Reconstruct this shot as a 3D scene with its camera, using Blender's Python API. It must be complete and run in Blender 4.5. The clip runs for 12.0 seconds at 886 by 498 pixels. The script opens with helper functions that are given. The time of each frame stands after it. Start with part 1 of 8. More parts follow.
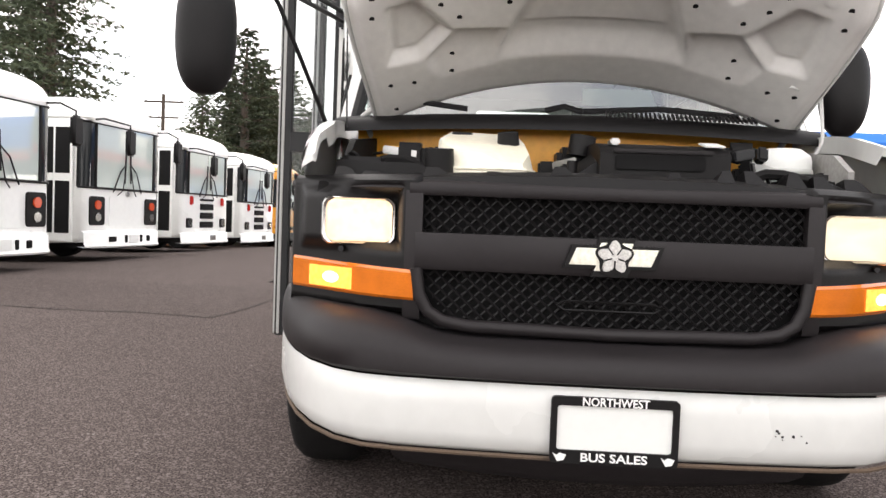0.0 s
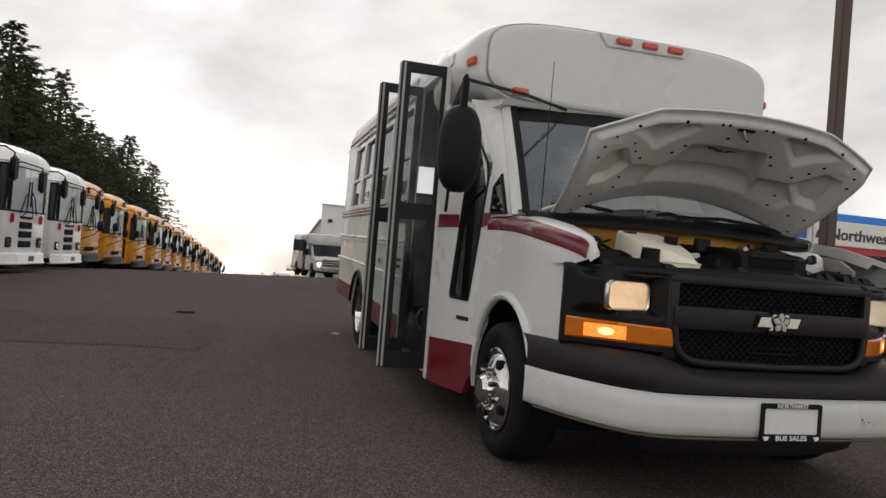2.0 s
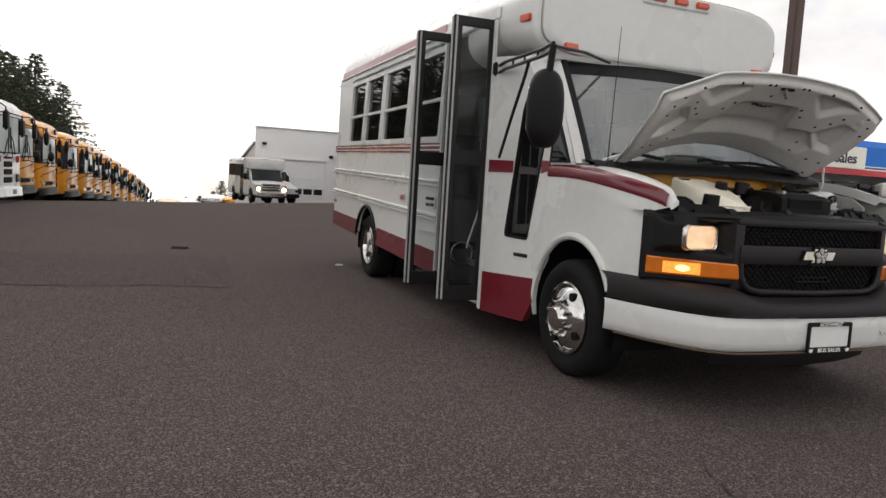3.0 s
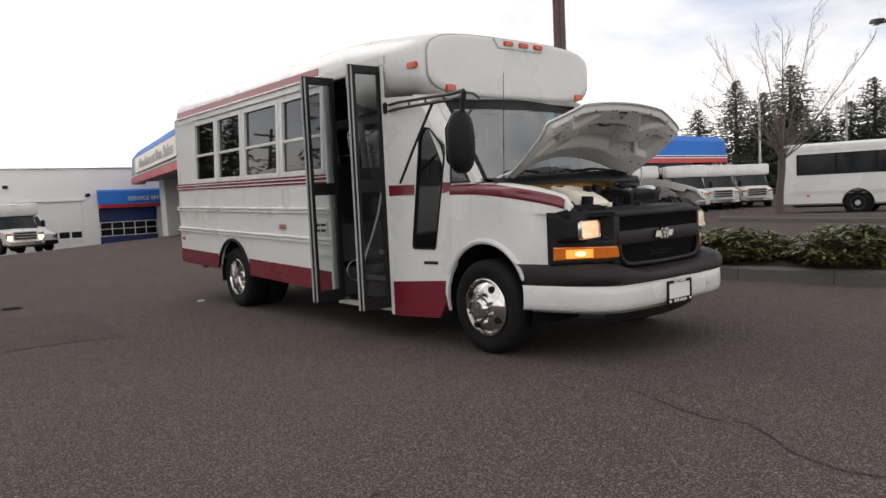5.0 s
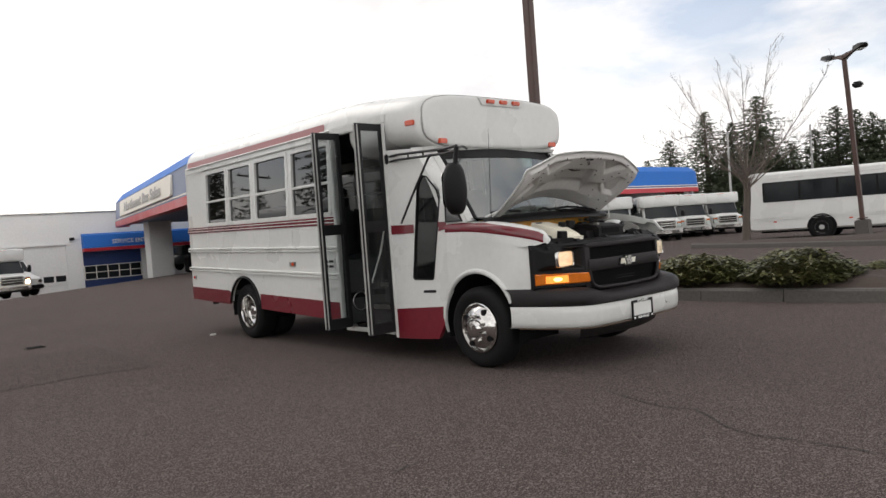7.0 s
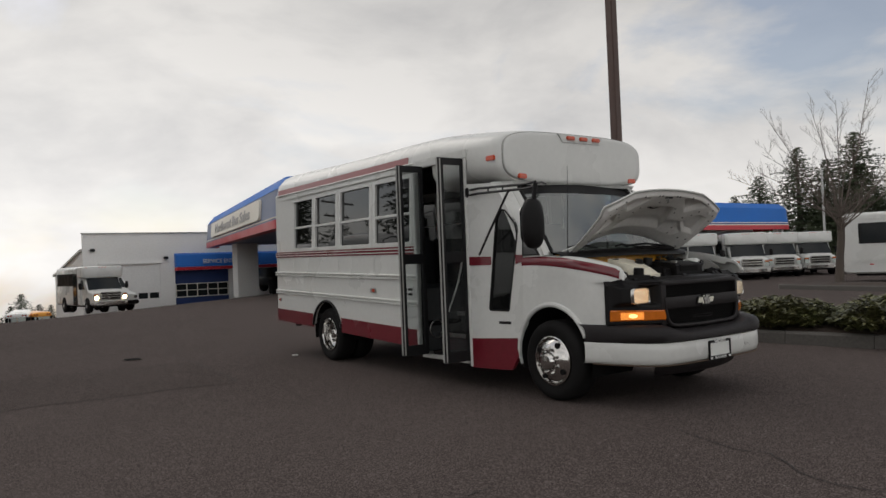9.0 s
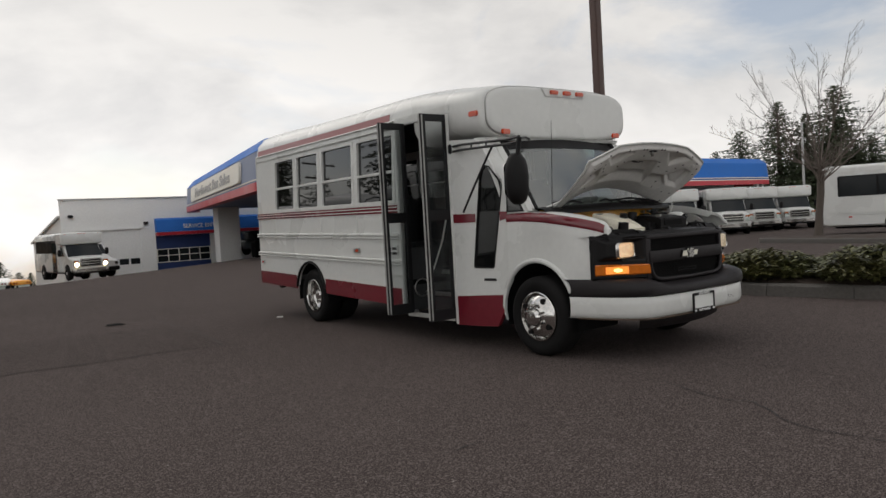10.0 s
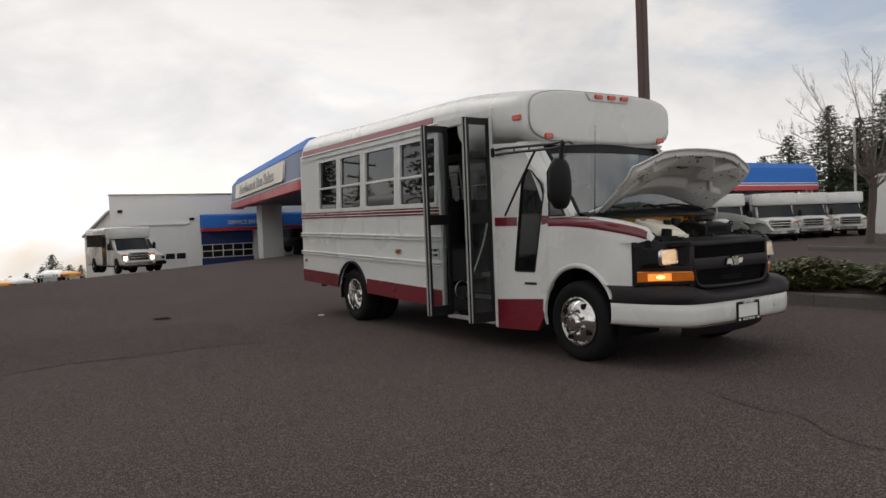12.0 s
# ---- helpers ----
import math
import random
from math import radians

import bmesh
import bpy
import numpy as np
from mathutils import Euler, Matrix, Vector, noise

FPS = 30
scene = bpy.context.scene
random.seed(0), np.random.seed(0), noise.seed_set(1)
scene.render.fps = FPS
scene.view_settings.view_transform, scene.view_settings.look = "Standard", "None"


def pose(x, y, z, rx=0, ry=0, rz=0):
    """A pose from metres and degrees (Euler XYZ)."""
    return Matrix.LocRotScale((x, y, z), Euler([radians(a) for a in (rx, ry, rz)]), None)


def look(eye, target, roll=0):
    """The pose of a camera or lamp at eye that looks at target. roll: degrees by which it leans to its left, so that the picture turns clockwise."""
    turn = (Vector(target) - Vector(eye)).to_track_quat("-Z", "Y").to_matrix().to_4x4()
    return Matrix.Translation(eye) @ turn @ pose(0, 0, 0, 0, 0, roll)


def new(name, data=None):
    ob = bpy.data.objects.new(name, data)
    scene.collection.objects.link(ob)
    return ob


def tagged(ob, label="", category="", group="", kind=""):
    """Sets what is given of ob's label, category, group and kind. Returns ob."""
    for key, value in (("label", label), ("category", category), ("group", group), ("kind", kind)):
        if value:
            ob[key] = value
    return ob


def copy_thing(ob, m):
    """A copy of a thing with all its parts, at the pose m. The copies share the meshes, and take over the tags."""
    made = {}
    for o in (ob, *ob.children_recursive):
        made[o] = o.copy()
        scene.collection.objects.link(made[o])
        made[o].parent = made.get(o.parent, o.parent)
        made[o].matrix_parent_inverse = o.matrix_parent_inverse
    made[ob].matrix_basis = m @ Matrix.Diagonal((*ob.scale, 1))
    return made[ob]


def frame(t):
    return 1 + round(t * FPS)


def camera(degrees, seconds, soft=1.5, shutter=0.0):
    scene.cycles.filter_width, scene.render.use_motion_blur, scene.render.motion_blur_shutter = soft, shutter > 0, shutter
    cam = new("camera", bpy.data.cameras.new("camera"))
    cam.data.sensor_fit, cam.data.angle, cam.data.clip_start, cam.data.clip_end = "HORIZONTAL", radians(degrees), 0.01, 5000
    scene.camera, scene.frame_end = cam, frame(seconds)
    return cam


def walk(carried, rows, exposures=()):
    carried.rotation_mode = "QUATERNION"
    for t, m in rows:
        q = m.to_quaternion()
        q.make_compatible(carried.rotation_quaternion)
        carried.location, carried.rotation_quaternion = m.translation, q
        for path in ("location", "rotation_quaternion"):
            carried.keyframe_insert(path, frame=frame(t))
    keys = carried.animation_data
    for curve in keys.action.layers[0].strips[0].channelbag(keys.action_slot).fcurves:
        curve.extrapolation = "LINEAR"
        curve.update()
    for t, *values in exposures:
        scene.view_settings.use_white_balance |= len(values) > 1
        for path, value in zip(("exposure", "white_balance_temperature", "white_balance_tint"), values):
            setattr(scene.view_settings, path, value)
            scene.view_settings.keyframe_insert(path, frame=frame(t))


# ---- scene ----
cam = camera(63.0, 12.0)
PATH = [
    (0, (-0.359, -1.814, 0.966), (-0.455, 0.182, 0.883), 2.2),
    (0.5, (-0.881, -2.066, 1.029), (-0.747, -0.076, 0.875), 1.5),
    (1, (-1.35, -2.338, 1.059), (-1.006, -0.37, 0.985), 0.9),
    (1.5, (-1.935, -2.51, 1.026), (-1.543, -0.548, 1.019), 1.0),
    (2, (-2.4, -2.675, 1.056), (-1.866, -0.748, 1.081), 4.6),
    (2.5, (-2.902, -2.79, 1.145), (-2.299, -0.89, 0.977), 5.1),
    (3, (-3.408, -2.823, 1.171), (-2.671, -0.973, 0.985), 3.4),
    (3.5, (-3.819, -2.9, 1.202), (-2.868, -1.152, 1.001), 2.7),
    (3.7, (-3.955, -2.884, 1.197), (-2.853, -1.231, 0.971), 0.7),
    (5.3, (-4.928, -3.124, 1.275), (-3.615, -1.622, 1.128), -3.6),
    (5.5, (-4.99, -3.243, 1.302), (-3.642, -1.776, 1.132), -4.4),
    (6, (-5.121, -3.541, 1.226), (-3.748, -2.096, 1.071), -6.1),
    (6.5, (-5.251, -3.598, 1.292), (-3.948, -2.087, 1.154), -7.3),
    (6.7, (-5.384, -3.617, 1.288), (-4.071, -2.111, 1.209), -6.4),
    (8.3, (-5.714, -3.737, 1.271), (-4.404, -2.226, 1.228), -0.2),
    (8.5, (-5.71, -3.763, 1.297), (-4.377, -2.272, 1.289), -2.5),
    (9, (-5.654, -3.789, 1.303), (-4.49, -2.163, 1.341), -2.3),
    (9.5, (-5.647, -3.781, 1.286), (-4.513, -2.134, 1.265), -2.2),
    (10, (-5.631, -3.738, 1.276), (-4.434, -2.137, 1.203), -3.3),
    (10.5, (-5.609, -3.707, 1.3), (-4.418, -2.101, 1.284), -4.2),
    (11, (-5.627, -3.707, 1.291), (-4.454, -2.088, 1.273), -3.8),
    (11.5, (-5.647, -3.722, 1.297), (-4.513, -2.076, 1.227), -2.6),
    (12, (-5.67, -3.763, 1.301), (-4.561, -2.099, 1.234), -2.3),
]
walk(cam, [(t, look(eye, target, roll)) for t, eye, target, roll in PATH], exposures=[(0.0, 1.42, 6550, 14), (0.5, 1.30, 6550, 14), (1.0, 0.75, 6550, 14), (1.5, 0.2, 6550, 13), (2.0, -0.15, 6550, 13), (2.5, 0.18, 6500, 13), (3.0, 0.2, 6500, 13), (3.5, 0.3, 6500, 14), (5.5, 0.30, 6450, 14), (6.5, 0.36, 6450, 13), (8.5, -0.1, 6450, 11), (9.0, -0.4, 6450, 11), (9.5, -0.5, 6450, 12), (10.0, -0.26, 6450, 11), (10.5, -0.14, 6450, 11), (11.0, -0.32, 6450, 11), (12.0, -0.22, 6450, 12)])

# ---- place ----
# World: a bright, broken overcast over a clear sky, the low sun veiled by cloud.
SUN_AZ, SUN_EL = radians(-8), radians(40)
world = bpy.data.worlds.new("sky")
scene.world = world
world.use_nodes = True
wt = world.node_tree
wt.nodes.clear()


def wnode(kind, **values):
    n = wt.nodes.new(kind)
    for key, value in values.items():
        n.inputs[key].default_value = value
    return n


sky = wnode("ShaderNodeTexSky")
sky.sky_type, sky.sun_disc = "NISHITA", False
sky.sun_elevation, sky.sun_rotation, sky.air_density, sky.dust_density = SUN_EL, SUN_AZ, 1.0, 1.5
coord = wnode("ShaderNodeTexCoord")
stretch = wnode("ShaderNodeMapping")
stretch.inputs["Scale"].default_value = (1.0, 1.0, 2.2)
stretch.inputs["Rotation"].default_value = (0.0, 0.0, 0.5)
clouds = wnode("ShaderNodeTexNoise", Scale=2.2, Detail=9.0, Roughness=0.56, Distortion=0.35)
cover = wnode("ShaderNodeValToRGB")
cover.color_ramp.elements[0].position, cover.color_ramp.elements[0].color = 0.36, (0.35, 0.35, 0.35, 1)
cover.color_ramp.elements[1].position, cover.color_ramp.elements[1].color = 0.50, (1, 1, 1, 1)
shade_noise = wnode("ShaderNodeTexNoise", Scale=3.4, Detail=8.0, Roughness=0.55, Distortion=0.2)
tone = wnode("ShaderNodeValToRGB")
tone.color_ramp.elements[0].position, tone.color_ramp.elements[0].color = 0.34, (0.74, 0.732, 0.72, 1)
tone.color_ramp.elements[1].position, tone.color_ramp.elements[1].color = 0.60, (1.02, 0.995, 0.95, 1)
# The cloud is brighter towards the horizon and in the south, thicker and greyer over the street side.
toward = wnode("ShaderNodeVectorMath")
toward.operation = "DOT_PRODUCT"
toward.inputs[1].default_value = (-1.0, 0.3, 0.0)
glow = wnode("ShaderNodeMapRange", **{"From Min": -1.0, "From Max": 0.05, "To Min": 0.74, "To Max": 1.0})
bright = wnode("ShaderNodeMix")
bright.data_type, bright.blend_type = "RGBA", "MULTIPLY"
bright.inputs["Factor"].default_value = 1.0
cloud_shade = wnode("ShaderNodeBackground", Strength=0.98)
clear_shade = wnode("ShaderNodeBackground", Strength=0.12)
both = wnode("ShaderNodeMixShader")
out = wnode("ShaderNodeOutputWorld")
link = wt.links.new
link(coord.outputs["Generated"], stretch.inputs["Vector"])
link(stretch.outputs["Vector"], clouds.inputs["Vector"])
link(stretch.outputs["Vector"], shade_noise.inputs["Vector"])
link(clouds.outputs["Fac"], cover.inputs["Fac"])
link(shade_noise.outputs["Fac"], tone.inputs["Fac"])
link(coord.outputs["Generated"], toward.inputs[0])
link(toward.outputs["Value"], glow.inputs["Value"])
link(tone.outputs["Color"], bright.inputs["A"])
height = wnode("ShaderNodeSeparateXYZ")
low_sky = wnode("ShaderNodeMapRange", **{"From Min": 0.02, "From Max": 0.42, "To Min": 1.35, "To Max": 0.97})
low_sky.interpolation_type = "SMOOTHSTEP"
times = wnode("ShaderNodeMath")
times.operation = "MULTIPLY"
south = wnode("ShaderNodeVectorMath")
south.operation = "DOT_PRODUCT"
south.inputs[1].default_value = (0.0, -0.95, 0.3)
south_glow = wnode("ShaderNodeMapRange", **{"From Min": 0.0, "From Max": 0.9, "To Min": 1.0, "To Max": 1.34})
south_times = wnode("ShaderNodeMath")
south_times.operation = "MULTIPLY"
link(coord.outputs["Generated"], height.inputs["Vector"])
link(height.outputs["Z"], low_sky.inputs["Value"])
link(glow.outputs["Result"], times.inputs[0])
link(low_sky.outputs["Result"], times.inputs[1])
link(coord.outputs["Generated"], south.inputs[0])
link(south.outputs["Value"], south_glow.inputs["Value"])
link(times.outputs["Value"], south_times.inputs[0])
link(south_glow.outputs["Result"], south_times.inputs[1])
link(south_times.outputs["Value"], bright.inputs["B"])
link(bright.outputs["Result"], cloud_shade.inputs["Color"])
link(sky.outputs["Color"], clear_shade.inputs["Color"])
link(cover.outputs["Color"], both.inputs["Fac"])
link(clear_shade.outputs["Background"], both.inputs[1])
link(cloud_shade.outputs["Background"], both.inputs[2])
link(both.outputs["Shader"], out.inputs["Surface"])

sun = new("sun", bpy.data.lights.new("sun", "SUN"))
sun.data.energy, sun.data.angle, sun.data.color = 0.55, radians(40), (1.0, 0.95, 0.87)
sun_way = Vector((math.sin(SUN_AZ) * math.cos(SUN_EL), math.cos(SUN_AZ) * math.cos(SUN_EL), math.sin(SUN_EL)))
sun.matrix_world = look((0, 0, 30), tuple(Vector((0, 0, 30)) - sun_way))


# Materials.
def material(name, colour, rough=0.5, metal=0.0, vary=0.0, scale=6.0, bump=0.0, bump_scale=60.0, coat=0.0, tint=None, spec=0.5, per_piece=0.0, stretch=None):
    """A procedural surface: base colour with broad and fine variation, and fine relief."""
    m = bpy.data.materials.new(name)
    m.use_nodes = True
    nt = m.node_tree
    bsdf = nt.nodes["Principled BSDF"]
    bsdf.inputs["Base Color"].default_value = (*colour, 1)
    bsdf.inputs["Roughness"].default_value = rough
    bsdf.inputs["Metallic"].default_value = metal
    bsdf.inputs["Coat Weight"].default_value = coat
    bsdf.inputs["Coat Roughness"].default_value = 0.08
    bsdf.inputs["Specular IOR Level"].default_value = spec
    at = nt.nodes.new("ShaderNodeTexCoord")
    source = at.outputs["Object"]
    if stretch:
        mp = nt.nodes.new("ShaderNodeMapping")
        mp.inputs["Scale"].default_value = stretch
        nt.links.new(source, mp.inputs["Vector"])
        source = mp.outputs["Vector"]
    if vary > 0:
        broad = nt.nodes.new("ShaderNodeTexNoise")
        broad.inputs["Scale"].default_value, broad.inputs["Detail"].default_value = scale * 0.25, 6
        fine = nt.nodes.new("ShaderNodeTexNoise")
        fine.inputs["Scale"].default_value, fine.inputs["Detail"].default_value = scale * 6, 4
        for n in (broad, fine):
            nt.links.new(source, n.inputs["Vector"])
        add = nt.nodes.new("ShaderNodeMath")
        add.operation = "ADD"
        nt.links.new(broad.outputs["Fac"], add.inputs[0])
        nt.links.new(fine.outputs["Fac"], add.inputs[1])
        ramp = nt.nodes.new("ShaderNodeMapRange")
        ramp.inputs["From Min"].default_value, ramp.inputs["From Max"].default_value = 0.6, 1.4
        nt.links.new(add.outputs["Value"], ramp.inputs["Value"])
        mix = nt.nodes.new("ShaderNodeMix")
        mix.data_type = "RGBA"
        other = tint or tuple(c * (1 - vary) for c in colour)
        mix.inputs["A"].default_value, mix.inputs["B"].default_value = (*other, 1), (*(min(1, c * (1 + 0.35 * vary)) for c in colour), 1)
        nt.links.new(ramp.outputs["Result"], mix.inputs["Factor"])
        colour_out = mix.outputs["Result"]
        if per_piece > 0:
            info = nt.nodes.new("ShaderNodeNewGeometry")
            obj = nt.nodes.new("ShaderNodeObjectInfo")
            both = nt.nodes.new("ShaderNodeMath")
            both.operation = "ADD"
            nt.links.new(info.outputs["Random Per Island"], both.inputs[0])
            nt.links.new(obj.outputs["Random"], both.inputs[1])
            rng = nt.nodes.new("ShaderNodeMapRange")
            rng.inputs["From Max"].default_value = 2.0
            rng.inputs["To Min"].default_value, rng.inputs["To Max"].default_value = 1 - per_piece, 1 + per_piece
            nt.links.new(both.outputs["Value"], rng.inputs["Value"])
            mul = nt.nodes.new("ShaderNodeVectorMath")
            mul.operation = "SCALE"
            nt.links.new(colour_out, mul.inputs[0])
            nt.links.new(rng.outputs["Result"], mul.inputs["Scale"])
            colour_out = mul.outputs["Vector"]
        nt.links.new(colour_out, bsdf.inputs["Base Color"])
        rr = nt.nodes.new("ShaderNodeMapRange")
        rr.inputs["From Min"].default_value, rr.inputs["From Max"].default_value = 0.3, 0.7
        rr.inputs["To Min"].default_value, rr.inputs["To Max"].default_value = max(0.02, rough * 0.8), min(1, rough * 1.2)
        nt.links.new(broad.outputs["Fac"], rr.inputs["Value"])
        nt.links.new(rr.outputs["Result"], bsdf.inputs["Roughness"])
    if bump > 0:
        grain = nt.nodes.new("ShaderNodeTexNoise")
        grain.inputs["Scale"].default_value, grain.inputs["Detail"].default_value = bump_scale, 5
        nt.links.new(source, grain.inputs["Vector"])
        bmp = nt.nodes.new("ShaderNodeBump")
        bmp.inputs["Strength"].default_value, bmp.inputs["Distance"].default_value = bump, 0.01
        nt.links.new(grain.outputs["Fac"], bmp.inputs["Height"])
        nt.links.new(bmp.outputs["Normal"], bsdf.inputs["Normal"])
    return m


def glow_material(name, colour, strength, grain=0):
    m = bpy.data.materials.new(name)
    m.use_nodes = True
    b = m.node_tree.nodes["Principled BSDF"]
    b.inputs["Base Color"].default_value = (*colour, 1)
    b.inputs["Emission Color"].default_value = (*colour, 1)
    b.inputs["Emission Strength"].default_value = strength
    b.inputs["Roughness"].default_value = 0.2
    if grain:
        nt = m.node_tree
        at = nt.nodes.new("ShaderNodeTexCoord")
        cells = nt.nodes.new("ShaderNodeTexVoronoi")
        cells.inputs["Scale"].default_value = grain
        level = nt.nodes.new("ShaderNodeMapRange")
        level.inputs["From Min"].default_value, level.inputs["From Max"].default_value = 0.0, 0.8
        level.inputs["To Min"].default_value, level.inputs["To Max"].default_value = strength * 1.25, strength * 0.55
        nt.links.new(at.outputs["Object"], cells.inputs["Vector"])
        nt.links.new(cells.outputs["Distance"], level.inputs["Value"])
        nt.links.new(level.outputs["Result"], b.inputs["Emission Strength"])
    return m


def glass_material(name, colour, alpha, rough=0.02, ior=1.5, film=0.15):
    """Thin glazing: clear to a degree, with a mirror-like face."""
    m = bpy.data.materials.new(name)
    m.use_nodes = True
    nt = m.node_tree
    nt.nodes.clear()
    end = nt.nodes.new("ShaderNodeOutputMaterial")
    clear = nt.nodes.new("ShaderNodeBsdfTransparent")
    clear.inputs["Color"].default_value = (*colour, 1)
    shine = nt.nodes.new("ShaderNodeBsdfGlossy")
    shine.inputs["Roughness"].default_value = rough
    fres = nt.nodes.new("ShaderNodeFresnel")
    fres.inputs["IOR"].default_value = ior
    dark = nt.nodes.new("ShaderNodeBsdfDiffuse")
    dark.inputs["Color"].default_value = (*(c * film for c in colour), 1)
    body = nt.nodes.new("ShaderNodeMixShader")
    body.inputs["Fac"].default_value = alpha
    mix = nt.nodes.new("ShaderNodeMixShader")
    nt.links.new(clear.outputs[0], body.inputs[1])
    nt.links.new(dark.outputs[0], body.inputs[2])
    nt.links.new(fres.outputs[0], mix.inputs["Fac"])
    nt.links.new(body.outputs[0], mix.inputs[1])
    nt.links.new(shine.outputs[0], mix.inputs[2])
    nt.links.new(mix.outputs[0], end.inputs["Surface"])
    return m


def asphalt_material(fade=(1.0, 1.0, 1.0)):
    """Worn asphalt: dark binder with pale aggregate, broad stains and fine relief."""
    m = bpy.data.materials.new("asphalt")
    m.use_nodes = True
    nt = m.node_tree
    b = nt.nodes["Principled BSDF"]
    b.inputs["Roughness"].default_value = 0.95
    b.inputs["Specular IOR Level"].default_value = 0.03
    at = nt.nodes.new("ShaderNodeTexCoord").outputs["Object"]

    def tex(kind, scale, **more):
        n = nt.nodes.new(kind)
        n.inputs["Scale"].default_value = scale
        for k, v in more.items():
            n.inputs[k].default_value = v
        nt.links.new(at, n.inputs["Vector"])
        return n

    def ramp(source, stops):
        n = nt.nodes.new("ShaderNodeValToRGB")
        n.color_ramp.elements[0].position, n.color_ramp.elements[0].color = stops[0][0], (*stops[0][1], 1)
        n.color_ramp.elements[1].position, n.color_ramp.elements[1].color = stops[1][0], (*stops[1][1], 1)
        nt.links.new(source, n.inputs["Fac"])
        return n.outputs["Color"]

    stones = tex("ShaderNodeTexVoronoi", 115.0)
    chips = tex("ShaderNodeTexVoronoi", 22.0)
    stains = tex("ShaderNodeTexNoise", 0.35, Detail=7.0, Roughness=0.6)
    grain = tex("ShaderNodeTexNoise", 140.0, Detail=4.0)
    base = ramp(stains.outputs["Fac"], [(0.3, (0.0640, 0.0522, 0.0498)), (0.7, (0.0790, 0.0650, 0.0620))])
    grit = ramp(grain.outputs["Fac"], [(0.40, (0.30, 0.30, 0.30)), (0.62, (1.75, 1.72, 1.68))])
    mul = nt.nodes.new("ShaderNodeMix")
    mul.data_type, mul.blend_type = "RGBA", "MULTIPLY"
    mul.inputs["Factor"].default_value = 1.0
    nt.links.new(base, mul.inputs["A"])
    nt.links.new(grit, mul.inputs["B"])
    sep = nt.nodes.new("ShaderNodeSeparateColor")
    nt.links.new(stones.outputs["Color"], sep.inputs["Color"])
    pale = nt.nodes.new("ShaderNodeMapRange")
    pale.inputs["From Min"].default_value, pale.inputs["From Max"].default_value = 0.66, 1.0
    nt.links.new(sep.outputs["Red"], pale.inputs["Value"])
    mix = nt.nodes.new("ShaderNodeMix")
    mix.data_type = "RGBA"
    mix.inputs["B"].default_value = (0.165, 0.140, 0.130, 1)
    nt.links.new(pale.outputs["Result"], mix.inputs["Factor"])
    nt.links.new(mul.outputs["Result"], mix.inputs["A"])
    sep2 = nt.nodes.new("ShaderNodeSeparateColor")
    nt.links.new(chips.outputs["Color"], sep2.inputs["Color"])
    few = nt.nodes.new("ShaderNodeMapRange")
    few.inputs["From Min"].default_value, few.inputs["From Max"].default_value = 0.955, 0.97
    nt.links.new(sep2.outputs["Green"], few.inputs["Value"])
    near = nt.nodes.new("ShaderNodeMapRange")
    near.inputs["From Min"].default_value, near.inputs["From Max"].default_value = 0.16, 0.10
    nt.links.new(chips.outputs["Distance"], near.inputs["Value"])
    dot = nt.nodes.new("ShaderNodeMath")
    dot.operation = "MULTIPLY"
    nt.links.new(few.outputs["Result"], dot.inputs[0])
    nt.links.new(near.outputs["Result"], dot.inputs[1])
    mix2 = nt.nodes.new("ShaderNodeMix")
    mix2.data_type = "RGBA"
    mix2.inputs["B"].default_value = (0.30, 0.28, 0.26, 1)
    nt.links.new(dot.outputs["Value"], mix2.inputs["Factor"])
    nt.links.new(mix.outputs["Result"], mix2.inputs["A"])
    shade = nt.nodes.new("ShaderNodeVectorMath")
    shade.operation = "MULTIPLY"
    shade.inputs[1].default_value = fade
    nt.links.new(mix2.outputs["Result"], shade.inputs[0])
    nt.links.new(shade.outputs["Vector"], b.inputs["Base Color"])
    bmp = nt.nodes.new("ShaderNodeBump")
    bmp.inputs["Strength"].default_value, bmp.inputs["Distance"].default_value = 0.22, 0.004
    nt.links.new(stones.outputs["Distance"], bmp.inputs["Height"])
    nt.links.new(bmp.outputs["Normal"], b.inputs["Normal"])
    return m


ASPHALT = asphalt_material((1.03, 1.03, 1.03))
WHITE = material("white_paint", (0.66, 0.665, 0.64), 0.28, vary=0.07, scale=3, coat=0.25, bump=0.012, bump_scale=12)
FLEET_WHITE = material("fleet_white_paint", (0.90, 0.905, 0.88), 0.3, vary=0.06, scale=2, coat=0.4, bump=0.02, bump_scale=12)
MAROON = material("maroon_paint", (0.16, 0.012, 0.022), 0.25, vary=0.15, scale=3, coat=0.5)
BLACK_PLASTIC = material("black_plastic", (0.0060, 0.0054, 0.0056), 0.48, spec=0.22, vary=0.25, scale=8, bump=0.08, bump_scale=400)
GREY_PLASTIC = material("grey_plastic", (0.0170, 0.0143, 0.0150), 0.55, spec=0.26, vary=0.2, scale=8, bump=0.1, bump_scale=500)
RUBBER = material("rubber", (0.0095, 0.0090, 0.0090), 0.8, spec=0.18, vary=0.3, scale=10, bump=0.15, bump_scale=150)
CHROME = material("chrome", (0.64, 0.63, 0.61), 0.13, metal=1.0, vary=0.1, scale=20)
STEEL = material("brushed_metal", (0.45, 0.45, 0.44), 0.35, metal=1.0, vary=0.2, scale=20)
BLACK_METAL = material("black_metal", (0.012, 0.012, 0.013), 0.45, spec=0.3, vary=0.2, scale=12)
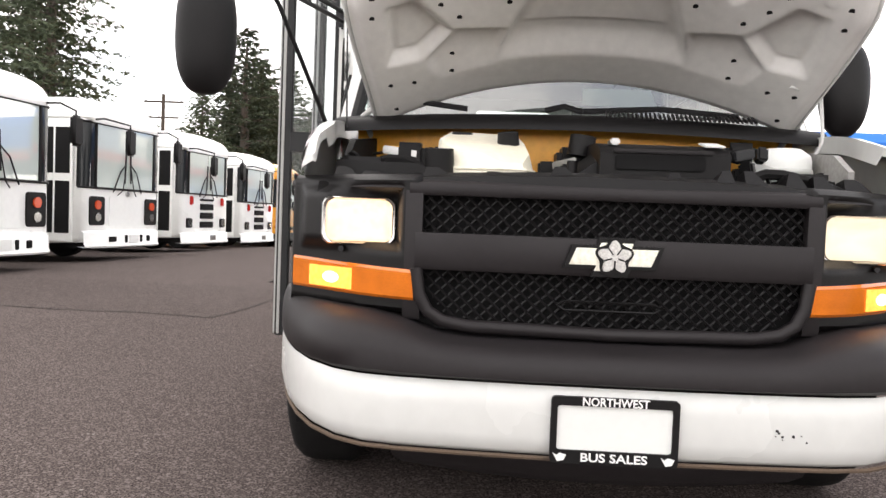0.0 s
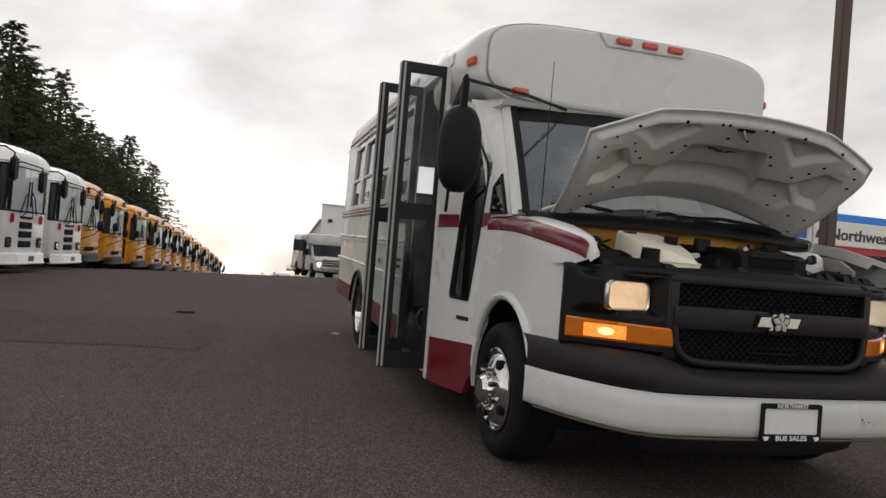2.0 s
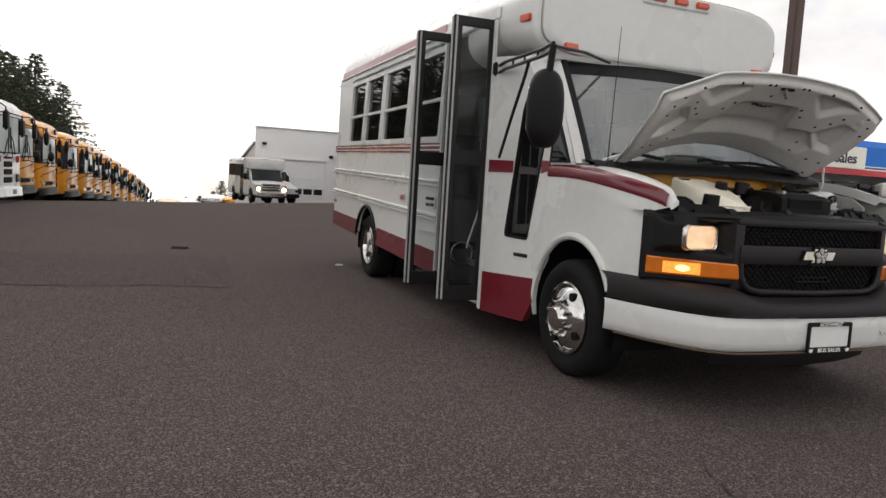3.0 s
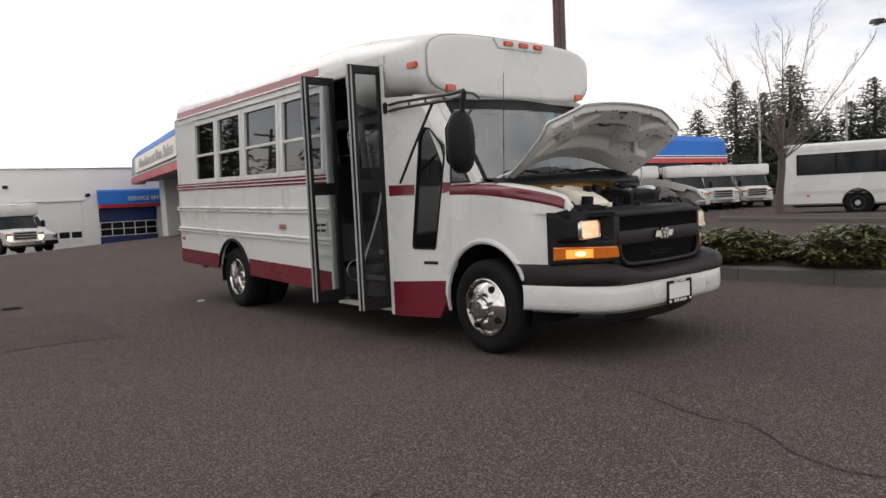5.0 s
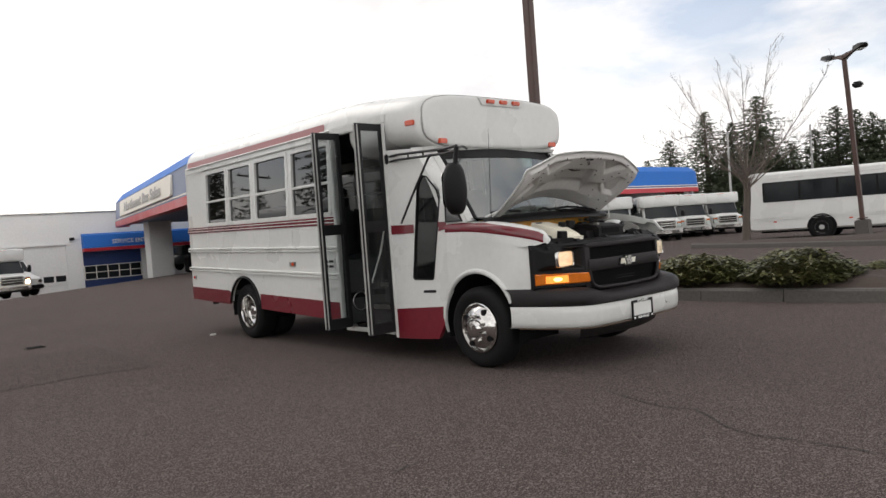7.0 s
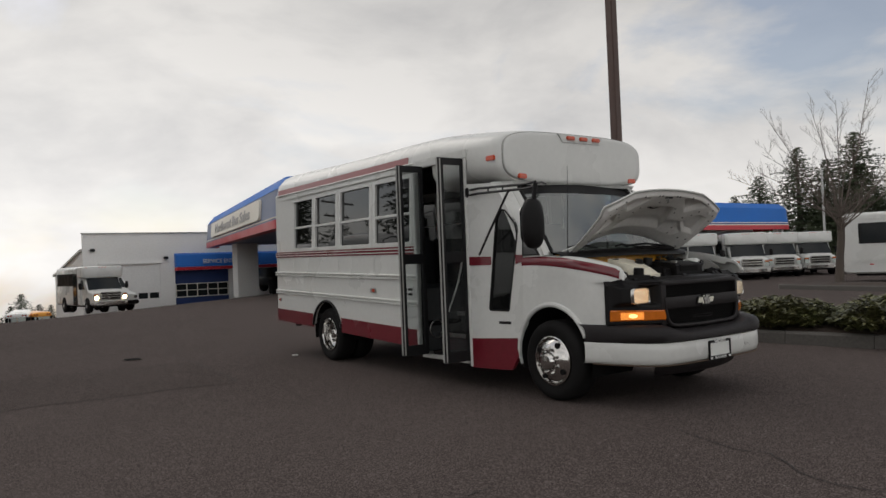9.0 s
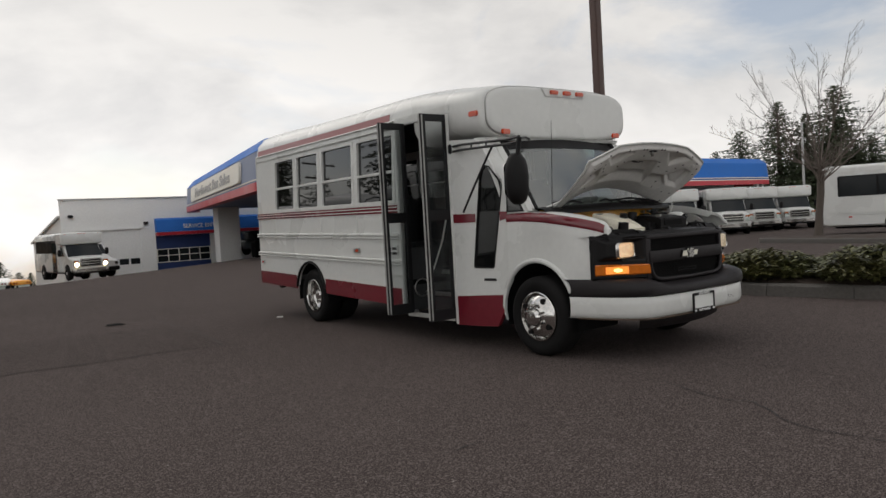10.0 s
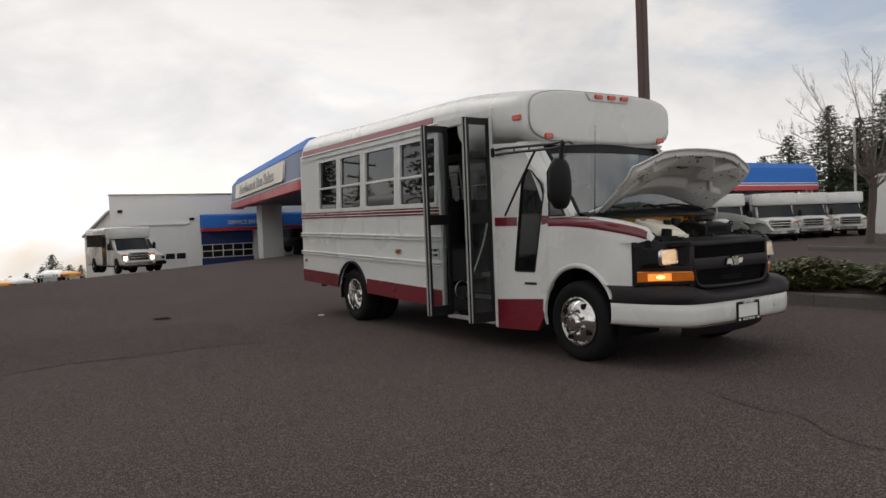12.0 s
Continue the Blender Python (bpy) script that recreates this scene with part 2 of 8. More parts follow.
AMBER = material("amber_lens", (0.66, 0.165, 0.010), 0.12, vary=0.3, scale=60, coat=0.6)
ORANGE_LENS = material("orange_lens", (0.62, 0.070, 0.018), 0.2, vary=0.15, scale=40, coat=0.5)
RED_LENS = material("red_lens", (0.5, 0.015, 0.012), 0.2, vary=0.15, scale=40, coat=0.5)
RIM = material("silver_rim", (0.52, 0.52, 0.51), 0.4, metal=0.3, vary=0.2, scale=20)
# Near-black for dark trim, and for shade painted into holes, wells and undersides.
DARK = material("dark_trim_and_shade", (0.007, 0.0068, 0.007), 0.85, spec=0.2, vary=0.3, scale=4)
GLASS = glass_material("window_glass", (0.62, 0.68, 0.66), 0.15)
TINTED = glass_material("tinted_glass", (0.045, 0.047, 0.05), 0.5, ior=1.78)
YELLOW = material("school_bus_yellow", (0.86, 0.37, 0.030), 0.32, vary=0.08, scale=3, coat=0.4)
CONCRETE = material("concrete", (0.10, 0.092, 0.083), 0.85, vary=0.35, scale=5, bump=0.3, bump_scale=80)


# Mesh helpers.
def part(name, bm, mat, parent=None, label="", smooth=38):
    """Links a bmesh as one mesh object, under a parent if given."""
    bmesh.ops.recalc_face_normals(bm, faces=bm.faces[:])
    me = bpy.data.meshes.new(name)
    bm.to_mesh(me)
    bm.free()
    for m in (mat if isinstance(mat, (list, tuple)) else [mat]):
        me.materials.append(m)
    if smooth:
        me.shade_smooth()
        me.set_sharp_from_angle(angle=radians(smooth))
    ob = new(name, me)
    ob.parent = parent
    if label:
        ob["label"] = label
    return ob


def thing(name, m, label, category, group="", kind=""):
    """An Empty at the base of a thing, to which its parts belong."""
    ob = new(name)
    ob.empty_display_size = 0.2
    ob.matrix_world = m
    return tagged(ob, label, category, group, kind)


def box(bm, centre, size, bevel=0.0, turn=None, segments=2):
    geo = bmesh.ops.create_cube(bm, size=1.0)
    verts = geo["verts"]
    m = Matrix.Translation(centre) @ (turn.to_4x4() if turn else Matrix.Identity(4)) @ Matrix.Diagonal((*size, 1))
    bmesh.ops.transform(bm, matrix=m, verts=verts)
    if bevel > 0:
        edges = list({e for v in verts for e in v.link_edges})
        bmesh.ops.bevel(bm, geom=edges, offset=bevel, segments=segments, affect="EDGES", clamp_overlap=True)
    return verts


def new_box(centre, size, bevel=0.0, turn=None, segments=2):
    bm = bmesh.new()
    box(bm, centre, size, bevel, turn, segments)
    return bm


def cyl(bm, a, b, r, r2=None, n=16, caps=True):
    """A round bar from a to b."""
    a, b = Vector(a), Vector(b)
    geo = bmesh.ops.create_cone(bm, cap_ends=caps, segments=n, radius1=r, radius2=r if r2 is None else r2, depth=(b - a).length)
    q = (b - a).to_track_quat("Z", "Y").to_matrix().to_4x4()
    bmesh.ops.transform(bm, matrix=Matrix.Translation((a + b) / 2) @ q, verts=geo["verts"])
    return geo["verts"]


def new_cyl(*args, **kw):
    bm = bmesh.new()
    cyl(bm, *args, **kw)
    return bm


def tube(bm, points, r, n=10):
    """A bent pipe along points."""
    pts = [Vector(p) for p in points]
    rings, side = [], None
    for i, p in enumerate(pts):
        d = ((pts[min(i + 1, len(pts) - 1)] - pts[max(i - 1, 0)])).normalized()
        if side is None:
            side = d.orthogonal().normalized()
        side = (side - d * side.dot(d)).normalized()
        up = d.cross(side)
        rr = r[i] if isinstance(r, (list, tuple)) else r
        rings.append([bm.verts.new(p + rr * (math.cos(t) * side + math.sin(t) * up)) for t in (2 * math.pi * k / n for k in range(n))])
    for u, v in zip(rings, rings[1:]):
        for k in range(n):
            bm.faces.new((u[k], u[(k + 1) % n], v[(k + 1) % n], v[k]))
    bm.faces.new(rings[0][::-1])
    bm.faces.new(rings[-1])


def new_tube(points, r, n=10):
    bm = bmesh.new()
    tube(bm, points, r, n)
    return bm


def sweep(bm, rings, closed=True, caps=True):
    """Skin a row of rings of equal count."""
    made = [[bm.verts.new(p) for p in ring] for ring in rings]
    n = len(made[0])
    for u, v in zip(made, made[1:]):
        for k in range(n if closed else n - 1):
            bm.faces.new((u[k], u[(k + 1) % n], v[(k + 1) % n], v[k]))
    if caps and closed:
        bm.faces.new(made[0][::-1])
        bm.faces.new(made[-1])
    return made


def plate(outline, depth, place=lambda a, b, c: (a, b, c), bevel=0.0, holes=()):
    """A flat piece: an outline in (a, b), as thick as depth along c, laid into space by place()."""
    bm = bmesh.new()
    front = [bm.verts.new((a, b, 0)) for a, b in outline]
    face = bm.faces.new(front)
    geo = bmesh.ops.extrude_face_region(bm, geom=[face])
    for v in [g for g in geo["geom"] if isinstance(g, bmesh.types.BMVert)]:
        v.co.z += depth
    if bevel > 0:
        bmesh.ops.recalc_face_normals(bm, faces=bm.faces[:])
        edges = [e for e in bm.edges if abs(e.verts[0].co.z - e.verts[1].co.z) < 1e-6]
        bmesh.ops.bevel(bm, geom=edges, offset=bevel, segments=2, affect="EDGES", clamp_overlap=True)
    for v in bm.verts:
        v.co = Vector(place(*v.co))
    return bm


def frame_plate(outer, inner, depth, place=lambda a, b, c: (a, b, c)):
    """A ring between two outlines of equal count, as thick as depth."""
    bm = bmesh.new()
    layers = [[bm.verts.new(place(a, b, c)) for a, b in line] for c in (0, depth) for line in (outer, inner)]
    n = len(outer)
    o0, i0, o1, i1 = layers
    for k in range(n):
        j = (k + 1) % n
        for u, v in ((o0, i0), (i0, i1), (i1, o1), (o1, o0)):
            bm.faces.new((u[k], u[j], v[j], v[k]))
    return bm


def round_rect(x0, y0, x1, y1, r, n=5):
    """Corners of a rectangle with rounded corners, counterclockwise."""
    out = []
    for cx, cy, a in ((x1 - r, y1 - r, 0), (x0 + r, y1 - r, 90), (x0 + r, y0 + r, 180), (x1 - r, y0 + r, 270)):
        out += [(cx + r * math.cos(radians(a + 90 * k / n)), cy + r * math.sin(radians(a + 90 * k / n))) for k in range(n + 1)]
    return out


def smooth(a, b, x):
    t = min(1.0, max(0.0, (x - a) / (b - a)))
    return t * t * (3 - 2 * t)


def ground_height(x, y):
    """The lot is level round the bus and falls away towards the far end and the street."""
    s = y - 0.9 * min(max(x, 0.0), 25.0) - 0.65 * max(min(x, 0.0), -8.0) - 19.4
    t = min(max(0.0, s), 12.9)
    fall = 0.0026 * t * t + 0.054 * max(0.0, s - 12.9) + 0.049 * max(0.0, s - 35.0)
    return -fall - 0.16 * min(1.0, max(0.0, (-6.0 - x) / 3.0)) * min(1.0, max(0.0, (27.0 - y) / 6.0)) - 0.38 * smooth(8.0, 30.0, x) * (1 - smooth(16.0, 44.0, y))


# Ground: one sheet to the horizon, finer near the bus.
def ground_sheet():
    bm = bmesh.new()
    xs = [-2500, -1200, -600, -250, -120, -70] + [-45 + 3.0 * k for k in range(41)] + [95, 140, 260, 600, 1500, 2500]
    ys = [-1500, -500, -150, -60] + [-30 + 3.0 * k for k in range(45)] + [130, 170, 260, 600, 1500, 3500]
    grid = [[bm.verts.new((x, y, ground_height(x, y))) for x in xs] for y in ys]
    for r, s in zip(grid, grid[1:]):
        for k in range(len(xs) - 1):
            bm.faces.new((r[k], r[k + 1], s[k + 1], s[k]))
    return bm


tagged(part("ground", ground_sheet(), ASPHALT), "worn dark grey asphalt of the bus sales lot", "ground", kind="structure")


# Cracks, seams, an older patch and a drain cover in the asphalt.
CRACK = material("asphalt_crack", (0.016, 0.0145, 0.014), 0.9, vary=0.4, scale=20)
PATCH = asphalt_material((0.92, 0.92, 0.92))


def crack(points, width, seed, label):
    """A ragged dark strip that follows points on the ground."""
    rng = random.Random(seed)
    pts = [Vector((x, y)) for x, y in points]
    line = []
    for a, b in zip(pts, pts[1:]):
        n = max(2, int((b - a).length / 0.035))
        side = Vector((a.y - b.y, b.x - a.x)).normalized()
        line += [a.lerp(b, k / n) + side * (0.020 * noise.noise((9.0 * a.lerp(b, k / n).x, 9.0 * a.lerp(b, k / n).y, seed)) + rng.uniform(-0.004, 0.004)) for k in range(n)]
    bm = bmesh.new()
    rows = [[], []]
    for k, p in enumerate(line):
        d = (line[min(k + 1, len(line) - 1)] - line[max(k - 1, 0)]).normalized()
        w = width * rng.uniform(0.35, 1.2) * min(1.0, 0.2 + k / 6, 0.2 + (len(line) - 1 - k) / 6)
        for row, s in zip(rows, (-1, 1)):
            row.append((p.x - d.y * s * w / 2, p.y + d.x * s * w / 2, ground_height(p.x, p.y) + 0.006))
    sweep(bm, rows, closed=False)
    tagged(part("asphalt_crack", bm, CRACK, smooth=0), label, "crack", kind="structure")


crack([(-1.15, -0.35), (-1.25, -0.65), (-1.36, -0.97), (-1.31, -1.21), (-1.43, -1.40), (-1.56, -1.53), (-1.63, -1.75), (-1.61, -1.92), (-1.59, -2.24), (-1.66, -2.6)], 0.011, 1, "dark crack wandering through the asphalt")
crack([(-3.33, -0.56), (-3.12, -0.53), (-2.93, -0.55)], 0.010, 2, "short dark crack in the asphalt")
crack([(-6.6, 4.15), (-6.0, 4.3), (-4.8, 4.7), (-4.1, 4.6), (-3.4, 4.65), (-2.72, 4.5), (-2.62, 5.2), (-2.52, 7.0), (-2.5, 8.6)], 0.012, 3, "dark joint round a patch of asphalt")
crack([(-2.4, 5.65), (-1.2, 5.7), (-0.6, 6.7)], 0.014, 4, "dark seam in the asphalt")
patch = bmesh.new()
ring = [(-6.6, 4.15), (-6.0, 4.3), (-4.8, 4.7), (-4.1, 4.6), (-3.4, 4.65), (-2.72, 4.5), (-2.62, 5.2), (-2.56, 7.1), (-3.6, 7.3), (-5.2, 7.2), (-6.6, 7.4)]
patch.faces.new([patch.verts.new((x, y, 0.003)) for x, y in ring])
tagged(part("asphalt_patch", patch, PATCH, smooth=0), "darker repaired patch of asphalt", "patch", kind="structure")
drain = tagged(part("drain_cover", new_cyl((-3.1, 8.1, -0.02), (-3.1, 8.1, 0.006), 0.15, n=28), PATCH), "dark iron drain cover set in the asphalt", "drain cover", kind="structure")
for k in range(5):
    part("cover_slot", new_box((-3.1, 7.99 + 0.055 * k, 0.010), (0.22, 0.02, 0.006)), RUBBER, drain)
litter = bmesh.new()
sweep(litter, [[(-1.2 + a, 6.35 + b, z) for a, b in ((-0.05, -0.02), (0.04, -0.035), (0.06, 0.02), (-0.02, 0.04))] for z in (0.003, 0.02)])
tagged(part("paper_scrap", litter, material("scrap_paper", (0.55, 0.53, 0.50), 0.8, vary=0.2)), "pale scrap of litter on the asphalt", "litter")


# The white and maroon shuttle bus, its nose towards -y. Its body lines rise slightly to the rear.
def rake(z, y):
    return z + 0.034 * max(0.0, 2.33 - z) / 1.76 * (y - 3.1)


def panel(outer, holes, place, depth):
    """A sheet with real openings: an outline and hole outlines in (a, b), thickened along the inner side."""
    bm = bmesh.new()
    edges = []
    for line in (outer, *holes):
        vs = [bm.verts.new((a, b, 0)) for a, b in line]
        edges += [bm.edges.new((vs[k], vs[(k + 1) % len(vs)])) for k in range(len(vs))]
    bmesh.ops.triangle_fill(bm, edges=edges, use_beauty=True, normal=(0, 0, 1))
    geo = bmesh.ops.extrude_face_region(bm, geom=bm.faces[:])
    for v in [g for g in geo["geom"] if isinstance(g, bmesh.types.BMVert)]:
        v.co.z = depth
    for v in bm.verts:
        v.co = Vector(place(*v.co))
    return bm


def lathe(profile, centre, n=40, axis=-1):
    """Turn a profile of (radius, outward) about an axle along x; outward is towards axis * x."""
    bm = bmesh.new()
    cx, cy, cz = centre
    rings = [[(cx + axis * o, cy + r * math.cos(2 * math.pi * k / n), cz + r * math.sin(2 * math.pi * k / n)) for k in range(n)] for r, o in profile]
    sweep(bm, rings, caps=False)
    return bm


def lathe_up(profile, centre, n=28):
    """Turn a profile of (radius, height) about an upright axis."""
    bm = bmesh.new()
    sweep(bm, [[(centre[0] + r * math.cos(2 * math.pi * k / n), centre[1] + r * math.sin(2 * math.pi * k / n), z) for k in range(n)] for r, z in profile])
    return bm


def quad_outline(y0, z0, y1, z1, r=0.03):
    return round_rect(y0, z0, y1, z1, r, 3)


def raked(line):
    return [(y, rake(z, y)) for y, z in line]


bus = thing("shuttle_bus", pose(0, 0, 0), "white shuttle bus with maroon stripes, open hood and open folding door", "bus")
SIDE = 1.13
HUB = 0.368


def side_x(y, z):
    """Half width of the passenger body: straight, leaning in slightly above the sill."""
    return SIDE - 0.035 * smooth(1.45, 2.45, z)


# Passenger body: side walls with window openings.
WINDOWS = [(5.74, 6.41), (5.00, 5.68), (4.08, 4.92), (3.15, 3.995)]
ARCH_Y, ARCH_R = 5.37, 0.43


def arch_line(y_mid, r, z_mid, z_low, steps=10):
    a0 = math.asin(max(-1, min(1, (z_low - z_mid) / r)))
    return [(y_mid - r * math.cos(a), z_mid + r * math.sin(a)) for a in (a0 + (math.pi - 2 * a0) * k / steps for k in range(steps + 1))]


for sign, front in ((-1, 3.05), (1, 1.95)):
    arch = arch_line(ARCH_Y, ARCH_R, 0.40, 0.50)
    outer = raked([(front, 0.36)]) + arch + raked([(7.06, 0.36)]) + [(7.06, 2.47), (front, 2.47)]
    holes = [raked(quad_outline(a, 1.53, b, 2.33)) for a, b in WINDOWS]
    if sign > 0:
        holes.append(quad_outline(2.10, 1.42, 2.92, 2.18))
    wall = part("side_wall", panel(outer, holes, lambda y, z, d, s=sign: (s * (side_x(y, z) - d), y, z), 0.035), WHITE, bus, "white painted side wall with riveted panels", smooth=30)
    for k, (a, b) in enumerate(WINDOWS):
        def at(y, z, d, s=sign):
            return (s * (side_x(y, z) + 0.006 - d), y, z)
        win = part("window", frame_plate(raked(quad_outline(a - 0.02, 1.51, b + 0.02, 2.35, 0.04)), raked(quad_outline(a + 0.03, 1.56, b - 0.03, 2.30, 0.02)), 0.05, at), WHITE, bus, "white framed split sash window")
        mid = rake(1.885, (a + b) / 2)
        part("sash_bar", new_box((sign * (side_x(0, 1.9) - 0.012), (a + b) / 2, mid), (0.03, b - a - 0.05, 0.032), 0.006), WHITE, win)
        for lo, hi, back in ((1.545, 1.885, 0.018), (1.885, 2.315, 0.026)):
            pane = part("pane", plate(raked([(a + 0.02, lo), (b - 0.02, lo), (b - 0.02, hi), (a + 0.02, hi)]), 0.005, lambda y, z, d, s=sign, g=back: (s * (side_x(y, z) - g - d), y, z)), TINTED, win, "dark tinted pane", smooth=0)
        part("drip_edge", new_box((sign * (SIDE - 0.022), (a + b) / 2, 2.375), (0.03, b - a + 0.1, 0.022), 0.008), WHITE, win)
    # Belt stripe: maroon band with two thin white lines, then the pressed rub rails.
    belt = part("belt_stripe", plate(raked([(front, 1.415), (7.07, 1.415), (7.07, 1.505), (front, 1.505)]), 0.012, lambda y, z, d, s=sign: (s * (side_x(y, z) + 0.008 - d), y, z), 0.003), MAROON, bus, "maroon belt stripe")
    for z in (1.437, 1.476):
        part("pinstripe", plate(raked([(front, z), (7.07, z), (7.07, z + 0.010), (front, z + 0.010)]), 0.004, lambda y, z, d, s=sign: (s * (side_x(y, z) + 0.0115 - d), y, z)), WHITE, belt)
    for z in (1.128, 1.165, 0.828, 0.865):
        rail = bmesh.new()
        rings = [[(sign * (SIDE - 0.004), y, rake(z - 0.016, y)), (sign * (SIDE + 0.026), y, rake(z - 0.007, y)), (sign * (SIDE + 0.026), y, rake(z + 0.007, y)), (sign * (SIDE - 0.004), y, rake(z + 0.016, y))] for y in (front + 0.02, 5.0, 7.08)]
        sweep(rail, rings)
        part("rub_rail", rail, WHITE, bus)
    # Maroon skirt, interrupted by the wheel arch.
    for y0, y1 in ((front, ARCH_Y - 0.44), (ARCH_Y + 0.44, 7.07)):
        part("skirt", plate(raked([(y0, 0.352), (y1, 0.352), (y1, 0.555), (y0, 0.555)]), 0.02, lambda y, z, d, s=sign: (s * (SIDE + 0.007 - d), y, z), 0.003), MAROON, bus, "maroon lower skirt panel, scuffed along the edge")
    lip = bmesh.new()
    tube(lip, [(sign * (SIDE + 0.006), y, z) for y, z in arch_line(ARCH_Y, 0.435, 0.40, 0.49, 14)], 0.018, 8)
    part("wheel_arch_trim", lip, BLACK_PLASTIC, bus, "black rubber arch trim")
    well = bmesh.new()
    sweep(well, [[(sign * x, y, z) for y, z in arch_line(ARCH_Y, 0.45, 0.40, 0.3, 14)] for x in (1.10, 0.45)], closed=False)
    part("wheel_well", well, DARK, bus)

part("driver_window", plate(quad_outline(2.09, 1.41, 2.93, 2.19), 0.005, lambda y, z, d: (side_x(y, z) - 0.02 - d, y, z)), GLASS, bus, "clear driver window", smooth=0)
# Vertical rivet strips between the windows and at the rear corner post.
for y in (6.42, 4.98, 4.02):
    part("panel_seam", new_box((-SIDE - 0.001, y, rake(1.29, y)), (0.008, 0.022, 0.19), 0.002), WHITE, bus)
part("corner_trim", new_box((-SIDE - 0.003, 6.72, 2.365), (0.012, 0.62, 0.014), 0.004), WHITE, bus)
part("door_post", new_box((-SIDE + 0.012, 3.062, 1.36), (0.05, 0.05, 2.08), 0.01), WHITE, bus, "white door jamb")

# Roof with rounded shoulders and the maroon stripe along the eave.
ROOF = [(-1.097, 2.45), (-1.090, 2.53), (-1.064, 2.615), (-0.99, 2.695), (-0.86, 2.742), (-0.62, 2.766), (-0.3, 2.776), (0.0, 2.778)]
ROOF = ROOF + [(-x, z) for x, z in ROOF[-2::-1]]


def roof_ring(y, shrink=0.0, drop=0.0):
    """A roof section; the crown climbs gently from the front cap to the rear."""
    lift = -0.012 - 0.03 * (1 - smooth(2.4, 3.4, y)) + 0.055 * smooth(4.4, 6.9, y)
    return [(x * (1 - shrink), y, 2.45 + (z - 2.45) * (1 - drop) * (1 + lift / 0.328)) for x, z in ROOF]


roof = bmesh.new()
rings = [roof_ring(2.45, 0.015, 0.06), roof_ring(2.62, 0.004, 0.02), roof_ring(2.80), roof_ring(3.2), roof_ring(3.8), roof_ring(4.4), roof_ring(5.2), roof_ring(5.8), roof_ring(6.4), roof_ring(6.85), roof_ring(6.97, 0.004, 0.03), roof_ring(7.06, 0.014, 0.11), roof_ring(7.105, 0.035, 0.28), roof_ring(7.118, 0.06, 0.55)]
sweep(roof, rings, closed=False)
part("roof", roof, WHITE, bus, "white curved steel roof", smooth=60)
for sign in (-1, 1):
    eave = bmesh.new()
    rings = [[(sign * 1.101, y, 2.452), (sign * 1.107, y, 2.452), (sign * 1.097, y, 2.535), (sign * 1.088, y, 2.53)] for y in (3.2, 5.0, 6.98)]
    sweep(eave, rings)
    part("eave_stripe", eave, material("faded_maroon", (0.36, 0.13, 0.13), 0.35, vary=0.2, scale=3, coat=0.3) if sign < 0 else MAROON, bus, "faded maroon stripe under the eave")
    part("gutter", new_tube([(sign * 1.108, y, 2.447) for y in (2.2, 4.0, 7.0)], 0.011, 8), WHITE, bus)
rear = panel([(-1.12, 0.5), (1.12, 0.5), (1.10, 2.45), (0.9, 2.66), (0.0, 2.74), (-0.9, 2.66), (-1.10, 2.45)], [round_rect(-0.45, 1.5, 0.45, 2.3, 0.05)], lambda x, z, d: (x, 7.10 - d, z), 0.04)
part("rear_wall", rear, WHITE, bus, "white rear wall")
part("floor", new_box((0, 5.05, 0.62), (2.18, 4.05, 0.06)), DARK, bus)
part("chassis", new_box((0, 4.2, 0.48), (0.9, 5.4, 0.16), 0.02), BLACK_METAL, bus)
part("cab_floor", new_box((0.45, 2.4, 0.62), (1.2, 1.4, 0.06)), DARK, bus)
hitch = bmesh.new()
box(hitch, (-0.85, 6.85, 0.46), (0.10, 0.22, 0.05), 0.01, Euler((radians(-25), 0, 0)).to_matrix())
part("mudguard_bracket", hitch, BLACK_METAL, bus)
for x, y, z, mat in ((-1.142, 4.04, 0.993, ORANGE_LENS), (-1.142, 6.93, 0.83, RED_LENS)):
    lamp = part("side_marker_base", new_box((x, y, z), (0.02, 0.125 if y < 5 else 0.05, 0.055), 0.006), STEEL, bus)
    part("lens", new_box((x - 0.012, y - 0.02 if y < 5 else y, z), (0.02, 0.055 if y < 5 else 0.035, 0.040), 0.008), mat, lamp, "orange lens")
vent = part("side_vent", new_box((-1.138, 3.24, 0.985), (0.012, 0.24, 0.135), 0.004), WHITE, bus, "white louvred side vent")
for row in range(2):
    for col in range(2):
        part("louvre", new_box((-1.146, 3.185 + 0.11 * col, 0.957 + 0.055 * row), (0.008, 0.085, 0.028), 0.002), GREY_PLASTIC, vent)
for z, y0, y1 in ((0.700, 3.12, 3.55), (0.716, 3.12, 3.55)):
    part("fuel_door_seam", new_box((-1.137, (y0 + y1) / 2, z), (0.008, y1 - y0, 0.008)), WHITE, bus)

# Front cap over the cab.
def super_ring(y, a, b, c, n, count=64, flat=0.0):
    out = []
    for k in range(count):
        t = 2 * math.pi * k / count
        ct, st = math.cos(t), math.sin(t)
        x = a * math.copysign(abs(ct) ** (2 / n), ct)
        z = b * math.copysign(abs(st) ** (2 / n), st)
        out.append((x, y + flat * abs(x / a) ** 4, c + z))
    return out


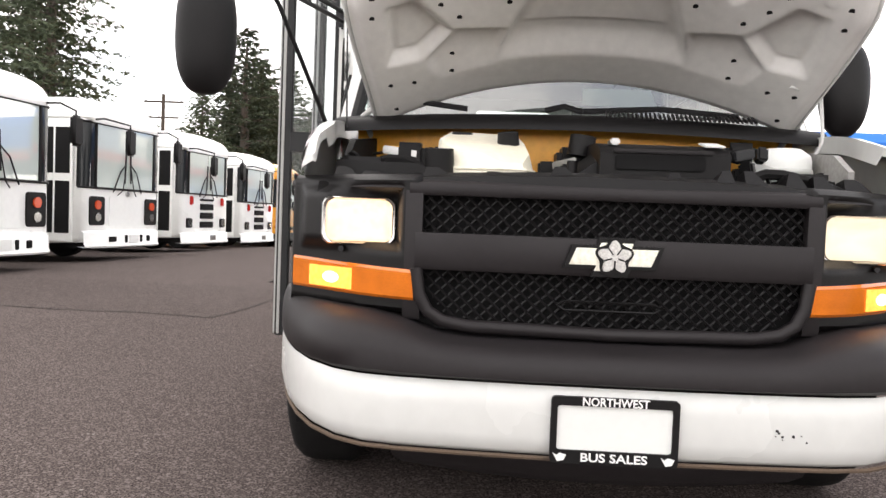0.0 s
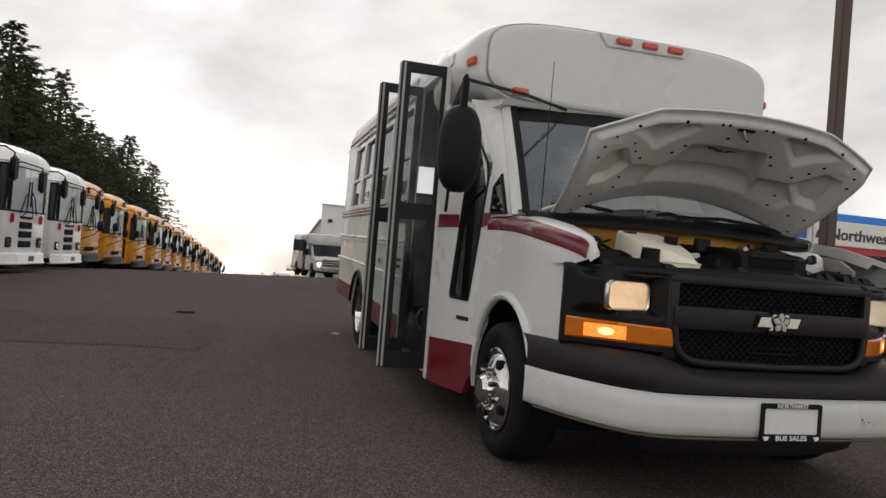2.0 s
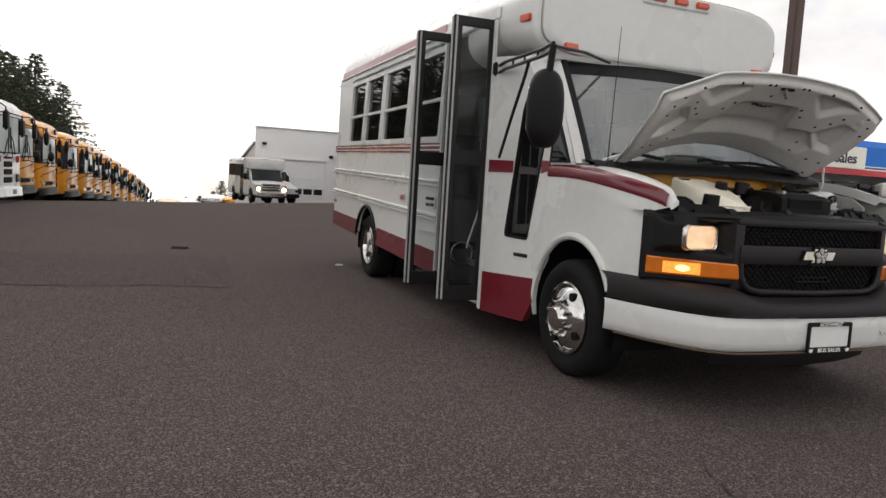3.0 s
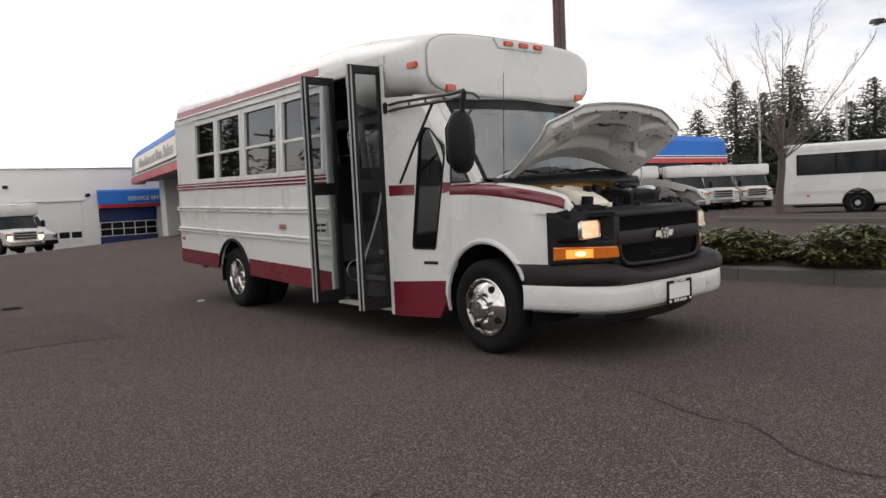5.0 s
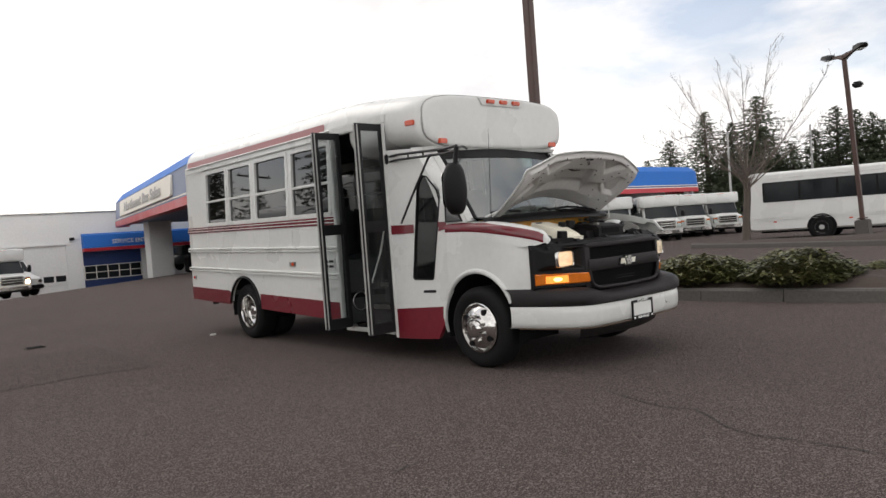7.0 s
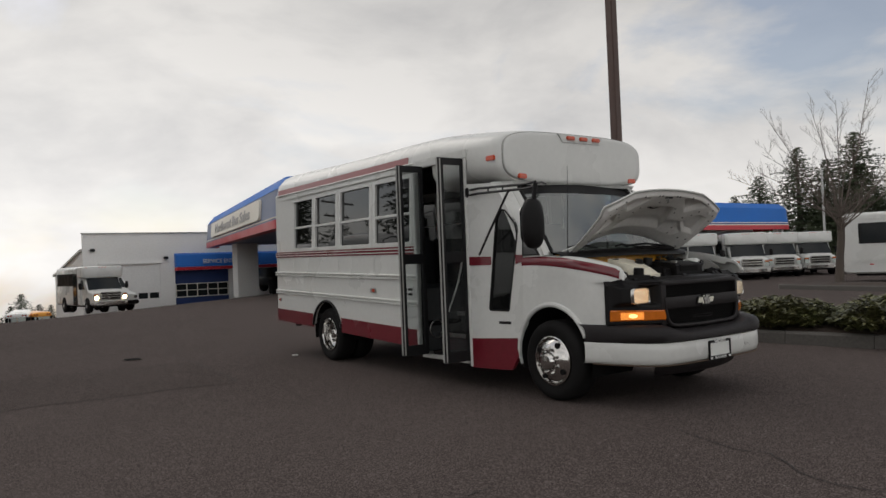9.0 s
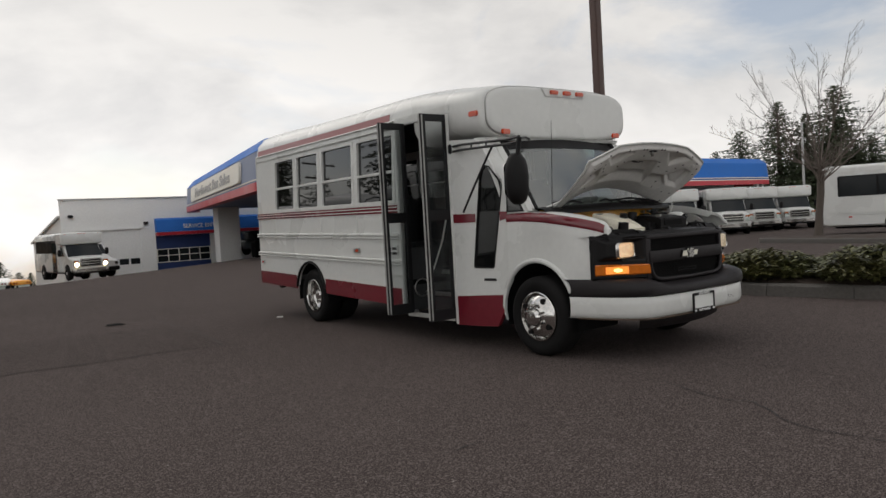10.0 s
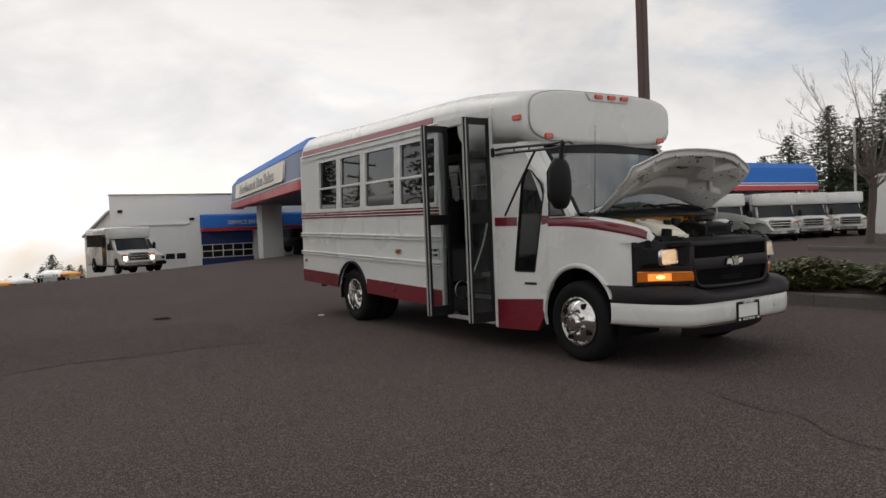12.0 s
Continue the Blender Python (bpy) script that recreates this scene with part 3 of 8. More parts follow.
cap = bmesh.new()
sweep(cap, [super_ring(2.75, 1.075, 0.3400, 2.4050, 3.8), super_ring(2.45, 1.1, 0.3420, 2.3880, 3.7), super_ring(2.2, 1.11, 0.3290, 2.3730, 3.6), super_ring(2, 1.112, 0.3160, 2.3600, 3.5), super_ring(1.85, 1.108, 0.3050, 2.3490, 3.6), super_ring(1.74, 1.094, 0.2960, 2.3420, 3.8), super_ring(1.665, 1.068, 0.2860, 2.3360, 3.9), super_ring(1.625, 1.036, 0.2740, 2.3320, 4)])
front_cap = part("front_cap", cap, WHITE, bus, "white fibreglass front cap over the windscreen", smooth=70)
face = bmesh.new()
sweep(face, [super_ring(1.635, 1.018, 0.262, 2.338, 3.9), super_ring(1.602, 1.018, 0.262, 2.338, 3.9), super_ring(1.590, 1.000, 0.248, 2.338, 3.9), super_ring(1.586, 0.935, 0.225, 2.338, 3.9)])
part("cap_panel", face, WHITE, front_cap, "raised front panel", smooth=50)
seam = bmesh.new()
tube(seam, [(*super_ring(1.616, 1.025, 0.269, 2.338, 3.9)[k % 64],) for k in range(65)], 0.003, 6)
part("cap_seam", seam, material("seam_sealant", (0.30, 0.29, 0.28), 0.6, vary=0.2), front_cap)
tray = part("lamp_tray", plate([(-0.23, 2.512), (0.34, 2.512), (0.40, 2.594), (-0.29, 2.594)], 0.02, lambda x, z, d: (x, 1.572 + d, z), 0.006), WHITE, front_cap, "raised lamp pod")
for x in (-0.113, 0.078, 0.268):
    part("clearance_lamp", new_box((x, 1.566, 2.556), (0.115, 0.03, 0.042), 0.008), ORANGE_LENS, tray, "orange clearance lamp")
for x in (-0.795, 0.845):
    part("marker_lamp", new_box((x, 1.590, 2.137), (0.115, 0.035, 0.050), 0.008, Euler((0, 0, 0.1 if x < 0 else -0.1)).to_matrix()), ORANGE_LENS, front_cap, "orange marker lamp")
part("marker_lamp", new_box((-1.090, 1.72, 2.318), (0.03, 0.11, 0.052), 0.008, Euler((0, 0, 0.2)).to_matrix()), ORANGE_LENS, front_cap, "orange marker lamp")
part("marker_lamp", new_box((1.090, 1.72, 2.318), (0.03, 0.11, 0.052), 0.008, Euler((0, 0, -0.2)).to_matrix()), ORANGE_LENS, front_cap, "orange marker lamp")
visor = bmesh.new()
sweep(visor, [[(-0.90, 1.60, 2.085), (0.90, 1.60, 2.085), (0.90, 1.62, 2.055), (-0.90, 1.62, 2.055)], [(-0.98, 1.80, 2.10), (0.98, 1.80, 2.10), (0.98, 1.80, 2.02), (-0.98, 1.80, 2.02)]])
part("cap_lip", visor, WHITE, front_cap)

QUARTER = glass_material("quarter_glass", (0.30, 0.32, 0.32), 0.35, ior=1.6, film=0.06)
# Cab side panel behind the front wheel, with the tall quarter window, and the header over the door.
for sign in (-1, 1):
    def cab(y, z, d, s=sign):
        return (s * (0.985 + 0.215 * (y - 1.42) - d), y, z)
    arch = arch_line(1.06, 0.446, 0.41, 0.30, 16)[8:]
    back = 2.09 if sign < 0 else 2.02
    outer = [(1.06 + 0.33, 1.40), (1.40, 0.80)] + [p for p in arch if p[0] > 1.40] + [(1.515, 0.38), (1.60, 0.240), (1.80, 0.232), (back, 0.228), (back, 0.8), (back, 1.4), (back, 2.10), (1.80, 2.08), (1.72, 2.05), (1.60, 1.85)]
    window = [(1.612, 0.80), (1.83, 0.805), (1.845, 0.83), (1.725, 1.70), (1.70, 1.77), (1.655, 1.812), (1.605, 1.80), (1.49, 1.66), (1.468, 1.56), (1.598, 0.82)]
    side = part("cab_side", panel(outer, [window], cab, 0.03), WHITE, bus, "white cab side panel", smooth=45)
    rim = [(1.655 + (y - 1.655) * 0.93, 1.28 + (z - 1.28) * 0.978) for y, z in window]
    part("window_seal", frame_plate(window, rim, 0.035, lambda y, z, d, s=sign: cab(y, z, d - 0.008, s)), BLACK_PLASTIC, side, "black rubber seal")
    part("quarter_window", plate(rim, 0.006, lambda y, z, d, s=sign: cab(y, z, d + 0.012, s)), QUARTER, side, "grey quarter glass", smooth=0)
    low = [(1.507, 0.385), (1.590, 0.232), (1.80, 0.226), (back - 0.012, 0.225), (back - 0.012, 0.520), (1.80, 0.532), (1.515, 0.545), (1.525, 0.44)]
    turned = bmesh.new()
    sweep(turned, [[cab(1.561 - 0.607 * (z - 0.304) - 0.005, z, d, sign) for d in (-0.006, 0.01, 0.04)] for z in (0.240, 0.29, 0.34, 0.382)], closed=False)
    part("panel_return", turned, MAROON, side, smooth=30)
    part("lower_stripe", plate(low, 0.01, lambda y, z, d, s=sign: cab(y, z, d - 0.006, s)), MAROON, side, "maroon lower panel")
    for y0, y1 in ((1.80, back - 0.012), (1.42, 1.505)):
        part("belt_stripe", plate([(y0, 1.262 + 0.02 * (y0 < 1.6)), (y1, 1.262), (y1, 1.352), (y0, 1.352 - 0.006)], 0.01, lambda y, z, d, s=sign: cab(y, z, d - 0.006, s)), MAROON, side, "maroon belt stripe")
    part("corner_strip", new_box((sign * (SIDE + 0.004), back, 1.30), (0.03, 0.03, 2.14), 0.008), WHITE, side)
    part("model_badge", new_box((sign * 1.038, 1.66, 0.690), (0.012, 0.15, 0.026), 0.004, Euler((0, 0, -sign * 0.21)).to_matrix()), GREY_PLASTIC, side, "small dark model badge")
    def corner(y, z, d, s=sign):
        """The panel that turns the corner from the windscreen pillar to the cab side."""
        t = max(0.0, min(1.0, (z - 1.335) / 0.74))
        ya, xa = 1.165 + 0.50 * t + 0.05 * t * t, 0.950 - 0.075 * t
        yb = 1.47 + 0.30 * t ** 1.4
        w = max(0.0, min(1.0, (y - ya) / (yb - ya)))
        return (s * (xa + (0.985 + 0.215 * (yb - 1.42) - xa) * w ** 0.8 - d), y, z)
    corner_bm = bmesh.new()
    rows = []
    for k in range(13):
        z = 1.325 + 0.765 * k / 12
        t = max(0.0, (z - 1.335) / 0.74)
        ya, yb = 1.165 + 0.50 * t + 0.05 * t * t, 1.47 + 0.30 * t ** 1.4
        rows.append([corner(ya + (yb - ya) * j / 8, z, 0.004) for j in range(9)])
    sweep(corner_bm, rows, closed=False)
    part("cab_pillar", corner_bm, WHITE, side, "white cab corner panel", smooth=70)
    vent_w = [(1.235, 1.350), (1.405, 1.350), (1.405, 1.50), (1.375, 1.555)]
    part("vent_window", plate(vent_w, 0.010, lambda y, z, d, s=sign: corner(y, z, d - 0.006, s)), TINTED, side, "small dark triangular window", smooth=0)
    part("vent_frame", frame_plate([(1.215, 1.338), (1.418, 1.338), (1.418, 1.505), (1.375, 1.585)], vent_w, 0.016, lambda y, z, d, s=sign: corner(y, z, d - 0.009, s)), BLACK_PLASTIC, side)
    pillar = bmesh.new()
    rings = []
    for k in range(7):
        t = k / 6
        y, z, x = 1.155 + 0.50 * t + 0.05 * t * t, 1.335 + 0.74 * t, 0.935 - 0.075 * t
        rings.append([(sign * (x + dx), y + dy, z) for dx, dy in ((0.012, 0.06), (0.018, 0.0), (-0.005, -0.035), (-0.05, -0.045), (-0.06, -0.01), (-0.03, 0.06))])
    sweep(pillar, rings)
    part("windscreen_pillar", pillar, WHITE, bus, "white windscreen pillar")
part("door_header", new_box((-1.085, 2.57, 2.42), (0.07, 1.02, 0.09), 0.01), WHITE, bus)

# Windscreen and cowl.
glass = bmesh.new()
rows = []
for k in range(7):
    t = k / 6
    w, y, z = 0.90 - 0.07 * t, 1.14 + 0.50 * t + 0.05 * t * t, 1.34 + 0.74 * t
    rows.append([(w * u, y - 0.055 * (1 - u * u), z + 0.02 * (1 - u * u)) for u in (j / 8 - 1 for j in range(17))])
sweep(glass, rows, closed=False)
# The pale diffuse film paints in part of the sky's brightness on the glass.
part("windscreen", glass, glass_material("windscreen_glass", (0.62, 0.72, 0.67), 0.14, ior=2.8, film=0.8), bus, "curved clear windscreen", smooth=80).visible_shadow = False
for row, rad, name in ((rows[0], 0.02, "windscreen_seal"), (rows[-1], 0.022, "windscreen_seal")):
    part(name, new_tube(row, rad, 8), BLACK_PLASTIC, bus)
for s in (-1, 1):
    edge = [row[0 if s < 0 else -1] for row in rows]
    part("windscreen_seal", new_tube([(x - s * 0.02, y - 0.012, z) for x, y, z in edge], 0.026, 8), BLACK_PLASTIC, bus)
band = bmesh.new()
sweep(band, [[(x * 0.99, y - 0.005, z) for x, y, z in rows[-1]], [(x * 0.99, y - 0.005, z) for x, y, z in rows[-2]]], closed=False)
part("sun_band", band, BLACK_PLASTIC, bus, "dark shade band")
part("window_card", plate([(0.05, 1.46), (0.36, 1.46), (0.34, 1.54), (0.06, 1.54)], 0.003, lambda x, z, d: (x, 1.21 + 0.6 * (z - 1.4) + d, z)), material("paper", (0.75, 0.78, 0.72), 0.8, vary=0.1), bus, "white paper card behind the windscreen")
cowl = bmesh.new()
sweep(cowl, [[(0.93 * u, y + 0.10 * u * u, z - 0.02 * u * u) for u in (j / 8 - 1 for j in range(17))] for y, z in ((0.85, 1.305), (0.853, 1.330), (0.89, 1.362), (0.98, 1.380), (1.08, 1.378), (1.13, 1.345))], closed=False)
part("cowl", cowl, BLACK_PLASTIC, bus, "black plastic windscreen cowl", smooth=60)
for k in range(34):
    x = 0.10 + 0.0165 * k
    part("cowl_slat", new_box((x, 0.935, 1.378 - 0.012 * (x / 0.93) ** 2), (0.006, 0.085, 0.012), 0.0, Euler((radians(18), 0, radians(-8))).to_matrix()), GREY_PLASTIC, bus)
for x0, x1 in ((-0.42, -0.78), (0.02, -0.12), (0.60, 0.02)):
    blade = bmesh.new()
    tube(blade, [(x0, 0.985, 1.392), ((x0 + x1) / 2, 1.00, 1.415), (x1, 1.02, 1.40)], 0.011, 6)
    part("wiper", blade, BLACK_METAL, bus, "black wiper arm")

# Front fenders round the wheels, with the maroon stripe sweeping down to the nose.
def fender_top(y):
    return 1.165 + 0.155 * math.sqrt(max(0.0, smooth(0.22, 1.0, y))) + 0.03 * smooth(0.9, 1.45, y) - 0.045 * (max(0.0, 0.365 - y) / 0.07) ** 2


def fender_x(y, z):
    w = 0.895 + 0.095 * smooth(0.22, 0.85, y) + 0.022 * smooth(1.22, 1.43, y)
    top = fender_top(y)
    lean = 0.02 * smooth(0.75, 1.3, z)
    d = max(0.0, z - (top - 0.07)) / 0.07
    return w - lean - (0.022 + 0.048 * smooth(0.30, 0.62, y)) * (1 - math.sqrt(max(0.0, 1 - min(1, d) ** 2)))


def fender_bottom(y):
    a = (y - 1.06) / 0.453
    if abs(a) < 1:
        return max(0.70, 0.415 + 0.453 * math.sqrt(1 - a * a)) if y < 1.06 else 0.415 + 0.453 * math.sqrt(1 - a * a)
    return 0.70


FENDER_Y = [0.295, 0.305, 0.32, 0.34, 0.36, 0.39, 0.424, 0.432, 0.46, 0.50, 0.58, 0.63, 0.68, 0.74, 0.80, 0.87, 0.94, 1.0, 1.06, 1.12, 1.18, 1.24, 1.30, 1.36, 1.42]
for sign in (-1, 1):
    shell = bmesh.new()
    rings = []
    for y in FENDER_Y:
        lo, hi = fender_bottom(y), fender_top(y)
        if y < 0.43:
            lo = 1.078 + 0.030 * (0.43 - y) / 0.135
        zs = [lo + (hi - lo) * k / 12 for k in range(9)] + [hi - 0.07 + 0.07 * math.sin(radians(a)) for a in (15, 35, 55, 75, 90)]
        ring = [(sign * fender_x(y, z), y, z) for z in sorted(zs)]
        x_in = abs(ring[-1][0])
        ring += [(sign * (x_in - 0.014), y, hi + 0.001), (sign * (x_in - 0.018), y, hi - (0.06 if y > 0.45 else 0.025))]
        rings.append(ring)
    mid_tip = sum((Vector(p) for p in rings[0]), Vector()) / len(rings[0])
    tip_a = [tuple(Vector(p).lerp(mid_tip, 0.06) + Vector((0, -0.012, 0))) for p in rings[0]]
    tip_b = [tuple(Vector(p).lerp(mid_tip, 0.25) + Vector((0, -0.018, 0))) for p in rings[0]]
    made = sweep(shell, [tip_b, tip_a] + rings, closed=False)
    shell.faces.new(made[0])
    fender = part("fender", shell, WHITE, bus, "white front fender", smooth=55)
    lip = bmesh.new()
    tube(lip, [(sign * (0.988), y, z) for y, z in arch_line(1.06, 0.454, 0.424, 0.60, 18)], 0.024, 8)
    part("wheel_arch_lip", lip, WHITE, fender, "rolled white arch lip")
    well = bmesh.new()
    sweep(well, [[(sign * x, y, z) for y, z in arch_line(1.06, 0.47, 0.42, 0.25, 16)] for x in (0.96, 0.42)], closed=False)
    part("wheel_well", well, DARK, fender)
    stripe = bmesh.new()
    rows = [[] for _ in range(7)]
    for k in range(25):
        t = k / 24
        y = 0.325 + (1.43 - 0.325) * t
        zl = 1.105 + 0.140 * math.sin(radians(90 * min(1, t * 1.05))) ** 0.85 if t > 0 else 1.105
        zh = min(zl + 0.078 + 0.016 * t, fender_top(y) - 0.012)
        for j in range(7):
            z = zl + (zh - zl) * j / 6
            rows[j].append((sign * (fender_x(y, z) + (0.002 if j in (0, 6) else 0.006)), y, z))
    sweep(stripe, rows, closed=False)
    part("fender_stripe", stripe, MAROON, fender, "maroon stripe curving to the nose", smooth=60)

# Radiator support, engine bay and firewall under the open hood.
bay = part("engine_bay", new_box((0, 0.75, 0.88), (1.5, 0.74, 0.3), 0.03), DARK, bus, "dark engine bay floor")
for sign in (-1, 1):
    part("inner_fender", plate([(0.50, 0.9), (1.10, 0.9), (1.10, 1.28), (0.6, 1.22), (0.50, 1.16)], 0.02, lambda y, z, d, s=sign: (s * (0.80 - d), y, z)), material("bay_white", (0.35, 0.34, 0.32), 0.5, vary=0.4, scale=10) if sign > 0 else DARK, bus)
FIREWALL = material("firewall_orange", (0.86, 0.40, 0.03), 0.4, vary=0.2, scale=6)
firewall = bmesh.new()
sweep(firewall, [[(0.86 * u, 0.99 + 0.12 * u * u, z) for u in (j / 6 - 1 for j in range(13))] for z in (1.0, 1.15, 1.30, 1.335)], closed=False)
part("firewall", firewall, FIREWALL, bus, "yellow-orange painted firewall", smooth=60)
support = bmesh.new()
sweep(support, [[(0.84 * u, 0.20 + 0.16 * u * u + dy, z + 0.008 - 0.03 * u * u if z > 1.05 else z) for u in (j / 10 - 1 for j in range(21))] for dy, z in ((-0.05, 1.035), (-0.03, 1.085), (0.02, 1.10), (0.10, 1.10), (0.13, 1.06), (0.13, 0.98))], closed=False)
part("radiator_support", support, BLACK_PLASTIC, bus, "black radiator support", smooth=40)
random.seed(4)
for u, h, w in ((-0.92, 0.05, 0.05), (-0.80, 0.03, 0.06), (-0.66, 0.02, 0.03), (-0.58, 0.035, 0.05), (-0.36, 0.02, 0.05), (-0.16, 0.035, 0.04), (0.02, 0.02, 0.06), (0.20, 0.03, 0.03), (0.38, 0.045, 0.03), (0.50, 0.05, 0.035), (0.64, 0.055, 0.035), (0.76, 0.055, 0.04), (0.90, 0.06, 0.05)):
    wedge = bmesh.new()
    yy, zz, lean = 0.185 + 0.16 * u * u, 1.09 - 0.03 * u * u, 0.03 * random.uniform(-1, 1)
    sweep(wedge, [[(0.82 * u - w, yy, zz), (0.82 * u + w, yy, zz), (0.82 * u + w * 0.7, yy + 0.14, zz), (0.82 * u - w * 0.7, yy + 0.14, zz)], [(0.82 * u - w * 0.4 + lean, yy + 0.04, zz + h), (0.82 * u + w * 0.3 + lean, yy + 0.04, zz + h), (0.82 * u + w * 0.2 + lean, yy + 0.10, zz + h - 0.01), (0.82 * u - w * 0.3 + lean, yy + 0.10, zz + h - 0.01)]])
    part("support_bracket", wedge, BLACK_PLASTIC, bus)
TANK = material("tank_plastic", (0.86, 0.81, 0.66), 0.45, vary=0.15, scale=8)
tank = bmesh.new()
foot_line = tuple((-0.51 + (x + 0.60) * 0.64, y) for x, y in ((-0.60, 0.60), (-0.58, 0.50), (-0.50, 0.44), (-0.36, 0.43), (-0.26, 0.40), (-0.15, 0.42), (-0.10, 0.52), (-0.12, 0.64), (-0.15, 0.82), (-0.56, 0.82)))
lid_line = tuple((-0.51 + (x + 0.60) * 0.64, y, z) for x, y, z in ((-0.59, 0.62, 1.240), (-0.56, 0.53, 1.215), (-0.49, 0.47, 1.185), (-0.36, 0.46, 1.180), (-0.26, 0.43, 1.150), (-0.16, 0.45, 1.150), (-0.12, 0.54, 1.190), (-0.14, 0.64, 1.235), (-0.17, 0.81, 1.275), (-0.55, 0.81, 1.280)))
def tank_ring(k, dz):
    cx, cy = -0.35, 0.63
    return [(cx + (x - cx) * k, cy + (y - cy) * k, z + dz) for x, y, z in lid_line]
sweep(tank, [[(x, y, 1.03) for x, y in foot_line], [(x, y, 1.12) for x, y in foot_line], tank_ring(1.0, -0.016), tank_ring(0.975, -0.004), tank_ring(0.93, 0.0)])
washer = part("coolant_tank", tank, TANK, bus, "cream plastic coolant tank", smooth=40)
part("tank_cap", new_cyl((-0.27, 0.62, 1.210), (-0.275, 0.61, 1.262), 0.038, 0.034, n=20), BLACK_PLASTIC, washer, "black screw cap")
part("tank_cap", new_cyl((-0.49, 0.45, 1.10), (-0.49, 0.44, 1.185), 0.048, 0.044, n=20), BLACK_PLASTIC, washer, "black screw cap")
part("tank_label", new_box((-0.43, 0.765, 1.268), (0.075, 0.035, 0.014), 0.004), BLACK_PLASTIC, washer)
part("tank_seam", new_tube([(x, y, 1.125 + 0.02 * (y - 0.4)) for x, y in foot_line], 0.005, 6), TANK, washer)
airbox = bmesh.new()
sweep(airbox, [[(x, y, z) for y, z in ((0.80, 1.04), (0.80, 1.215), (0.70, 1.235), (0.52, 1.225), (0.43, 1.205), (0.405, 1.185), (0.41, 1.04))] for x in (0.00, 0.03, 0.36, 0.39)])
air = part("air_cleaner", airbox, BLACK_PLASTIC, bus, "black air cleaner housing with a front slot", smooth=30)
snout = bmesh.new()
sweep(snout, [[(x, y, z) for y, z in ((0.78, 1.03), (0.78, top), (0.60, top + 0.005), (0.47, top - 0.03), (0.45, 1.03))] for x, top in ((-0.15, 1.085), (-0.10, 1.125), (-0.04, 1.165), (0.01, 1.20))])
part("intake_duct", snout, BLACK_PLASTIC, air, smooth=40)
part("intake_slot", plate(round_rect(0.045, 1.135, 0.315, 1.180, 0.012), 0.02, lambda x, z, d: (x, 0.400 + d, z), 0.003), DARK, air, "dark intake slot")
part("slot_lip", new_box((0.185, 0.398, 1.192), (0.30, 0.02, 0.012), 0.004), GREY_PLASTIC, air)
part("housing_clip", new_box((0.05, 0.47, 1.225), (0.03, 0.06, 0.02), 0.005), STEEL, air)
part("air_label", new_box((0.350, 0.47, 1.224), (0.06, 0.085, 0.006), 0.002, Euler((radians(12), 0, 0)).to_matrix()), material("sticker", (0.75, 0.75, 0.72), 0.6, vary=0.25, scale=60), air, "white printed sticker")
res = part("brake_reservoir", lathe_up([(0.070, 1.10), (0.092, 1.13), (0.094, 1.205), (0.088, 1.225), (0.070, 1.238), (0.060, 1.246), (0.01, 1.252)], (0.665, 0.72)), material("reservoir_plastic", (0.74, 0.75, 0.72), 0.35, vary=0.1), bus, "translucent white brake fluid reservoir")
part("reservoir_band", lathe_up([(0.096, 1.16), (0.0985, 1.165), (0.0985, 1.172), (0.096, 1.177)], (0.665, 0.72)), material("reservoir_seam", (0.55, 0.56, 0.53), 0.4), res)
part("dipstick_handle", new_tube([(-0.02, 0.64, 1.12), (-0.01, 0.66, 1.18), (0.03, 0.69, 1.205)], 0.008, 8), material("yellow_handle", (0.7, 0.55, 0.05), 0.4), bus, "yellow dipstick handle")
part("oil_cap", new_cyl((-0.02, 0.72, 1.20), (-0.01, 0.72, 1.27), 0.045, n=16), BLACK_PLASTIC, bus)
for k in range(46):
    x, y = random.uniform(-0.75, 0.75), random.uniform(0.36, 0.95)
    pts = [(x, y, 1.02), (x + random.uniform(-0.08, 0.08), y + random.uniform(-0.08, 0.08), 1.14 + 0.08 * random.random()), (x + random.uniform(-0.25, 0.25), y + random.uniform(-0.1, 0.1), 1.16 + 0.07 * random.random()), (x + random.uniform(-0.35, 0.35), y + random.uniform(-0.1, 0.15), 1.03)]
    pts = [tuple(Vector(pts[0]).lerp(Vector(pts[1]), 0.0))] + [tuple((1 - t) ** 3 * Vector(pts[0]) + 3 * (1 - t) ** 2 * t * Vector(pts[1]) + 3 * (1 - t) * t * t * Vector(pts[2]) + t ** 3 * Vector(pts[3])) for t in (0.12 * j for j in range(1, 9))]
    if -0.62 < x < 0.0 and y < 0.86:
        continue
    part("hose", new_tube(pts, random.choice((0.005, 0.006, 0.010, 0.016)), 7), RUBBER, bus)
for k in range(16):
    x0 = random.uniform(-0.78, 0.55)
    x1 = x0 + random.uniform(0.15, 0.5)
    z0, y0 = random.uniform(1.10, 1.24), random.uniform(0.86, 0.97)
    part("wiring_loom", new_tube([(x0 + (x1 - x0) * j / 6, y0 + 0.015 * math.sin(1.9 * j + k), z0 + random.uniform(-0.018, 0.018)) for j in range(7)], random.choice((0.006, 0.009, 0.013)), 7), RUBBER, bus)
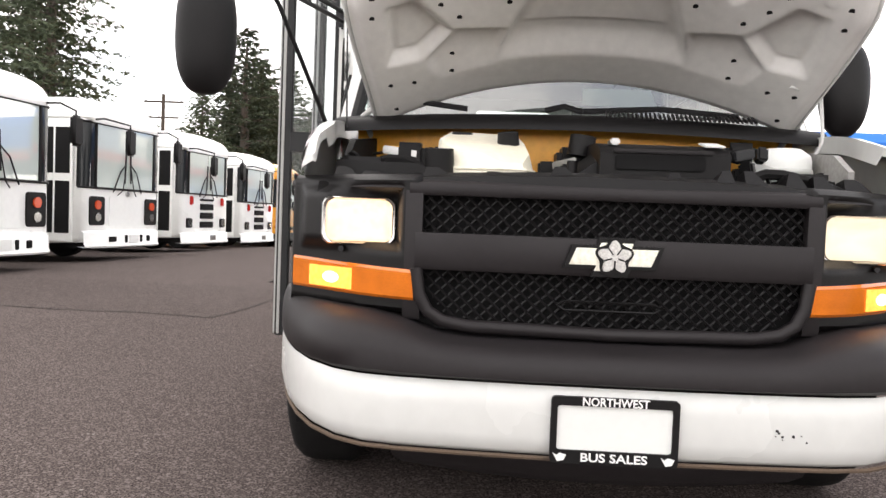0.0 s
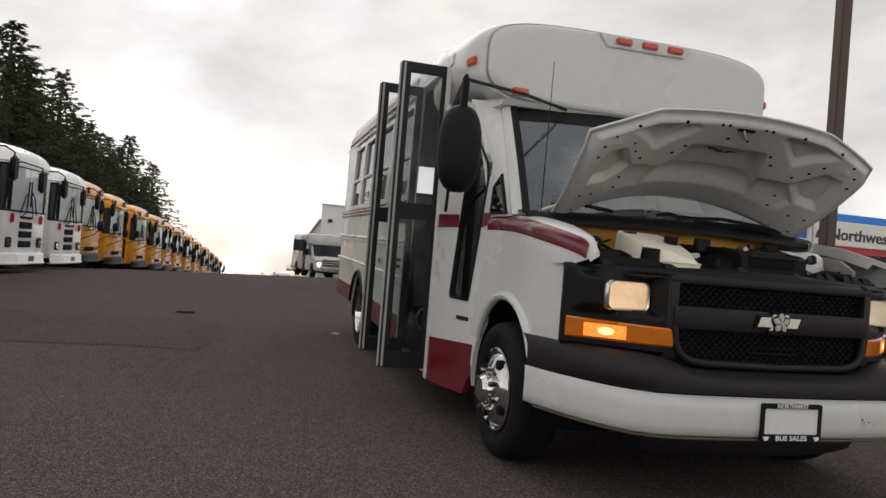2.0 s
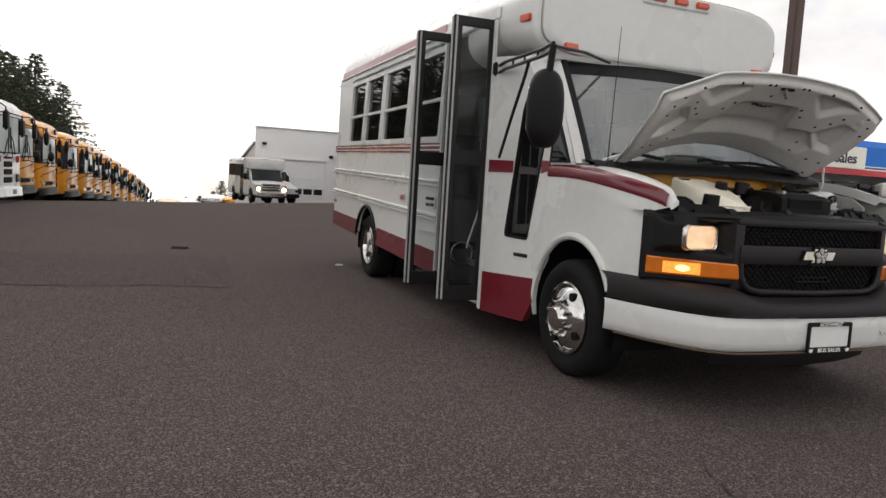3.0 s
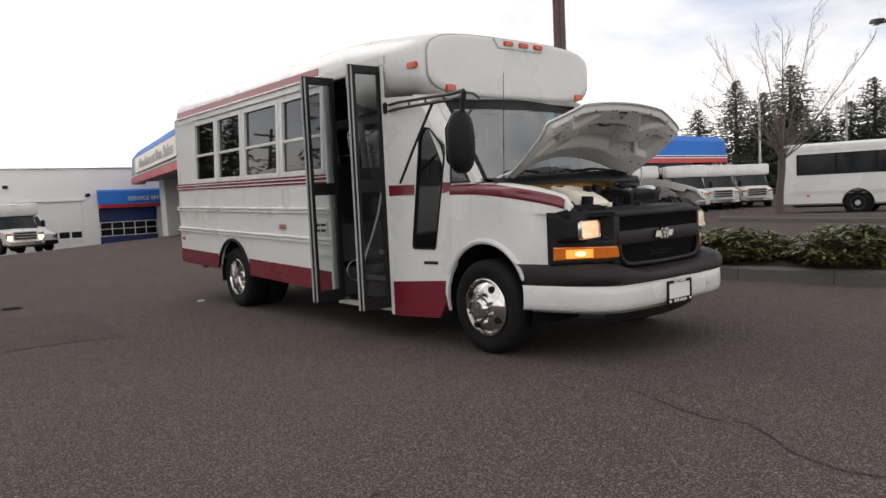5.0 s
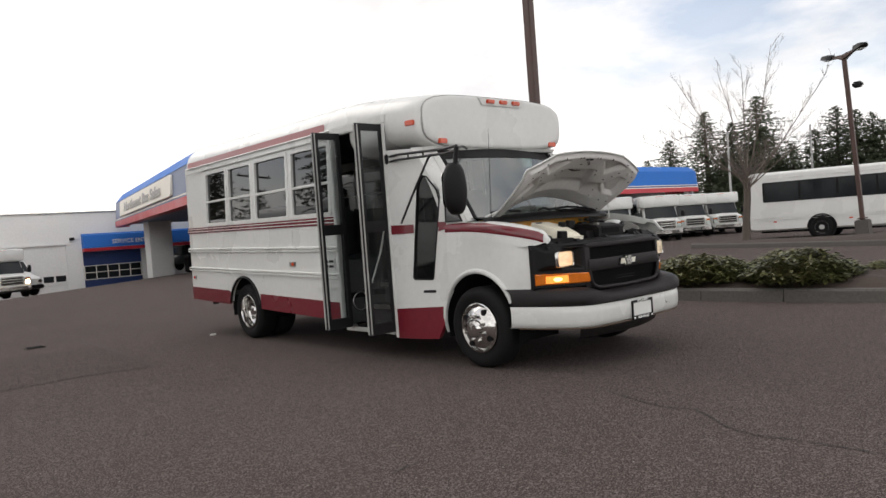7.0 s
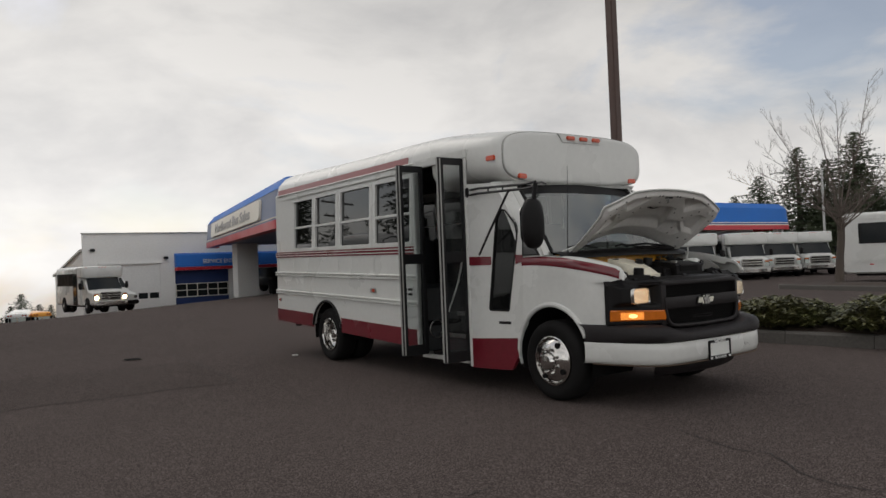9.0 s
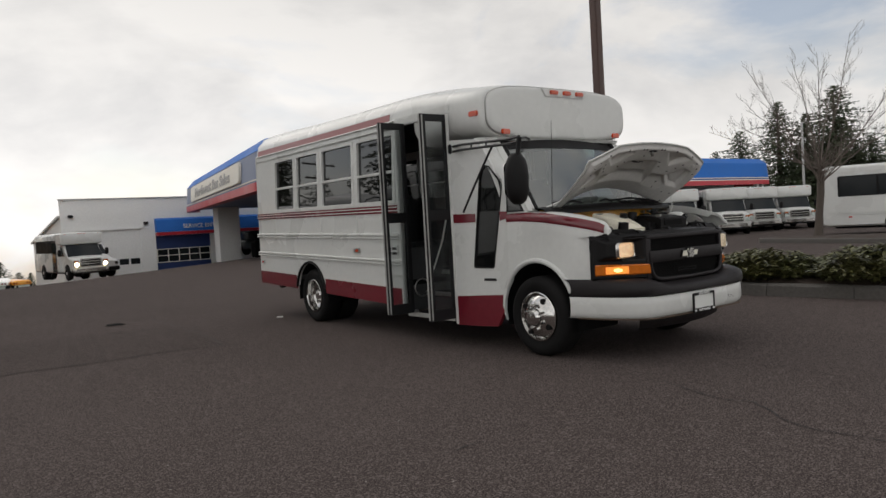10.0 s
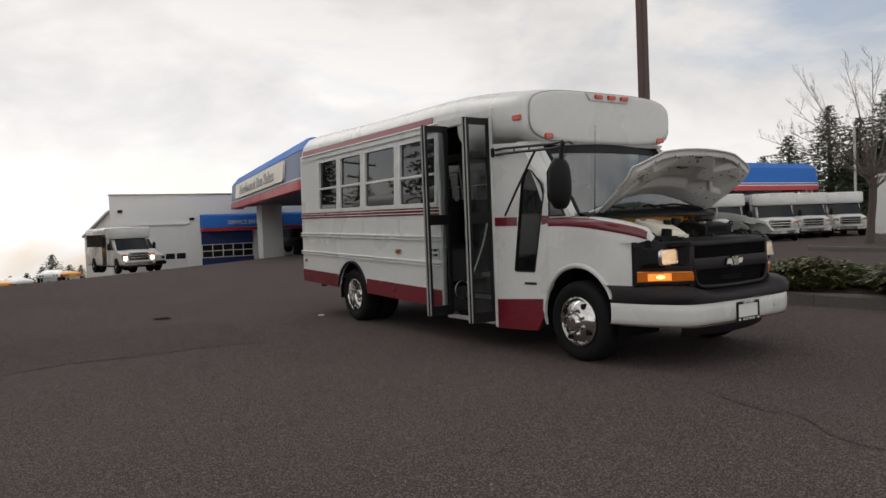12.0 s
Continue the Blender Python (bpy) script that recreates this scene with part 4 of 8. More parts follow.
for x, w, h in ((-0.66, 0.10, 0.06), (-0.52, 0.05, 0.09), (-0.33, 0.12, 0.05), (-0.12, 0.06, 0.08), (0.06, 0.10, 0.06), (0.22, 0.05, 0.07), (0.44, 0.07, 0.05), (0.60, 0.10, 0.07), (0.72, 0.05, 0.06)):
    part("connector", new_box((x, 0.91 + 0.05 * math.sin(9 * x), 1.15 + 0.05 * math.cos(13 * x)), (w, 0.05, h), 0.008), BLACK_PLASTIC, bus)
for x, y, z, sx, sy, sz in ((-0.72, 0.50, 1.09, 0.14, 0.2, 0.12), (0.62, 0.45, 1.08, 0.14, 0.16, 0.12), (0.02, 0.86, 1.16, 0.22, 0.14, 0.16), (0.40, 0.90, 1.19, 0.12, 0.1, 0.12), (0.60, 0.93, 1.26, 0.12, 0.05, 0.06), (-0.62, 0.86, 1.17, 0.12, 0.12, 0.14)):
    part("engine_part", new_box((x, y, z), (sx, sy, sz), 0.02), BLACK_PLASTIC, bus)

random.seed(23)
for k in range(34):
    x, y = random.uniform(-0.74, 0.76), random.uniform(0.36, 0.94)
    if -0.62 < x < -0.08 and y < 0.84 or -0.04 < x < 0.42 and y < 0.82:
        continue
    z = 1.13 + 0.075 * random.random() + 0.03 * (y > 0.7)
    kind = k % 3
    if kind == 0:
        part("connector", new_box((x, y, z), (random.uniform(0.03, 0.08), random.uniform(0.03, 0.06), random.uniform(0.03, 0.06)), 0.007, Euler((random.uniform(-0.4, 0.4), random.uniform(-0.4, 0.4), random.uniform(-0.8, 0.8))).to_matrix()), BLACK_PLASTIC, bus)
    elif kind == 1:
        part("engine_cap", new_cyl((x, y, z - 0.05), (x, y, z), random.uniform(0.016, 0.04), n=14), BLACK_PLASTIC, bus)
    else:
        part("bracket", new_box((x, y, z), (0.015, random.uniform(0.08, 0.16), 0.03), 0.004, Euler((random.uniform(-0.5, 0.5), 0, random.uniform(-1.5, 1.5))).to_matrix()), STEEL if k % 2 else BLACK_METAL, bus)
part("support_panel", plate([(-0.80, 1.06), (-0.50, 1.06), (-0.46, 1.09), (-0.54, 1.125), (-0.80, 1.135)], 0.02, lambda x, z, d: (x, 0.225 + 0.16 * (x / 0.84) ** 2 + d, z), 0.004), BLACK_PLASTIC, bus, "black radiator side panel")
for x in (0.20, 0.30):
    part("firewall_bolt", new_cyl((x + 0.32, 0.99, 1.27), (x + 0.32, 1.03, 1.27), 0.014, n=10), STEEL, bus)

# Open hood, hinged at the cowl: outer skin and pressed inner frame.
def hood_at(u, v, out=0.0):
    """u across (-1..1), v from the rear edge (0) to the front edge (1), out along the skin's outer side."""
    half = 0.80 + 0.048 * smooth(0, 0.9, v)
    a = abs(u)
    crown_rear = 0.205 * a ** 2.0
    crown_front = 0.035 * (a / 0.60) ** 2 if a < 0.60 else 0.035 + 0.135 * (a - 0.60) / 0.40
    y = 1.10 - 0.665 * v - 0.085 * u * u * (1 - v) + 0.03 * u * u * v + 0.045 * abs(u) ** 6 * smooth(0.8, 1.0, v)
    z = 1.545 + 0.35 * v - 0.02 * math.sin(math.pi * v) - (crown_rear * (1 - v) + crown_front * v)
    n = Vector((0.25 * u, 0.36, 0.93)).normalized()
    return tuple(Vector((half * u + 0.022, y, z)) + out * n)


NU, NV = 28, 18
skin = bmesh.new()
sweep(skin, [[hood_at(2 * i / NU - 1, j / NV, 0.010) for i in range(NU + 1)] for j in range(NV + 1)], closed=False)
geo = bmesh.ops.solidify(skin, geom=skin.faces[:], thickness=0.006)
hood = part("hood", skin, WHITE, bus, "white hood propped open", smooth=60)
HOOD_INNER = material("hood_primer", (0.71, 0.695, 0.665), 0.45, vary=0.14, scale=4, bump=0.03, bump_scale=30)


def inside(points, a, v, wide):
    """0 outside a convex outline, rising to 1 at a distance wide within it."""
    reach = 9.0
    area = sum(p[0] * q[1] - q[0] * p[1] for p, q in zip(points, points[1:] + points[:1]))
    for p, q in zip(points, points[1:] + points[:1]):
        ex, ey = q[0] - p[0], (q[1] - p[1]) * 0.8
        d = (ex * (v - p[1]) * 0.8 - ey * (a - p[0])) / math.hypot(ex, ey)
        reach = min(reach, d if area > 0 else -d)
    return smooth(0.0, wide, reach)


def hood_relief(u, v):
    """Height of the pressed inner frame: ribs stand away from the skin, pockets lie close to it."""
    a = abs(u)
    centre = inside([(-0.27, 0.755), (0.27, 0.755), (0.47, 0.25), (-0.47, 0.25)], u, v, 0.045) * smooth(0.26, 0.43, v)
    plate_in = inside([(-0.20, 0.70), (0.20, 0.70), (0.31, 0.47), (-0.31, 0.47)], u, v, 0.018)
    wing = inside([(0.76, 0.945), (0.51, 0.68), (0.29, 0.90), (0.32, 0.945)], a, v, 0.04)
    wing_in = inside([(0.68, 0.915), (0.51, 0.735), (0.36, 0.895)], a, v, 0.014)
    side = inside([(0.86, 0.79), (0.73, 0.78), (0.60, 0.53), (0.75, 0.40), (0.90, 0.44)], a, v, 0.045)
    side_in = inside([(0.83, 0.73), (0.76, 0.73), (0.67, 0.54), (0.76, 0.46), (0.85, 0.48)], a, v, 0.014)
    ledge = inside([(0.43, 0.24), (0.37, 0.50), (0.60, 0.545), (0.74, 0.40), (0.70, 0.22)], a, v, 0.035) * smooth(0.20, 0.44, v)
    knob = 1 - smooth(0.016, 0.030, math.hypot(a - 0.82, 0.8 * (v - 0.865)))
    deep = max(centre - 0.18 * plate_in, wing - 0.15 * wing_in, side - 0.15 * side_in, 0.55 * ledge)
    rim = max(smooth(0.945, 0.985, a), smooth(0.955, 0.985, v), 0.5 - 0.5 * smooth(0.02, 0.06, v))
    return (0.042 * (1 - deep) + 0.006 * knob) * (1 - 0.75 * rim) + 0.006


inner = bmesh.new()
MU, MV = 150, 96
sweep(inner, [[hood_at(0.99 * (2 * i / MU - 1), 0.008 + 0.984 * j / MV, -hood_relief(0.99 * (2 * i / MU - 1), 0.008 + 0.984 * j / MV) + 0.008) for i in range(MU + 1)] for j in range(MV + 1)], closed=False)
part("hood_frame", inner, HOOD_INNER, hood, "pressed inner hood frame in dull white", smooth=75)
edge_pts = [hood_at(-1, j / 12, 0.005) for j in range(13)] + [hood_at(-1 + 2 * j / 20, 1, 0.005) for j in range(1, 21)] + [hood_at(1, 1 - j / 12, 0.005) for j in range(1, 13)]
part("hood_edge", new_tube(edge_pts, 0.008, 8), WHITE, hood, "folded hood edge", smooth=70)
part("hood_edge", new_tube([hood_at(-1 + 2 * j / 20, 0, 0.006) for j in range(21)], 0.010, 8), WHITE, hood, smooth=70)
for s in (-1, 1):
    for u, v in ((0.90, 0.31), (0.91, 0.76), (0.90, 0.86), (0.85, 0.935), (0.72, 0.962), (0.42, 0.955), (0.18, 0.95), (0.13, 0.95), (0.69, 0.80), (0.645, 0.70), (0.575, 0.605), (0.37, 0.655), (0.315, 0.73), (0.07, 0.83), (0.63, 0.26), (0.80, 0.27), (0.62, 0.36), (0.90, 0.11)):
        c = Vector(hood_at(s * u, v, 0.0065 - hood_relief(s * u, v)))
        d = Vector((0.25 * s * u, 0.36, 0.93)).normalized()
        # Dark discs on the frame stand for the shade in punched holes.
        part("pressing_hole", new_cyl(c, c + d * 0.010, 0.0095, n=10), DARK, hood)
latch = part("hood_latch", new_box(hood_at(0, 0.905, -0.028), (0.11, 0.055, 0.02), 0.006), DARK, hood, "dark latch recess")
part("latch_hook", new_tube([hood_at(-0.018, 0.93, -0.03), hood_at(-0.016, 0.92, -0.06), hood_at(0.0, 0.90, -0.075), hood_at(0.016, 0.88, -0.06), hood_at(0.018, 0.87, -0.035)], 0.007, 8), STEEL, latch)
for x0, x1, v in ((-0.10, 0.02, 0.66), (-0.05, 0.06, 0.645), (0.02, 0.09, 0.66), (-0.10, -0.03, 0.675)):
    c = hood_at((x0 + x1) / 2 / 0.83, v, 0.004 - hood_relief((x0 + x1) / 2 / 0.83, v))
    part("faded_print", new_box(c, (abs(x1 - x0) * 0.7, 0.006, 0.004), 0.0, Euler((radians(21), 0, 0)).to_matrix()), GREY_PLASTIC, hood, "faded printed bars")
for s in (-1, 1):
    part("hood_hinge", new_tube([(s * 0.80, 1.12, 1.27), (s * 0.83, 1.04, 1.36), hood_at(s * 0.93, 0.18, -0.01)], 0.012, 8), WHITE, bus, "white hood hinge arm")
part("prop_rod", new_tube([(0.86, 0.92, 1.24), (0.885, 0.91, 1.30), (0.865, 0.90, 1.46), hood_at(0.92, 0.36, -0.03), hood_at(0.86, 0.37, -0.04)], 0.007, 8), WHITE, bus, "thin prop rod")

# Grille, lamps and bumper.
def nose_y(x):
    """Plan curve of the nose."""
    a = abs(x)
    return 0.135 + 0.02 * a + 0.30 * smooth(0.46, 1.02, a) * a


surround = bmesh.new()
XS = [-0.945 + 1.89 * k / 42 for k in range(43)]
sweep(surround, [[(x, nose_y(x) + dy, z + 0.008 * abs(x) ** 2) for x in XS] for dy, z in ((0.16, 1.070), (0.05, 1.072), (0.012, 1.062), (0.0, 1.045), (0.012, 1.040))], closed=False)
grille = part("grille_surround", surround, GREY_PLASTIC, bus, "dark grey plastic grille surround", smooth=50)


def face_band(z0, z1, x0, x1, out, name, mat, parent=grille, label="", n=24, curve=0.0, thick=0.03):
    """A bar that follows the nose from x0 to x1."""
    bm = bmesh.new()
    rings = []
    for k in range(n + 1):
        x = x0 + (x1 - x0) * k / n
        y = nose_y(x) - out
        b = min(0.012, (z1 - z0) * 0.25)
        rings.append([(x, y + thick, z0), (x, y + b * 0.5, z0), (x, y, z0 + b), (x, y, z1 - b), (x, y + b * 0.5, z1), (x, y + thick, z1)])
    sweep(bm, rings)
    return part(name, bm, mat, parent, label, smooth=50)


face_band(1.030, 1.062, -0.55, 0.55, 0.006, "top_bar", GREY_PLASTIC)
mid_bar = face_band(0.828, 0.928, -0.53, 0.53, 0.012, "middle_bar", GREY_PLASTIC, label="wide grey grille bar", thick=0.05)
backing = bmesh.new()
sweep(backing, [[(x * 0.55, nose_y(x * 0.55) + 0.045, z) for x in (j / 10 - 1 for j in range(21))] for z in (0.66, 1.06)], closed=False)
part("grille_backing", backing, DARK, grille)
for s in (-1, 1):
    face_band(0.69, 1.045, s * 0.512, s * 0.560, 0.004, "grille_post", GREY_PLASTIC, n=4)
low_edge = bmesh.new()
outline = [(-0.525, 0.83), (-0.515, 0.76), (-0.49, 0.715), (-0.45, 0.690), (-0.38, 0.678), (0.0, 0.672), (0.38, 0.678), (0.45, 0.690), (0.49, 0.715), (0.515, 0.76), (0.525, 0.83)]
tube(low_edge, [(x, nose_y(x) - 0.004, z) for x, z in outline], 0.018, 8)
part("lower_frame", low_edge, GREY_PLASTIC, grille, "rounded lower grille frame", smooth=60)


def mesh_bars(z0, z1, half, step, lower=None):
    """Crossed wires of a mesh grille, clipped to its opening, as one part each way."""
    for slope in (1, -1):
        bm = bmesh.new()
        count = int((2 * half + (z1 - z0)) / step) + 2
        for k in range(count):
            start = -half - (z1 - z0) + k * step
            pts = []
            for j in range(9):
                z = z0 + (z1 - z0) * j / 8
                x = start + (z - z0) * 1.05 if slope > 0 else -(start + (z - z0) * 1.05)
                lim = half - (lower(z) if lower else 0.0)
                if abs(x) <= lim:
                    pts.append((x, nose_y(x) + 0.022 + 0.003 * slope, z))
            if len(pts) > 1:
                tube(bm, pts, 0.0040, 5)
        part("grille_mesh", bm, BLACK_PLASTIC, grille, "black diamond mesh", smooth=50)


mesh_bars(0.928, 1.035, 0.52, 0.0365)
mesh_bars(0.672, 0.828, 0.515, 0.0365, lambda z: 0.10 * (1 - smooth(0.672, 0.77, z)))
part("lower_badge_mount", new_tube([(-0.14, 0.148, 0.745), (-0.12, 0.146, 0.757), (0.12, 0.146, 0.757), (0.14, 0.148, 0.745), (0.12, 0.146, 0.733), (-0.12, 0.146, 0.733), (-0.14, 0.148, 0.745)], 0.004, 6), BLACK_PLASTIC, grille)
TIE = [(-0.135, -0.031), (-0.052, -0.031), (-0.058, -0.052), (0.040, -0.052), (0.046, -0.031), (0.114, -0.031), (0.135, 0.031), (0.052, 0.031), (0.058, 0.052), (-0.040, 0.052), (-0.046, 0.031), (-0.114, 0.031)]
emblem = part("emblem_border", plate([(x * 0.98, 0.881 + z * 1.02) for x, z in TIE], 0.02, lambda x, z, d: (x, 0.112 + d, z), 0.003), BLACK_PLASTIC, mid_bar, "black emblem border")
EMBLEM = material("worn_emblem", (0.95, 0.92, 0.80), 0.35, metal=0.15, vary=0.3, scale=14, tint=(0.62, 0.59, 0.48))
ROSETTE = material("worn_rosette", (0.70, 0.69, 0.66), 0.3, metal=0.5, vary=0.5, scale=30, tint=(0.30, 0.29, 0.28))
part("emblem_plate", plate([(x * 0.86, 0.882 + z * 0.72) for x, z in TIE], 0.012, lambda x, z, d: (x, 0.105 + d, z), 0.003), EMBLEM, emblem, "worn pale gold emblem plate")
part("rosette_shadow", plate([((0.046 + 0.006 * math.cos(5 * a)) * math.cos(a + 1.57), 0.882 + (0.046 + 0.006 * math.cos(5 * a)) * math.sin(a + 1.57)) for a in (2 * math.pi * k / 60 for k in range(60))], 0.004, lambda x, z, d: (x, 0.101 + d, z)), BLACK_PLASTIC, emblem)
petals = plate([((0.037 + 0.008 * math.cos(5 * a)) * math.cos(a + 1.57), 0.882 + (0.037 + 0.008 * math.cos(5 * a)) * math.sin(a + 1.57)) for a in (2 * math.pi * k / 60 for k in range(60))], 0.014, lambda x, z, d: (x, 0.093 + d, z), 0.004)
flower = part("emblem_flower", petals, ROSETTE, emblem, "worn silver rosette")
for k in range(5):
    a = 1.57 + 2 * math.pi * (k + 0.5) / 5
    part("petal_groove", new_box((0.019 * math.cos(a), 0.0925, 0.882 + 0.019 * math.sin(a)), (0.022, 0.003, 0.0035), 0.0, Euler((0, -a, 0)).to_matrix()), BLACK_PLASTIC, flower)
part("petal_hub", new_cyl((0, 0.088, 0.882), (0, 0.094, 0.882), 0.008, n=12), ROSETTE, flower)

REFLECTOR = glow_material("lit_reflector", (1.0, 0.80, 0.58), 0.40, 55)
DIM_REFLECTOR = glow_material("dim_reflector", (0.95, 0.86, 0.72), 0.20, 70)
LIT_TURN = glow_material("lit_turn", (1.0, 0.32, 0.05), 0.95, 60)
HOT_TURN = glow_material("turn_bulb", (1.0, 0.56, 0.20), 2.6)
LENS = glass_material("lamp_lens", (0.95, 0.93, 0.88), 0.05, 0.05, film=0.8)
for s in (-1, 1):
    # Headlamp bezel: a deep dark pocket with the square lamp in it.
    def at(a, b, d, s=s):
        x = s * (0.565 + a)
        return (x, nose_y(x) + d, b)
    lamp_y = nose_y(0.70) + 0.055

    def face_depth(a, z):
        """Depth of the headlamp panel behind the nose line: a flat floor round the lamp, rolled edges."""
        floor = max(-0.045, min(0.085, lamp_y - 0.028 - nose_y(0.565 + a)))
        inset = inside([(0.000, 0.862), (0.345, 0.862), (0.345, 1.062), (0.000, 1.062)], a, z, 0.034)
        edge = min(a + 0.048, z - 0.700, 1.086 - z)
        return floor * inset + 0.03 * (1 - smooth(0.0, 0.016, edge))
    NA, NZ = 52, 44
    face_bm = bmesh.new()
    cols = []
    for i in range(NA + 1):
        a = -0.048 + 0.416 * i / NA
        cols.append([face_bm.verts.new(at(a, 0.700 + 0.386 * j / NZ, face_depth(a, 0.700 + 0.386 * j / NZ))) for j in range(NZ + 1)])
    for dx, yy in ((0.374, 0.010), (0.372, 0.040)):
        cols.append([face_bm.verts.new((s * (0.565 + dx), nose_y(0.933) + yy, 0.700 + 0.386 * j / NZ)) for j in range(NZ + 1)])
    for i in range(len(cols) - 1):
        for j in range(NZ):
            a, z = -0.048 + 0.416 * (i + 0.5) / NA, 0.700 + 0.386 * (j + 0.5) / NZ
            if abs(0.565 + a - 0.703) < 0.097 and abs(z - 0.952) < 0.062:
                continue
            face_bm.faces.new((cols[i][j], cols[i + 1][j], cols[i + 1][j + 1], cols[i][j + 1]))
    bezel = part("headlamp_bezel", face_bm, BLACK_PLASTIC, grille, "black plastic headlamp panel with a recessed lamp", smooth=50)
    for dx, dz in ((0.125, 0.0), (-0.05, -0.082), (0.03, -0.082)):
        x = s * (0.703 - dx)
        part("adjuster_screw", new_cyl((x, lamp_y - 0.036, 0.952 + dz), (x, lamp_y - 0.020, 0.952 + dz), 0.008, n=10), BLACK_METAL, bezel)
    def lamp_ring(k, deep_in, n=7):
        """A rounded-square ring of the lamp, k times its full opening."""
        return [(s * 0.703 + k * (x - 0.0), lamp_y - 0.038 + deep_in, 0.952 + k * z) for x, z in round_rect(-0.096, -0.061, 0.096, 0.061, 0.026, n)]
    rim_bm = bmesh.new()
    sweep(rim_bm, [lamp_ring(1.15, 0.030), lamp_ring(1.14, 0.003), lamp_ring(1.08, -0.004), lamp_ring(1.0, 0.0), lamp_ring(0.99, 0.012)], caps=False)
    body = part("headlamp", rim_bm, CHROME, bezel, "square headlamp, lit", smooth=50)
    bowl = bmesh.new()
    sweep(bowl, [lamp_ring(0.99, 0.010), lamp_ring(0.93, 0.022), lamp_ring(0.80, 0.040), lamp_ring(0.62, 0.056), lamp_ring(0.42, 0.067), lamp_ring(0.20, 0.073)], caps=False)
    bowl.verts.ensure_lookup_table()
    bowl.faces.new(bowl.verts[-len(lamp_ring(1.0, 0.0)):])
    part("reflector", bowl, REFLECTOR if s < 0 else DIM_REFLECTOR, body, "bright metal reflector bowl", smooth=60)
    lens_bm = bmesh.new()
    sweep(lens_bm, [lamp_ring(1.0, 0.001), lamp_ring(0.96, -0.006), lamp_ring(0.75, -0.011), lamp_ring(0.4, -0.014), lamp_ring(0.002, -0.015)], caps=False)
    part("lens", lens_bm, LENS, body, "clear domed lens", smooth=70).visible_shadow = False
    # Turn signal: long amber lamp below the headlamp, wrapping round the corner.
    turn = bmesh.new()
    rings = []
    for k in range(15):
        a = 0.398 * k / 14
        z1 = 0.824 + 0.014 * a / 0.398
        z0 = 0.741 + 0.004 * a / 0.398
        rings.append([at(a - 0.035, z0, 0.03), at(a - 0.035, z0, -0.006), at(a - 0.035, z0 + 0.008, -0.014), at(a - 0.035, z1 - 0.008, -0.014), at(a - 0.035, z1, -0.006), at(a - 0.035, z1, 0.03)])
    sweep(turn, rings)
    signal = part("turn_signal", turn, AMBER, grille, "long amber turn signal lamp, lit", smooth=35)
    cell = bmesh.new()
    rings = [[at(a, 0.755, -0.015), at(a, 0.755, -0.017), at(a, 0.816, -0.017), at(a, 0.816, -0.015)] for a in (0.150 + 0.150 * j / 8 for j in range(9))]
    sweep(cell, rings)
    part("lit_cell", cell, LIT_TURN, signal, "glowing amber cell", smooth=35)
    hot = bmesh.new()
    rings = []
    for u, h in ((-1.0, 0.2), (-0.92, 0.45), (-0.7, 0.72), (-0.35, 0.94), (0.0, 1.0), (0.35, 0.94), (0.7, 0.72), (0.92, 0.45), (1.0, 0.2)):
        a, hh = 0.222 + 0.028 * u, 0.017 * h
        rings.append([at(a, 0.785 - hh, -0.017), at(a, 0.785 - hh, -0.0195), at(a, 0.785 + hh, -0.0195), at(a, 0.785 + hh, -0.017)])
    sweep(hot, rings)
    part("turn_bulb", hot, HOT_TURN, signal, "glowing bulb behind the amber lens", smooth=35)


def bumper_y(x):
    """Plan of the bumper: nearly straight, then swept back round the corners."""
    a = abs(x) / 1.0
    return 0.0 + 0.05 * a * a + 0.58 * max(0.0, (a - 0.55) / 0.45) ** 2.6


BX = [-1.0, -0.995, -0.98, -0.955, -0.92, -0.87, -0.80, -0.72, -0.64, -0.55, -0.45, -0.35, -0.2]
BX = BX + [0.0] + [-x for x in BX[::-1]]
lower = bmesh.new()
sweep(lower, [[(x * w * 1.018, bumper_y(x) + d, z - 0.006 + 0.012 * abs(x) ** 3) for x in BX] for z, d, w in ((0.370, 0.10, 0.97), (0.378, 0.03, 0.985), (0.392, 0.012, 0.995), (0.43, 0.002, 1.0), (0.50, 0.0, 1.0), (0.548, 0.004, 1.0), (0.560, 0.012, 1.0))], closed=False)
bumper = part("bumper", lower, WHITE, bus, "white painted steel front bumper", smooth=50)
upper = bmesh.new()


def pad_top(x):
    return 0.650 + 0.055 * smooth(0.40, 0.62, abs(x))


rings = []
for t, d in ((0.0, 0.010), (0.10, -0.016), (0.45, -0.020), (0.72, 0.0), (0.88, 0.045), (1.0, 0.11), (1.0, 0.20)):
    rings.append([(x * 1.018, bumper_y(x) + d * (0.55 + 0.45 * smooth(1.0, 0.6, abs(x))) if abs(x) > 0.9 else bumper_y(x) + d, 0.560 + (pad_top(x) - 0.560) * t + 0.012 * abs(x) ** 3) for x in BX])
sweep(upper, rings, closed=False)
part("bumper_pad", upper, GREY_PLASTIC, bumper, "dark grey plastic bumper pad", smooth=50)
part("rust_edge", new_tube([(x * 1.006, bumper_y(x) + 0.012, 0.368 + 0.012 * abs(x) ** 3) for x in BX[2:-2]], 0.006, 6), material("rusty_edge", (0.11, 0.075, 0.05), 0.8, vary=0.4, scale=30), bumper, "rusty lower bumper edge")
random.seed(11)
